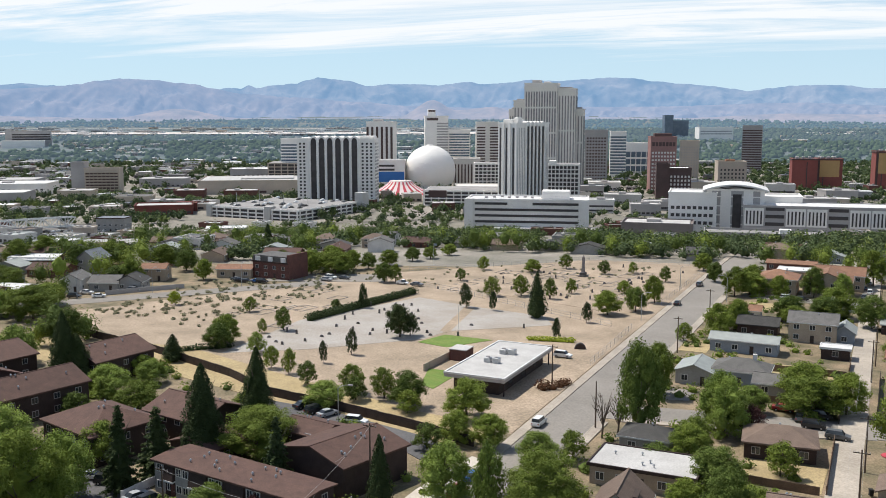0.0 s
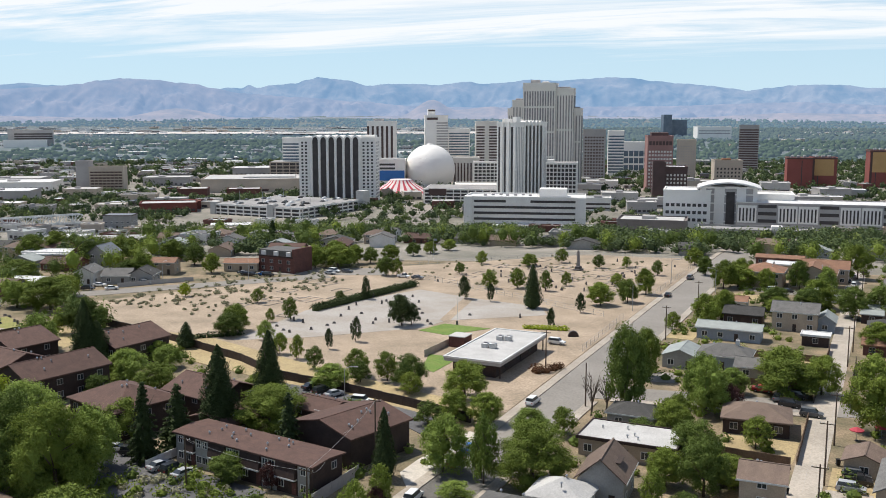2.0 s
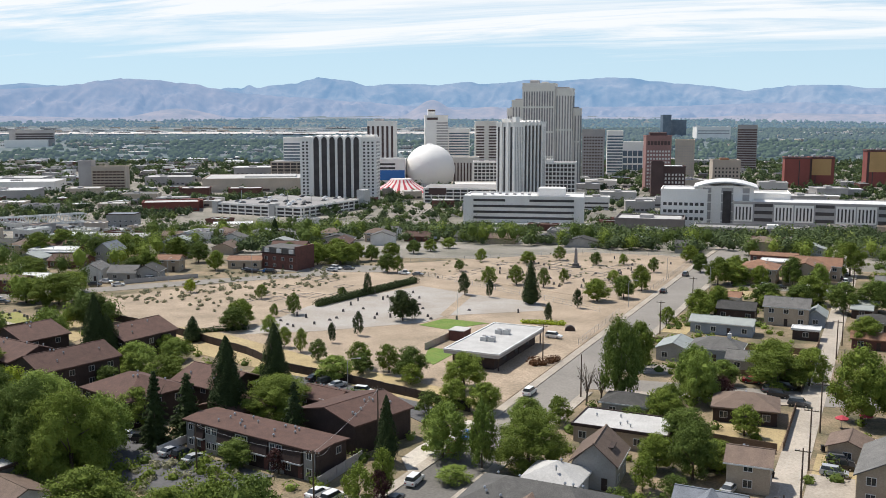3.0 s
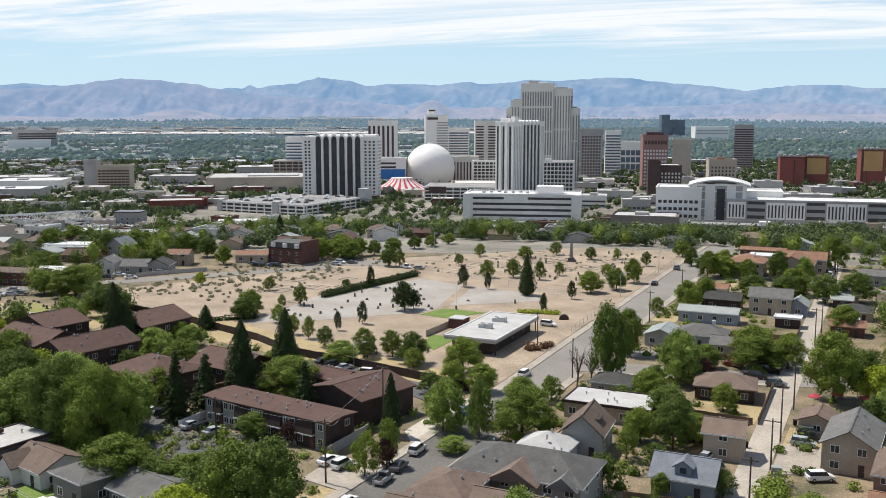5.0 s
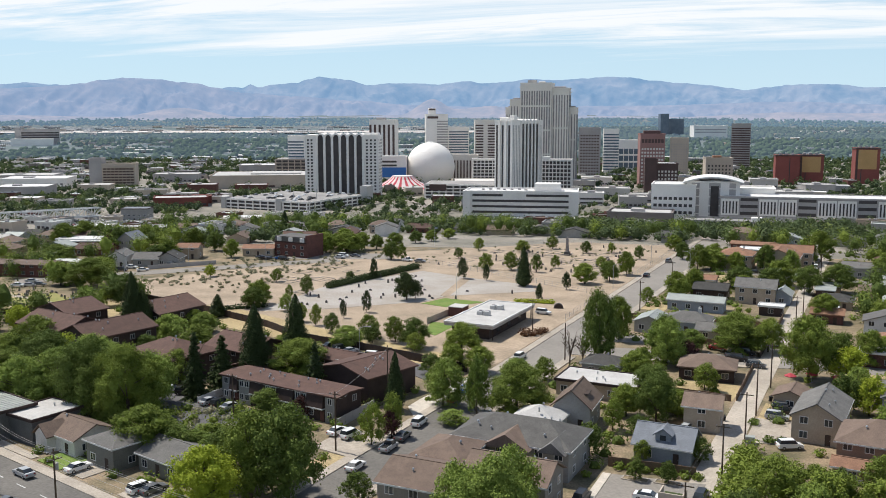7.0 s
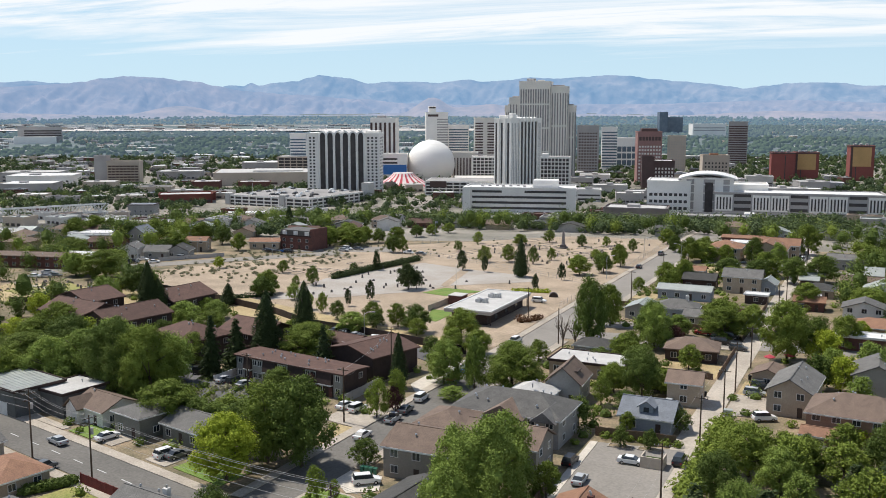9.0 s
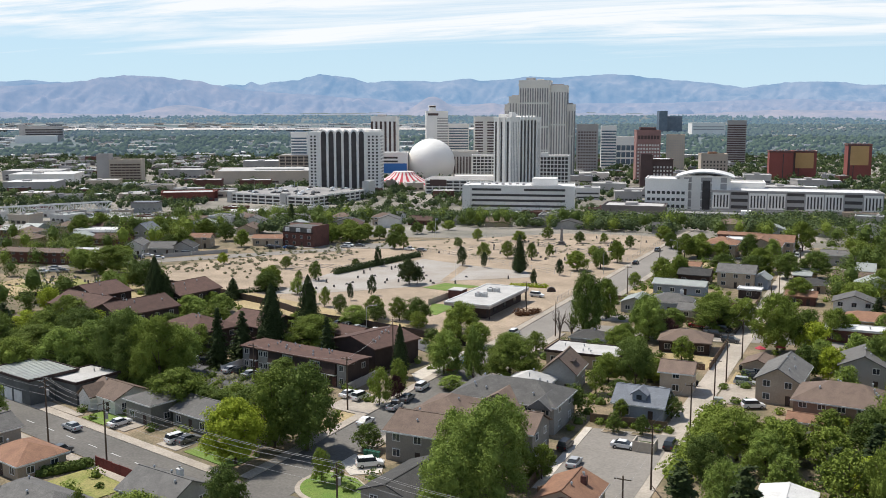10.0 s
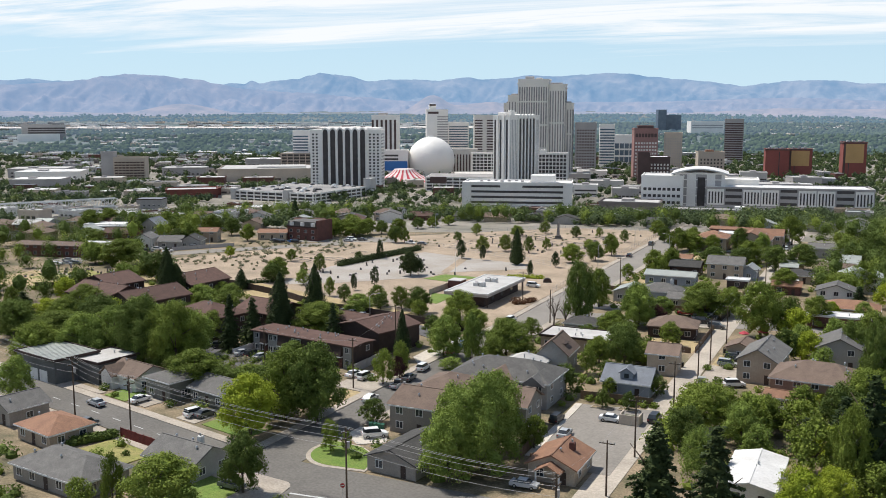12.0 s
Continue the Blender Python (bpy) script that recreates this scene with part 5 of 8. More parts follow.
arc += [(19 * (2 * k / 14 - 1), h - 0.5 + 3.6 * (1 - ((2 * k / 14 - 1)) ** 2)) for k in range(15)]
part("curved_roof", Geo().prism(arc, "y", -3, 31), M["roof_white"], t)
t, h = block("courthouse", "pale courthouse wing with small windows", 200, 572, 32, 28, 11, M["hotel"], -16)
window_rows(t, -15, 15, 8, h - 1, 4.6, 0.42, M["hotel_dark"], width=1.9, gap=1.4)
t, h = block("parking_garage", "long pale garage with tall narrow openings", 226, 540, 104, 30, 7.5, M["tower_grey"], -16, "garage")
for k in range(9):
    c = -46 + 11.5 * k
    if k % 3 != 1:
        for j in range(5):
            part("window_strip", Geo().box(c - 4 + 2 * j - 0.45, c - 4 + 2 * j + 0.45, -0.2, 0.1, h * 0.42, h - 2.2), M["hotel_dark"], t)
        part("pale_bay", Geo().box(c - 5.4, c + 5.4, -0.12, 0.1, h * 0.36, h - 0.6), M["hotel"], t)
    else:
        # open bays shown by their shade: dark plates on the solid wall
        for j in range(4):
            part("bay_shade", Geo().box(c - 5.2, c + 5.2, -0.2, 0.1, 2 + j * 4.4, 4 + j * 4.4), M["hotel_dark"], t)
roof_box(t, -50, 50, 3, 28, h, 0.7, M["roof_white"], "roof")
t, h = block("office_building", "brown-grey two-storey office block with roof plant", 122, 540, 40, 26, -1.5, M["office_brown"], -16)
window_rows(t, -19, 19, 2, h - 1, 3.6, 0.4, M["hotel_dark"], width=6, gap=1.2)
roof_box(t, -18.5, 18.5, 1.5, 24.5, h, 0.6, M["roof_pale"], "roof")
roof_box(t, -6, 2, 8, 16, h, 2.5, M["tower_grey"])
t, h = block("parking_deck", "low pale parking deck with a ramp", 172, 505, 62, 22, -3.2, M["deck_floor"], -16, "garage")
# no glass here: dark bands painted as the shade in the deck's openings
window_rows(t, -31, 31, 1.5, h - 1, 4, 0.45, M["hotel_dark"])
roof_box(t, 8, 14, 3, 8, h, 3, M["hotel"])

# halls and low blocks to the left
t, h = block("low_building", "low red-fronted building with a pale roof", -208, 705, 42, 26, -6.6, M["wall_red"], 14)
window_rows(t, -20, 20, 1.0, h - 0.6, 3.4, 0.5, M["hotel_dark"], width=2.5, gap=1)
roof_box(t, -20, 20, 2, 24, h, 0.5, M["roof_pale"], "roof")
part("wing", Geo().box(8, 24, 26, 44, -0.5, h), M["wall_red"], t)
t, h = block("convention_hall", "broad tan convention hall with a pale roof", -172, 900, 118, 70, -1.0, M["tower_tan"], 8)
roof_box(t, -57, 57, 3, 66, h, 1.0, M["roof_pale"], "roof")
roof_box(t, -20, 30, 14, 50, h + 0.8, 1.6, M["roof_pale"], "roof")
window_rows(t, -30, 20, 1.0, 5, 4, 0.5, M["tower_brown"], width=5, gap=6)
for r, a, w, d, top, m, roof in ((-378, 800, 46, 36, -5, "tower_grey", "roof_white"), (-400, 880, 62, 44, -3, "hotel", "roof_white"), (-330, 850, 30, 24, -7, "tower_tan", "roof_pale"),
                           (-262, 800, 30, 24, -8, "tower_tan", "roof_grey"), (-225, 840, 26, 22, -6, "wall_brick", "roof_pale"), (-290, 985, 48, 30, -5, "tower_grey", "roof_pale"),
                           (-258, 720, 22, 16, -9, "tower_tan", "roof_pale"), (-310, 705, 24, 18, -9, "tower_grey", "roof_grey"), (-225, 770, 26, 14, -8.5, "tower_grey", "roof_pale"),
                           (-345, 730, 26, 18, -9, "tower_tan", "roof_white"), (-180, 845, 30, 18, -6.5, "wall_brick", "roof_pale"), (-205, 1040, 54, 34, 2, "tower_grey", "roof_white"),
                           (-130, 1010, 30, 30, 6, "tower_tan", "roof_grey"), (-440, 950, 60, 40, -4, "tower_grey", "roof_pale")):
    t, h = block("warehouse", "low warehouse with a dusty flat roof", r, a, w, d, top, M[m], 8, "warehouse")
    roof_box(t, -w / 2 + 1, w / 2 - 1, 1, d - 1, h, 0.9, M[roof], "roof")
    window_rows(t, -w / 2 + 2, w / 2 - 2, 1.0, h - 0.5, 3.6, 0.4, M["hotel_dark"], width=2.2, gap=2.6)
    roof_box(t, -w * 0.2, -w * 0.05, d * 0.3, d * 0.5, h + 0.7, 1.6, M["tower_grey"])


# shops and small yards before downtown
srow = random.Random(19)
for k in range(70):
    r, a = srow.uniform(-330, -60) if k < 34 else srow.uniform(20, 330), srow.uniform(425, 640)
    x, y = town(r, a)
    w, d = srow.uniform(8, 20), srow.uniform(8, 15)
    if not free(r - w / 2, a) or not free(r + w / 2, a + d) or (-236 < x < -38 and y < 405) or -66 < x < -44:
        continue
    m = srow.choice(["wall_white", "wall_tan", "wall_grey", "wall_brick", "tower_tan"])
    roof = srow.choice(["roof_white", "roof_pale", "roof_pale", "roof_grey", "roof_metal", "roof_tan"])
    z = ground_z(x, y)
    t, h = block("shop_building", "low shop with a dusty flat roof and roof units", r, a, w, d, z + srow.uniform(3.2, 5.0), M[m], srow.choice([8, -14, -25]), "shop")
    roof_box(t, -w / 2 + 0.5, w / 2 - 0.5, 0.5, d - 0.5, h, 0.6, M[roof], "roof")
    window_rows(t, -w / 2 + 1, w / 2 - 1, 0.8, h, 3.0, 0.55, M["hotel_dark"], width=1.8, gap=1.4)
    for j in range(3):
        u, v = srow.uniform(-w * 0.35, w * 0.35), srow.uniform(2, d - 2)
        roof_box(t, u - 0.7, u + 0.7, v - 0.7, v + 0.7, h + 0.5, 1.2, M["tower_grey"], "roof_unit")


# ---- far town ----
def low_blocks(name, label, count, ahead, spread, size, seed, walls, roofs):
    """Far low buildings, joined by colour: walls with a dark window line, a roof of its own colour behind a low rim, and roof plant."""
    rng = np.random.default_rng(seed)
    gw, gr, gd = [Geo() for _ in walls], [Geo() for _ in roofs], Geo()
    for i in range(count):
        d = math.sqrt(rng.uniform(ahead[0] ** 2, ahead[1] ** 2))
        r = rng.uniform(-1, 1) * (spread[0] + spread[1] * d)
        w, k, hh = rng.uniform(*size), rng.uniform(*size) * 0.7, rng.uniform(3.2, 7.5)
        if not free(r, d) or not free(r, d + k) or (r > 200 and rng.uniform() < 0.66):
            continue
        x, y = town(r, d)
        m = pose(x, y, ground_z(x, y), 0, 0, HEAD + rng.choice([0, 8, -16]))
        g = Geo().box(-w / 2, w / 2, 0, k, -1, hh).turned(m)
        gw[rng.integers(len(gw))].add(g.v, g.f)
        g = Geo().box(-w / 2 + 0.4, w / 2 - 0.4, 0.4, k - 0.4, hh - 0.2, hh + 0.25)
        u, v = rng.uniform(-0.35, 0.25) * w, rng.uniform(0.2, 0.6) * k
        g.box(u, u + 1.8, v, v + 1.6, hh + 0.2, hh + 1.4).turned(m)
        gr[rng.integers(len(gr))].add(g.v, g.f)
        n = max(1, int(w / 5))
        g = Geo()
        for q in range(n):
            c = -w / 2 + w * (q + 0.5) / n
            g.box(c - w / n * 0.32, c + w / n * 0.32, -0.1, 0.1, 0.9, min(2.6, hh - 0.7))
        g.turned(m)
        gd.add(g.v, g.f)
    for g, m in list(zip(gw, walls)) + list(zip(gr, roofs)) + [(gd, "hotel_dark")]:
        if g.f:
            tagged(part(name, g, M[m]), label, "buildings", kind="stuff")


low_blocks("low_buildings", "scatter of low commercial buildings in the town", 520, (700, 1400), (60, 0.42), (8, 20), 3, ["tower_tan", "tower_grey", "wall_brick", "hotel_warm", "office_brown"], ["roof_white", "roof_pale", "roof_pale", "roof_grey", "deck_floor", "roof_slate"])
low_blocks("far_buildings", "pale warehouses and roofs far across the valley", 640, (1400, 3250), (80, 0.46), (14, 46), 4, ["tower_grey", "hotel", "tower_tan"], ["roof_white", "roof_white", "roof_pale", "roof_slate"])


PLOTS = [(-262, -196, 465, 645), (-184, -158, 400, 430), (-176, -146, 360, 386), (-168, -146, 424, 446), (-222, -198, 585, 615), (-146, -120, 550, 585), (-208, -188, 360, 382), (-145, -128, 356, 378)]


def street_room(r, d, x, y, g):
    """Open ground before downtown; thin before the long garage and the office block."""
    if any(a < r < b and c < d < e for a, b, c, e in PLOTS) or (-236 < x < -38 and y < 400) or (-62 < x < -46 and y < 418) or not open_front(r, d):
        return False
    bare = 0.34 if r < -90 else 0.0
    return noise.noise(Vector((r / 38, d / 22, 2.0))) > g.uniform(-0.45, 0.1) + bare


for mat, share, seed in (("leaf_far", 260, 21), ("leaf_far_dark", 520, 121), ("leaf_far_lime", 60, 221)):
    woods("town_trees", "dense street trees between the downtown buildings", share, (386, 560), (40, 0.47), (1.5, 5.0), seed, street_room, 110, 0.19, mat)
for mat, share, seed in (("leaf_far", 130, 27), ("leaf_far_dark", 190, 127), ("leaf_far_lime", 40, 227)):
    woods("town_trees", "low street trees before the garages", share, (555, 650), (40, 0.47), (1.6, 3.4), seed, street_room, 70, 0.25, mat)
for mat, share, seed in (("leaf_far", 420, 25), ("leaf_far_dark", 640, 125), ("leaf_far_lime", 60, 225)):
    woods("town_trees", "green trees between low buildings of the town", share, (640, 860), (60, 0.47), (2.4, 4.6), seed, lambda r, d, x, y, g: open_front(r, d) and (r < -130 or g.uniform() < 0.5), 60, 0.26, mat)
for mat, share, seed in (("leaf_far", 1100, 22), ("leaf_far_dark", 1700, 122)):
    woods("town_trees", "green trees all over the town", share, (860, 1500), (60, 0.49), (3.0, 5.5), seed, lambda r, d, x, y, g: free(r, d) and (r > 180 or g.uniform() < 0.6), 36, 0.32, mat)


def canopy(name, label, count, ahead, spread, seed, material, keep):
    """A far tree cover: thousands of small lumpy crowns in one mesh."""
    rng = np.random.default_rng(seed)
    n, m = 4, 7
    tv = [(0.0, 0.0, 1.0)] + [(math.sin(th) * math.cos(ph), math.sin(th) * math.sin(ph), math.cos(th)) for th in (0.65, 1.25, 1.75) for ph in [2 * math.pi * j / m for j in range(m)]]
    tf = [(0, 1 + j, 1 + (j + 1) % m) for j in range(m)]
    quads = [(1 + m * i + j, 1 + m * (i + 1) + j, 1 + m * (i + 1) + (j + 1) % m, 1 + m * i + (j + 1) % m) for i in range(2) for j in range(m)]
    base = np.array(tv)
    v, f = [], []
    made = 0
    while made < count:
        d = math.sqrt(rng.uniform(ahead[0] ** 2, ahead[1] ** 2))
        r = rng.uniform(-1, 1) * (spread[0] + d * spread[1])
        if not keep(r, d, rng):
            continue
        x, y = town(r, d)
        rad, tall = rng.uniform(3.5, 7.5), rng.uniform(4.0, 7.0)
        p = base * rng.uniform(0.72, 1.2, (len(base), 1)) * np.array([rad, rad, tall]) + np.array([x, y, ground_z(x, y) + tall * 0.55])
        k = made * len(base)
        v.append(p)
        f += [tuple(i + k for i in q) for q in tf] + [tuple(i + k for i in q) for q in quads]
        made += 1
    g = Geo()
    g.v, g.f = np.concatenate(v).tolist(), f
    return tagged(part(name, g, M[material], smooth=True), label, "trees", kind="stuff")


def lanes(r, d):
    """Clearings between the wooded quarters of the valley."""
    return noise.noise(Vector((r / 260, d / 420, 5.0))) + (0.25 if r > 0.02 * d else 0.0)


# three bands of crowns, each glowing with more painted haze than the last
canopy("valley_trees", "dense green tree cover with faint painted haze across the valley", 3200, (1450, 2250), (80, 0.48), 23, "canopy_near", lambda r, d, g: lanes(r, d) > g.uniform(-0.5, 0.0))
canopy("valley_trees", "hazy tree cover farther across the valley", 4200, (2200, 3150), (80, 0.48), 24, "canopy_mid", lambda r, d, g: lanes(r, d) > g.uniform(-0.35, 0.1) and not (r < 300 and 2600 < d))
canopy("valley_trees", "tree cover tinted blue-green by painted haze under the mountains", 3600, (3150, 3900), (80, 0.48), 26, "canopy_far", lambda r, d, g: lanes(r, d) > g.uniform(-0.5, 0.0) and not (r < 200 and d < 3330))


def valley_floor():
    v, f = [], []
    for i in range(36):
        d = 1500 + 96 * i
        for r in (-1, 1):
            x, y = town(r * (600 + 0.75 * d), d)
            v.append((x, y, ground_z(x, y) + 0.5))
        if i:
            k = 2 * i
            f.append((k - 2, k - 1, k + 1, k))
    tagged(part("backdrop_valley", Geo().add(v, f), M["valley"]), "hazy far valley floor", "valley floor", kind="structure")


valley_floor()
strip("airfield", town(-1900, 2880), town(120, 2920), 560, 1.2, M["airfield"], "pale bare airfield across the valley", "airfield", step=100)
strip("airfield", town(-1900, 3240), town(60, 3260), 60, 1.2, M["airfield"], "pale bare airfield across the valley", "airfield", step=100)


# ---- mountains ----
def ridge_height(az, knots):
    """Height of a skyline, in degrees over the horizon, between its main summits and saddles."""
    for (a, p), (b, q) in zip(knots, knots[1:]):
        if a <= az <= b:
            s = (az - a) / (b - a)
            return p + (q - p) * s * s * (3 - 2 * s)
    return knots[0][1] if az < knots[0][0] else knots[-1][1]


def range_of(name, label, knots, near, far, material, rough, seed, foot=24.0):
    """A range of hills from its foot to its skyline, cut by spurs and gullies that run down the slope."""
    n, m = 860, 40
    v = []
    for i in range(n + 1):
        az = -48 + 96 * i / n
        top = 60 + math.tan(radians(ridge_height(az, knots))) * far
        for j in range(m + 1):
            s = j / m
            d = near + (far - near) * s
            k = noise.fractal(Vector((az * 0.6 + seed, s * 2.4, seed)), 0.9, 2.1, 6)
            bend = az + 1.6 * noise.noise(Vector((az * 0.3, s * 1.5, seed)))
            spur = 1 - abs(noise.noise(Vector((bend * 1.1 + seed, s * 0.9 + seed, 3.1)))) * 2
            gully = 1 - abs(noise.noise(Vector((bend * 3.4 + seed, s * 1.7, 8.3)))) * 2
            z = foot + (top - foot) * (s ** 1.15) + (k * 0.7 + spur * 0.34 + gully * 0.16 - 0.3) * rough * math.sin(math.pi * min(1, s * 1.02)) ** 0.7
            if j == m:
                z = top + noise.fractal(Vector((az * 2.6 + seed, 7, seed)), 0.8, 2.0, 6) * rough * 0.05
            p = town(d * math.sin(radians(az)), d * math.cos(radians(az)))
            v.append((p[0], p[1], z))
    f = [(i * (m + 1) + j, (i + 1) * (m + 1) + j, (i + 1) * (m + 1) + j + 1, i * (m + 1) + j + 1) for i in range(n) for j in range(m)]
    tagged(part(name, Geo().add(v, f), material, smooth=True), label, "mountains", kind="structure")


BACK = [(-48, 1.8), (-24.7, 1.68), (-23.6, 1.78), (-22.3, 1.68), (-13.3, 1.51), (-12.5, 1.64), (-11.9, 1.58), (-11.4, 1.78), (-10.9, 1.62), (-10.1, 1.78), (-8.8, 1.89), (-7.9, 2.12), (-7.3, 2.26), (-6.5, 2.16), (-5.6, 2.07), (-4.5, 1.77), (-3.2, 1.88), (-1.3, 1.88), (-0.5, 1.81), (1.5, 2.01), (2.4, 1.88), (3.9, 1.97), (5.2, 2.13), (6.7, 2.06), (8.5, 2.15), (9.7, 2.24), (11, 2.2), (12.4, 2), (14, 1.85), (15.6, 1.71), (16.8, 1.54), (17.6, 1.41), (18.7, 1.56), (20.2, 1.7), (21.6, 1.72), (22.8, 1.67), (23.9, 1.51), (30, 1.5), (48, 1.9)]
FRONT = [(-48, 1.6), (-24.7, 1.44), (-23, 1.55), (-21.7, 1.65), (-20.8, 1.76), (-19.8, 1.95), (-18.4, 2.1), (-16.9, 2.05), (-15.2, 1.88), (-14.4, 1.82), (-13.6, 1.6), (-11.7, 1.29), (-8.8, 1.1), (-5, 0.85), (-2, 0.6), (2, 0.5), (12, 0.55), (20, 0.75), (26, 0.55), (48, 1)]
HILLS = [(-48, 0.3), (-25, 0.0), (-19, -0.1), (-15.5, 0.42), (-12, -0.1), (-6, -0.1), (-2.6, 0.0), (-0.6, 0.95), (0.8, 0.35), (3, 0.55), (5, 0.0), (14, -0.1), (20, 0.15), (24, 0.1), (48, 0.3)]
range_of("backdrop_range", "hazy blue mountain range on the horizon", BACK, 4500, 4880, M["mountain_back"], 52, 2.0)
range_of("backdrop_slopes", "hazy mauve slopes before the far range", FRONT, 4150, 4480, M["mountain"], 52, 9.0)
range_of("backdrop_foothills", "low tan foothills under painted haze at the valley's edge", HILLS, 3900, 4140, M["foothill"], 20, 15.0)


# ---- houses ----
FOOT = []   # footprints: x, y, half width, half depth


def roof_geo(w, d, h, rise, ridge, hip, over=0.5, thick=0.22):
    """A gable or hip roof over a w by d plan, with eaves and a thickness."""
    a, b = w / 2 + over, d / 2 + over
    z0, z1 = h - 0.1, h + rise
    cut = min(a, b) * (0.95 if hip else 0.0)
    if ridge == "x":
        top = [(-a + cut, 0), (a - cut, 0)]
    else:
        top = [(0, -b + cut), (0, b - cut)]
    v = []
    for dz in (0, thick):
        v += [(-a, -b, z0 + dz), (a, -b, z0 + dz), (a, b, z0 + dz), (-a, b, z0 + dz)] + [(x, y, z1 + dz) for x, y in top]
    if ridge == "x":
        up = [(0, 1, 5, 4), (1, 2, 5), (2, 3, 4, 5), (3, 0, 4)]
    else:
        up = [(0, 1, 4), (1, 2, 5, 4), (2, 3, 5), (3, 0, 4, 5)]
    f = [tuple(i + 6 for i in q) for q in up] + [tuple(reversed(q)) for q in up]
    f += [(i, (i + 1) % 4, (i + 1) % 4 + 6, i + 6) for i in range(4)]
    if not hip:
        f = [q for q in f if len(q) != 3]
        ends = [(1, 2, 5), (3, 0, 4)] if ridge == "x" else [(0, 1, 4), (2, 3, 5)]
        for p, q, r in ends:
            f += [(p, r, r + 6, p + 6), (r, q, q + 6, r + 6)]
        f = [q for q in f if not (len(q) == 4 and sorted(q) in [sorted((p, q2, q2 + 6, p + 6)) for p, q2, _ in ends])]
    return Geo().add(v, f)


def wall_geo(w, d, h, rise, ridge, hip):
    a, b = w / 2, d / 2
    if hip or rise < 0.05:
        return Geo().box(-a, a, -b, b, -0.3, h)
    if ridge == "x":
        return Geo().prism([(-b, -0.3), (b, -0.3), (b, h), (0, h + rise), (-b, h)], "x", -a, a)
    return Geo().prism([(-a, -0.3), (a, -0.3), (a, h), (0, h + rise), (-a, h)], "y", -b, b)


def window(t, x, y, z, w, hh, face, rim="trim"):
    """A framed window on the front (-y), right (+x) or left (-x) wall at a plan place."""
    fr, gl = Geo(), Geo()
    if face == "front":
        for a, b, c, e in ((-w / 2 - 0.1, -w / 2, -0.1, hh + 0.1), (w / 2, w / 2 + 0.1, -0.1, hh + 0.1), (-w / 2, w / 2, hh, hh + 0.1), (-w / 2, w / 2, -0.1, 0), (-0.04, 0.04, 0, hh)):
            fr.box(x + a, x + b, y - 0.09, y + 0.05, z + c, z + e)
        gl.box(x - w / 2, x + w / 2, y - 0.04, y + 0.04, z, z + hh)
    else:
        for a, b, c, e in ((-w / 2 - 0.1, -w / 2, -0.1, hh + 0.1), (w / 2, w / 2 + 0.1, -0.1, hh + 0.1), (-w / 2, w / 2, hh, hh + 0.1), (-w / 2, w / 2, -0.1, 0), (-0.04, 0.04, 0, hh)):
            fr.box(x - 0.05, x + 0.09, y + a, y + b, z + c, z + e)
        gl.box(x - 0.04, x + 0.04, y - w / 2, y + w / 2, z, z + hh)
    f = part("window", fr, M[rim], t)
    part("pane", gl, M["glass"], f)


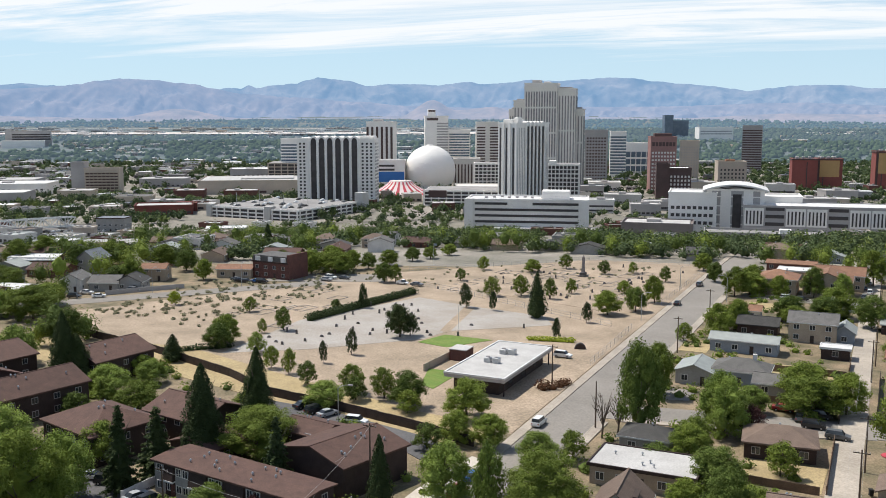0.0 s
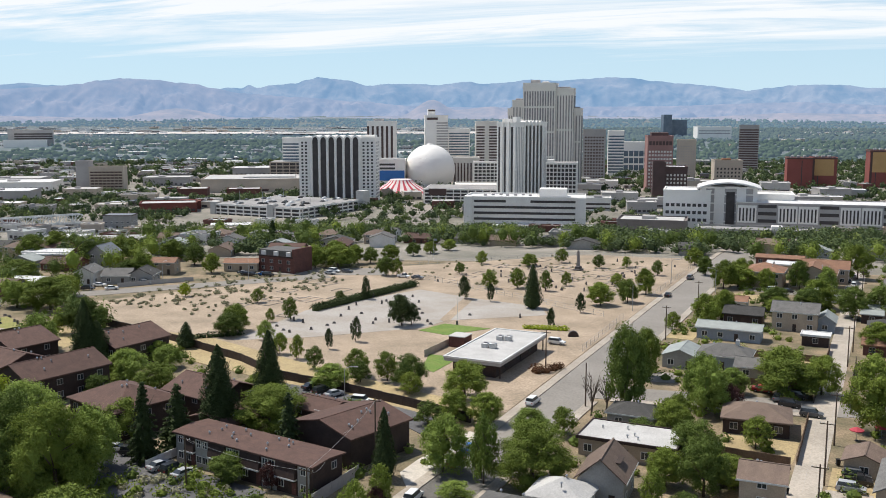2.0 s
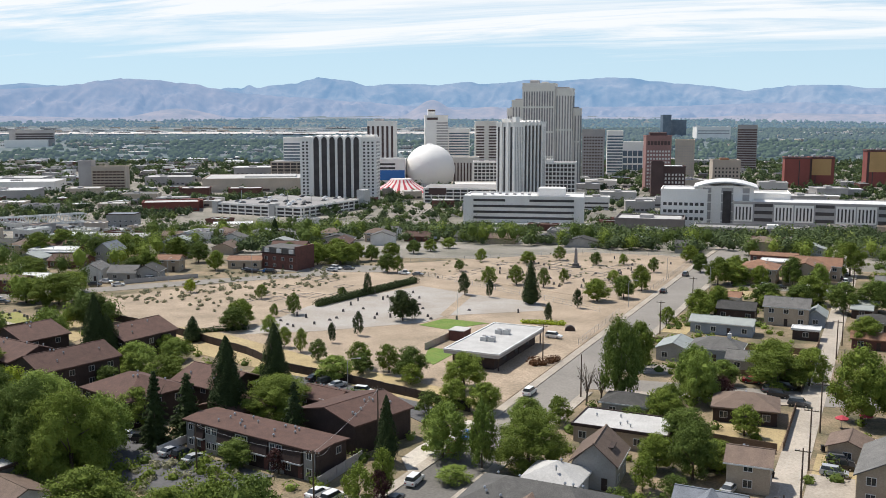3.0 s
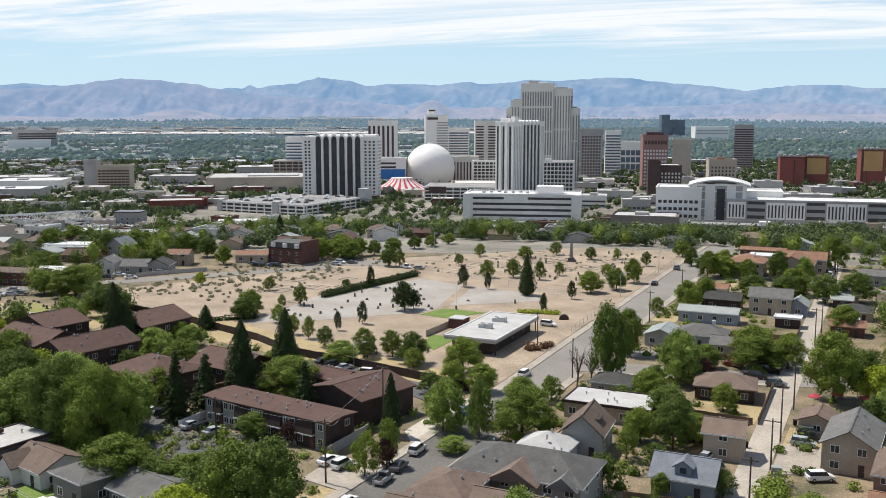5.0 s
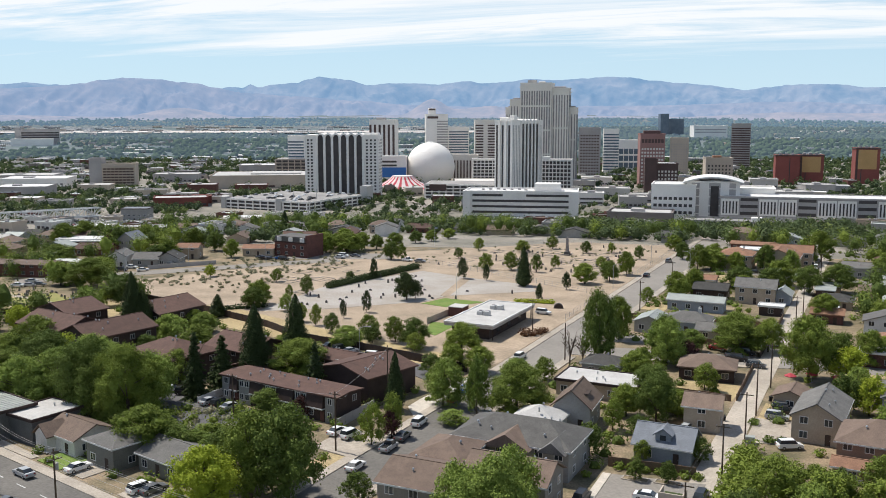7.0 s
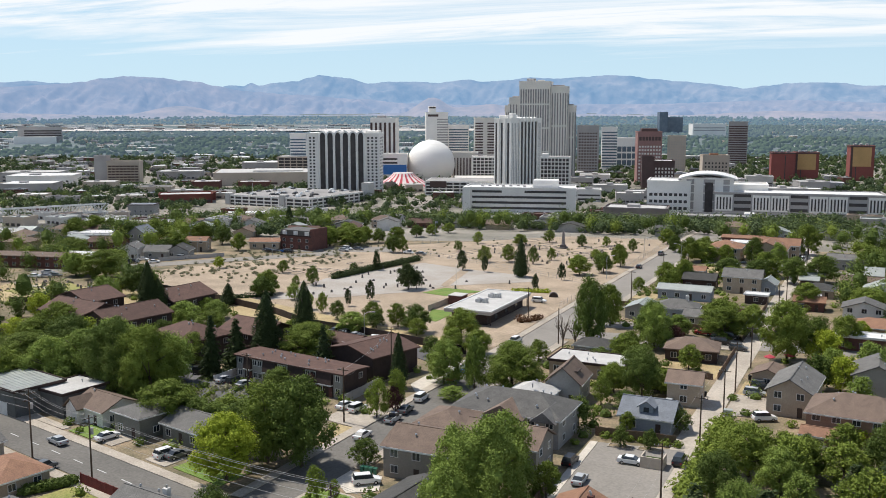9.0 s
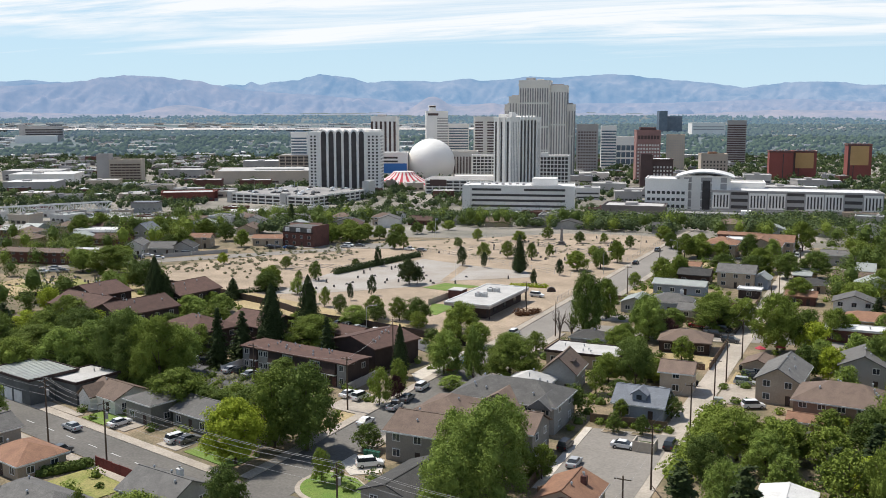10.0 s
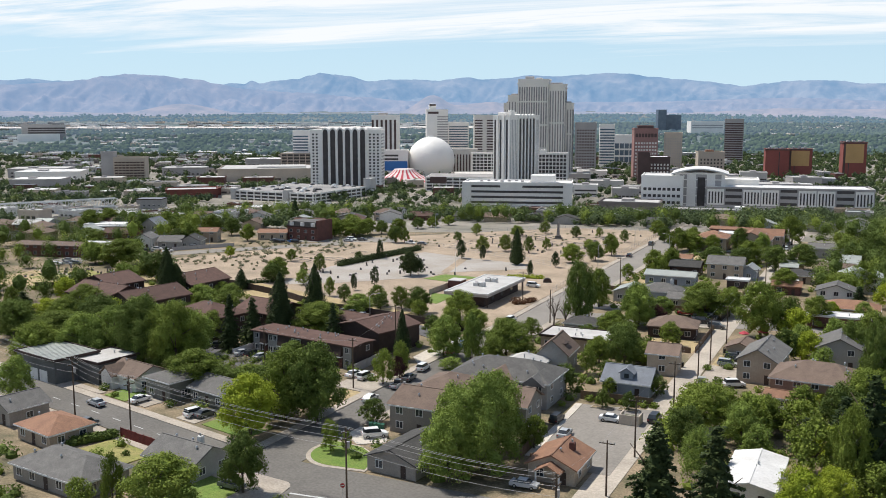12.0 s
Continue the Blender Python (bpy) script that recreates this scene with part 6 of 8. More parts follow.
def house(x, y, w, d, h, rise, ridge, wall, roof, turn, label, hip=False, panes=True, chimney=False, vents=2, door=True, name="house", flat=False, group="", category="house"):
    t = thing(name, label, category, x, y, 0.03, turn, group)
    FOOT.append((x, y, w / 2 + 1.0, d / 2 + 1.0))
    edge = "tower_grey" if wall in ("wall_dark", "wall_brick") else "trim"
    board = roof if wall in ("wall_dark", "wall_brick") else "trim"
    part("wall", wall_geo(w, d, h, 0 if flat else rise, ridge, hip), M[wall], t)
    if flat:
        g = Geo().box(-w / 2 - 0.4, w / 2 + 0.4, -d / 2 - 0.4, d / 2 + 0.4, h, h + 0.3)
        part("roof", g, M[roof], t)
        rim = Geo()
        for a in ((-w / 2 - 0.45, w / 2 + 0.45, -d / 2 - 0.45, -d / 2 - 0.2), (-w / 2 - 0.45, w / 2 + 0.45, d / 2 + 0.2, d / 2 + 0.45), (-w / 2 - 0.45, -w / 2 - 0.2, -d / 2 - 0.2, d / 2 + 0.2), (w / 2 + 0.2, w / 2 + 0.45, -d / 2 - 0.2, d / 2 + 0.2)):
            rim.box(*a, h - 0.05, h + 0.5)
        part("roof_edge", rim, M["trim"] if roof == "roof_white" else M["wall_dark"], t)
        slope = lambda px, py: h + 0.3
    else:
        r = part("roof", roof_geo(w, d, h, rise, ridge, hip), M[roof], t)
        slope = lambda px, py: h + 0.12 + rise * (1 - abs(py) / (d / 2 + 0.5) if ridge == "x" else 1 - abs(px) / (w / 2 + 0.5))
        if not hip and rise > 0.5:
            if ridge == "x":
                part("ridge_cap", Geo().box(-w / 2 - 0.5, w / 2 + 0.5, -0.14, 0.14, h + rise + 0.16, h + rise + 0.27), M[roof], t)
            else:
                part("ridge_cap", Geo().box(-0.14, 0.14, -d / 2 - 0.5, d / 2 + 0.5, h + rise + 0.16, h + rise + 0.27), M[roof], t)
        part("fascia", Geo().box(-w / 2 - 0.53, w / 2 + 0.53, -d / 2 - 0.56, -d / 2 - 0.50, h - 0.18, h + 0.08), M[board], t) if ridge == "x" or hip else None
        part("fascia", Geo().box(w / 2 + 0.50, w / 2 + 0.56, -d / 2 - 0.5, d / 2 + 0.5, h - 0.18, h + 0.08), M[board], t) if ridge == "y" or hip else None
    for floor in range((2 if h > 4.5 else 1) if panes else 0):
        z = 0.95 + 2.7 * floor
        n = max(1, int(w / 3.4))
        for i in range(n):
            px = -w / 2 + w * (i + 0.5) / n
            if door and floor == 0 and i == n // 2 and n > 1:
                dd = part("door", Geo().box(px - 0.48, px + 0.48, -d / 2 - 0.06, -d / 2 + 0.04, 0.05, 2.1), M["fence_dark"], t)
                part("door_knob", Geo().box(px + 0.32, px + 0.4, -d / 2 - 0.12, -d / 2 - 0.05, 1.0, 1.08), M["steel"], dd)
            else:
                window(t, px, -d / 2, z, 1.3, 1.2, "front", edge)
        m = max(1, int(d / 4.2))
        for i in range(m):
            py = -d / 2 + d * (i + 0.5) / m
            window(t, w / 2, py, z, 1.2, 1.1, "right", edge)
    for i in range(vents):
        px, py = random.uniform(-0.36, 0.36) * w, random.uniform(-0.36, 0.36) * d
        if ridge == "y":
            px = abs(px)
        z = slope(px, py)
        part("roof_vent", Geo().tube((px, py, z - 0.3), (px, py, z + 0.45), 0.11, 0.11, 8).tube((px, py, z + 0.4), (px, py, z + 0.6), 0.24, 0.12, 8), M["steel"], t)
    if chimney:
        cx, cy = (w * 0.22, d * 0.08)
        z = slope(cx, cy)
        c = part("chimney", Geo().chamfer(cx - 0.45, cx + 0.45, cy - 0.4, cy + 0.4, z - 0.8, z + 1.3, 0.08), M["wall_brick"] if roof != "roof_grey" else M["wall_white"], t)
        part("flue", Geo().tube((cx, cy, z + 1.2), (cx, cy, z + 1.75), 0.17, 0.14, 8), M["steel"], c)
    return t


APT = "two-storey dark brown apartment block with a brown shingle roof"
a1 = house(-88.5, 114.4, 31, 7.4, 5.4, 0.25, "x", "wall_dark", "roof_brown", -8, "long dark brown apartment block with grey bays and a brown roof", vents=14, name="apartment_block", category="apartments", door=False, panes=False)
part("lower_front", Geo().box(-15.4, 15.4, -3.78, -3.66, 0, 2.5), M["wall_dark"], a1, "dark brown lower storey")
for cx in (-14.2, -9.0, -1.6, 6.4, 13.8):
    wide = 1.2 if abs(cx) > 13 else 1.6
    part("window_bay", Geo().box(cx - wide, cx + wide, -3.86, -3.66, 0, 5.3), M["wall_grey"], a1, "pale grey bay between the panels")
    for q in (-0.75, 0.75) if wide > 1.5 else (0.0,):
        window(a1, cx + q, -3.86, 3.75, 1.0, 1.15, "front")
        window(a1, cx + q, -3.86, 1.0, 1.0, 1.1, "front")
for cx, wide in ((-11.8, 1.1), (-5.3, 1.9), (2.4, 2.2), (10.2, 2.1)):
    panel = part("front_panel", Geo().prism([(-4.45, 2.75), (-3.66, 2.75), (-3.66, 5.35), (-4.0, 5.35)], "x", cx - wide, cx + wide), M["wall_dark"], a1, "dark brown shingled upper panel")
    part("ledge", Geo().box(cx - wide - 0.05, cx + wide + 0.05, -4.52, -3.66, 2.5, 2.75), M["trim"], panel)
    dd = part("door", Geo().box(cx + wide - 1.0, cx + wide - 0.1, -3.88, -3.74, 0.05, 2.05), M["wall_brick"], a1)
    part("door_knob", Geo().box(cx + wide - 0.3, cx + wide - 0.22, -3.94, -3.87, 1.0, 1.08), M["steel"], dd)
    window(a1, cx - wide + 0.9, -3.78, 1.0, 1.0, 1.1, "front")
window(a1, 15.5, 1.6, 3.6, 1.1, 1.1, "right", "tower_grey")
a2 = house(-79.7, 130.8, 15, 14.4, 5.6, 1.8, "y", "wall_dark", "roof_brown", -16, APT, vents=7, name="apartment_block", category="apartments", panes=False, door=False)
house(-91.2, 139.2, 9.5, 8, 4.6, 1.2, "x", "wall_dark", "roof_brown", -10, APT, vents=3, name="apartment_block", category="apartments")
house(-163, 162, 14, 16, 5.6, 2.6, "y", "wall_dark", "roof_brown", -8, APT, vents=4, name="apartment_block", category="apartments")
house(-156.5, 134, 13, 19, 5.6, 2.6, "y", "wall_dark", "roof_brown", -12, APT, vents=5, name="apartment_block", category="apartments")
house(-173, 134.5, 19, 13, 5.6, 2.6, "x", "wall_dark", "roof_brown", -8, APT, vents=6, name="apartment_block", category="apartments")
house(-127, 124.2, 16, 13.5, 5.6, 2.8, "x", "wall_dark", "roof_brown", -14, APT, vents=4, name="apartment_block", category="apartments", hip=True)
house(-117, 138.5, 15, 12.5, 4.8, 2.4, "x", "wall_dark", "roof_brown", -10, APT, vents=3, name="apartment_block", category="apartments")
house(-107, 129, 10, 8, 3.0, 1.6, "y", "wall_dark", "roof_brown", -10, "low brown-roofed laundry building", vents=1)
house(-186, 150, 16, 12, 5.4, 2.4, "y", "wall_dark", "roof_brown", -10, APT, vents=3, name="apartment_block", category="apartments")

house(-9.6, 137.4, 6.6, 6.4, 4.7, 1.8, "x", "wall_tan", "roof_tan", 2, "small two-storey tan house with a gable roof")
blue = house(-12.6, 118.5, 9.6, 8.2, 3.0, 2.6, "x", "wall_blue", "roof_slate", 0, "pale blue cottage with a dormer in its grey roof")
dorm = part("dormer", Geo().prism([(-1.3, 3.6), (1.3, 3.6), (1.3, 4.9), (0, 5.8), (-1.3, 4.9)], "y", -3.4, 0), M["wall_blue"], blue)
part("dormer_roof", Geo().prism([(-1.7, 4.7), (0, 5.85), (1.7, 4.7), (1.7, 4.9), (0, 6.08), (-1.7, 4.9)], "y", -3.7, 0.2), M["roof_slate"], dorm)
part("dormer_pane", Geo().box(-0.5, 0.5, -3.46, -3.38, 3.9, 4.8), M["glass"], dorm)
house(11, 143.5, 8.4, 15, 4.9, 2.6, "y", "wall_tan", "roof_grey", -4, "two-storey beige house with a grey gable roof", vents=4)
house(23.4, 130, 17, 12, 4.9, 2.8, "x", "wall_brown", "roof_tan", -4, "large two-storey brown house with a hipped roof", hip=True, vents=8)
house(17.4, 120.6, 6, 4.5, 2.6, 0.9, "x", "wall_brown", "roof_orange", -4, "low tiled porch of the brown house", vents=0)
house(26, 161, 9.6, 12, 4.8, 2.4, "y", "wall_grey", "roof_grey", 0, "grey two-storey house with a gable roof")
house(4.6, 158, 6.4, 7, 2.8, 1.4, "y", "wall_tan", "roof_tan", -4, "small garage with a pinkish tan roof", vents=0)
bung = house(-11.6, 69.2, 7.8, 9.4, 2.7, 1.9, "y", "wall_tan", "roof_orange", 0, "tan bungalow with an orange shingle roof", vents=2, chimney=True)
part("porch_roof", Geo().prism([(-2.2, 2.3), (0, 3.5), (2.2, 2.3), (2.2, 2.5), (0, 3.72), (-2.2, 2.5)], "y", -7.0, -4.4), M["roof_orange"], bung)
for c in (-1.9, 1.9):
    part("porch_post", Geo().box(c - 0.12, c + 0.12, -6.8, -6.56, 0, 2.4), M["trim"], bung)
hiph = house(-34.6, 105.2, 20.5, 12, 5.3, 2.8, "x", "wall_grey", "roof_grey", 0, "large apartment house with a grey hipped roof", hip=True, vents=9, name="apartment_house", category="apartments")
part("cross_gable", Geo().prism([(-4.2, 5.0), (4.2, 5.0), (0, 7.4)], "y", -8.2, 0), M["roof_tan"], hiph, "brown cross gable")
part("cross_gable", Geo().prism([(5.2, 5.0), (10.2, 5.0), (7.7, 6.9)], "y", -7.6, 0), M["roof_grey"], hiph)
house(-40.4, 81.2, 12, 11.5, 5.2, 2.0, "x", "wall_taupe", "roof_tan", 0, "taupe stucco apartment house with a brown shingle roof", vents=4, name="apartment_house", category="apartments")
house(-29.5, 88.0, 13, 8.5, 5.2, 2.4, "x", "wall_taupe", "roof_tan", 0, "taupe stucco apartment house with a brown shingle roof", vents=5, name="apartment_house", category="apartments")
house(-42.6, 93.0, 8.4, 10, 5.2, 1.7, "y", "wall_taupe", "roof_tan", 0, "taupe stucco apartment house with a brown shingle roof", vents=1, name="apartment_house", category="apartments", hip=True)
house(-35.2, 63.4, 9.4, 14, 2.5, 1.8, "y", "wall_taupe", "roof_dark", -6, "long low house with a charcoal shingle roof", vents=3)
house(-81, 33.0, 17, 9, 2.7, 2.2, "x", "wall_taupe", "roof_grey", -8, "low taupe house with a grey shingle roof", hip=True, vents=3)
house(-67.4, 44.8, 11, 8.4, 2.7, 2.2, "x", "wall_grey", "roof_grey", -8, "low grey house with a white chimney", chimney=True, vents=3)
house(-99.0, 46.6, 10.5, 8.4, 2.7, 1.8, "x", "wall_tan", "roof_orange", -12, "low tan house with a reddish brown roof", hip=True, vents=1)
house(-114.5, 52, 8, 8, 3.0, 1.8, "y", "wall_taupe", "roof_grey", -12, "small taupe house with a grey roof", vents=1)
w12 = house(-109.6, 79.0, 10, 8.4, 3.0, 1.9, "x", "wall_white", "roof_tan", -13, "white cottage with a brown roof and front gable", vents=1)
part("front_gable", Geo().prism([(-4.9, 0), (-1.1, 0), (-1.1, 3.0), (-3.0, 4.6), (-4.9, 3.0)], "y", -5.8, -3), M["wall_white"], w12)
part("gable_roof", Geo().prism([(-5.5, 2.75), (-3.0, 4.75), (-0.5, 2.75), (-0.5, 2.98), (-3.0, 5.0), (-5.5, 2.98)], "y", -6.2, -1.5), M["roof_tan"], w12)
shed = house(-131.5, 77.5, 15, 10.5, 5.2, 0, "x", "wall_slate", "roof_metal", -12, "slate-grey flat-roofed shop building with pale metal roof", flat=True, vents=0, door=False, panes=False)
for c in (-4.6, -0.8, 3.0):
    part("garage_door", Geo().box(c - 1.5, c + 1.5, -5.33, -5.21, 0.05, 2.6), M["trim"], shed)
for k in range(13):
    c = -6.6 + 1.1 * k
    part("roof_seam", Geo().box(c - 0.05, c + 0.05, -5.2, 5.2, 5.48, 5.56), M["roof_metal"], shed)
house(-120.5, 80.5, 9, 10, 4.6, 0, "x", "wall_slate", "roof_pale", -9, "slate-grey annexe with a patched white roof", flat=True, vents=1, panes=False)
house(-97.4, 75.6, 8, 7, 4.2, 1.2, "x", "wall_sage", "roof_grey", -13, "grey house with a pale green-grey roof", hip=True, vents=1)
house(-85.5, 77.5, 10.5, 9, 3.0, 1.8, "x", "wall_sage", "roof_grey", -13, "grey clapboard house under a big tree", vents=1)
steep = house(-32.5, 130, 7.2, 9.5, 4.2, 3.4, "y", "wall_grey", "roof_tan", 4, "steep-roofed grey house with a tan roof", vents=0)
part("skylight", Geo().box(1.4, 2.6, -2.0, 1.0, 6.2, 6.35).turned(pose(0, 0, 0)), M["fence_dark"], steep)
house(-37.2, 121.8, 8.6, 7.4, 3.0, 2.0, "y", "wall_white", "roof_pale", 0, "low house with a pale grey roof", vents=2, hip=True)
house(-33.5, 151, 17, 10, 3.2, 0, "x", "wall_tan", "roof_pale", 0, "long low house with a flat white roof", flat=True, vents=5)
house(-15.2, 174.5, 12, 9.5, 3.0, 2.0, "x", "wall_dark", "roof_tan", 6, "low brown house with a weathered brown roof", hip=True, vents=1)
house(-37, 166.5, 9, 7, 3.0, 1.4, "x", "wall_grey", "roof_dark", 0, "grey house with a dark hipped roof", hip=True, vents=1)
house(-16.4, 269.5, 12, 8, 5.4, 2.2, "x", "wall_tan", "roof_grey", 0, "two-storey tan house with a grey gable roof")
house(-8.6, 272, 5, 9, 3.0, 1.8, "y", "wall_blue", "roof_metal", 0, "small blue-grey outbuilding with a gable roof", vents=0)
house(-31.4, 249.5, 16.5, 6.5, 3.2, 1.2, "x", "wall_blue", "roof_metal", 0, "long pale blue house with a grey metal roof", vents=1)
house(-37.5, 217, 8, 10, 3.0, 1.6, "y", "wall_grey", "roof_metal", 0, "grey house with a low grey-green roof", vents=0)
house(-28, 219.5, 12, 9, 3.4, 2.0, "x", "wall_blue", "roof_grey", 0, "blue-grey house with a hipped roof", hip=True, chimney=True)
house(-19.5, 213, 9.5, 7, 2.8, 1.4, "x", "wall_grey", "roof_grey", 0, "grey garage with a shingle roof", vents=1)
house(-9.8, 251.5, 6.6, 4.6, 2.7, 0, "x", "wall_dark", "roof_white", 0, "shed with a pale flat roof", flat=True, vents=0)
house(-30.6, 271, 10.5, 7, 3.2, 1.8, "x", "wall_dark", "roof_dark", 0, "dark cottage with a charcoal roof", vents=0)
house(-37, 292, 9, 6, 2.8, 1.2, "x", "wall_white", "roof_orange", 0, "small house with a faded pink roof", vents=0)
house(-12.0, 317, 8, 7, 2.6, 2.0, "y", "wall_white", "roof_white", 10, "white tarpaulin shelter beside the alley", vents=0, hip=True, door=False)
house(-33, 341, 13, 13, 5.4, 2.4, "x", "wall_tan", "roof_orange", 0, "two-storey tan apartment house with an orange roof", hip=True, vents=3, name="apartment_house", category="apartments")
house(-17, 342.5, 15, 14, 5.4, 3.0, "y", "wall_tan", "roof_orange", 0, "two-storey tan apartment house with an orange roof", vents=3, name="apartment_house", category="apartments")
house(-14, 357, 16, 10, 5.4, 2.4, "x", "wall_tan", "roof_orange", 0, "two-storey tan apartment house with an orange roof", vents=2, name="apartment_house", category="apartments")
house(-28, 374, 16, 9, 3.0, 0, "x", "wall_tan", "roof_white", 0, "low building with a flat white roof", flat=True, vents=1)
house(-33, 392, 18, 8, 3.0, 0.8, "x", "wall_brick", "roof_orange", 0, "low brick building with a rust-red roof", vents=1)
house(27, 262, 13, 10, 5.2, 3.0, "y", "wall_white", "roof_metal", 0, "white house with a pale lilac gable roof", vents=0)
house(26, 218, 15, 9, 3.0, 1.8, "x", "wall_tan", "roof_orange", 0, "tan bungalow with an orange-brown roof", hip=True, vents=1)
house(24, 201, 16, 6, 3.4, 0, "x", "wall_brick", "roof_white", 0, "low brick shop with a white roof edge", flat=True, vents=1)
house(14, 336, 16, 9, 4.0, 1.4, "x", "wall_grey", "roof_grey", 0, "long grey house with a low roof", vents=1)
house(4.0, 296, 6.4, 5.4, 2.8, 0.8, "x", "wall_tan", "roof_metal", 0, "shed with a pale metal roof", vents=0)
house(3.0, 288, 5.6, 6, 2.8, 0.8, "x", "wall_dark", "roof_metal", 0, "shed with a pale grey-green metal roof", vents=0)
house(6.0, 248, 8.5, 6.5, 2.8, 1.2, "x", "wall_brick", "roof_orange", 0, "low shed with a rust-brown roof", vents=0)
house(5.0, 257.5, 6.4, 3.6, 2.5, 0.4, "x", "wall_white", "wall_white", 0, "small carport under a white tarpaulin", vents=0, door=False, panes=False)
house(7.2, 271.5, 9.5, 7.5, 2.8, 1.5, "x", "wall_tan", "roof_dark", 0, "low house with a charcoal roof", hip=True, vents=0)
ribbed = house(17.8, 75.5, 7.4, 15, 3.0, 0.8, "y", "wall_white", "roof_white", 0, "low building with a white ribbed metal roof", vents=1)
for k in range(14):
    y = -7.0 + 1.08 * k
    for q in (-1, 1):
        rib = part("roof_rib", Geo().box(0.1, 4.2, y - 0.04, y + 0.04, 0.22, 0.30), M["roof_white"], ribbed)
        rib.matrix_local = pose(0, 0, 3.72, 0, math.degrees(math.atan2(0.9, 4.2)), 0) if q > 0 else pose(0, 0, 3.72, 0, 0, 180) @ pose(0, 0, 0, 0, math.degrees(math.atan2(0.9, 4.2)), 0)
house(27, 71, 9, 8, 3.0, 1.6, "x", "wall_grey", "roof_grey", 0, "grey-roofed house among trees", vents=1)
house(-272, 208, 32, 9, 4.6, 1.0, "x", "wall_brick", "roof_tan", 14, "long low brick block with a tan roof", vents=4)
house(-268, 222, 20, 9, 3.4, 0.9, "x", "wall_tan", "roof_white", 14, "low building with a pale roof", vents=2)
house(-254.5, 240.5, 7, 10, 4.4, 2.0, "y", "wall_white", "roof_grey", 24, "white gabled house beside the far street", vents=0)
house(-245.5, 246.5, 10, 9, 3.0, 2.0, "x", "wall_grey", "roof_grey", 24, "low grey house with a grey gable roof", vents=1)
house(-238.5, 251.0, 9, 9, 3.0, 2.4, "y", "wall_grey", "roof_dark", 24, "low grey house with a charcoal gable roof", vents=1)
house(-244, 269, 9, 8, 4.6, 1.4, "x", "wall_tan", "roof_orange", 24, "tan house with a faded orange roof", vents=0)
house(-222, 288, 13, 8, 3.2, 1.2, "x", "wall_tan", "roof_orange", 24, "low tan building with a rust-brown roof", vents=1)
house(-291, 276, 9, 9, 5.0, 4.0, "y", "wall_brick", "roof_dark", 24, "steep dark gabled house with white verges", vents=0)
house(-303, 268, 20, 8, 4.0, 0, "x", "wall_brick", "roof_white", 24, "long low brick building with a white roof", flat=True, vents=2)

brick = house(-206.5, 294, 16.5, 11, 6.0, 0, "x", "wall_brick", "roof_grey", -4, "three-storey red brick building with a grey mansard", flat=True, vents=0, name="brick_building", category="building")
part("mansard", Geo().prism([(-8.4, 6.3), (8.4, 6.3), (7.8, 8.6), (-7.8, 8.6)], "y", -5.5, 5.5), M["roof_grey"], brick)
for c in (-5.5, 0.5, 6.5):
    part("dormer", Geo().box(c - 1.0, c + 1.0, -6.1, -5.0, 6.6, 8.2), M["trim"], brick)
part("end_wall", Geo().box(8.1, 8.9, -5.7, 5.7, 0, 9.4), M["wall_brick"], brick)


# ---- the flat-roofed hall ----
def build_hall():
    t = thing("hall", "low flat-roofed hall with deep grey eaves and a white roof", "building", -79.2, 200, 0.1, 0)
    FOOT.append((-79, 200, 8, 17))
    part("wall", Geo().box(-5.6, 5.2, -14.2, 14.4, 0, 3.3), M["wall_dark"], t, "dark brown wall in the shade of the eaves")
    part("fascia", Geo().box(-7.1, 7.1, -16.1, 16.1, 3.25, 4.15), M["tower_grey"], t)
    part("roof", Geo().box(-6.8, 6.8, -15.8, 15.8, 4.1, 4.2), M["roof_pale"], t)
    rim = Geo()
    for a in ((-7.2, 7.2, -16.2, -15.8), (-7.2, 7.2, 15.8, 16.2), (-7.2, -6.8, -15.8, 15.8), (6.8, 7.2, -15.8, 15.8)):
        rim.box(*a, 4.0, 4.4)
    part("roof_edge", rim, M["trim"], t)
    for k, (x, y) in enumerate([(-1.6, -4.0), (0.4, -4.0), (-1.2, 4.6), (0.9, 4.9)]):
        u = part("roof_unit", Geo().chamfer(x - 0.8, x + 0.8, y - 0.7, y + 0.7, 4.2, 5.35 + 0.15 * (k % 2), 0.08), M["steel"], t)
        part("fan_guard", Geo().tube((x, y, 5.3), (x, y, 5.62), 0.5, 0.45, 12), M["tower_grey"], u)
    for i in range(3):
        part("window", Geo().box(5.15, 5.26, -8.5 + 8 * i, -6.5 + 8 * i, 0.9, 2.5), M["glass"], t)
    part("door", Geo().box(5.15, 5.28, 2.0, 3.1, 0.05, 2.2), M["fence_dark"], t)
    for y in (-14.8, 14.8):
        part("post", Geo().box(6.4, 6.65, y - 0.12, y + 0.12, 0, 3.3), M["wall_dark"], t)
    s = thing("brick_shed", "small flat-roofed brick shed", "shed", -94.2, 211, 0.1, 0)
    part("wall", Geo().box(-2.2, 2.2, -2.4, 2.4, 0, 2.7), M["wall_brick"], s)
    part("roof", Geo().box(-2.35, 2.35, -2.55, 2.55, 2.7, 2.9), M["deck"], s)
    FOOT.append((-94, 211, 3, 3))


build_hall()


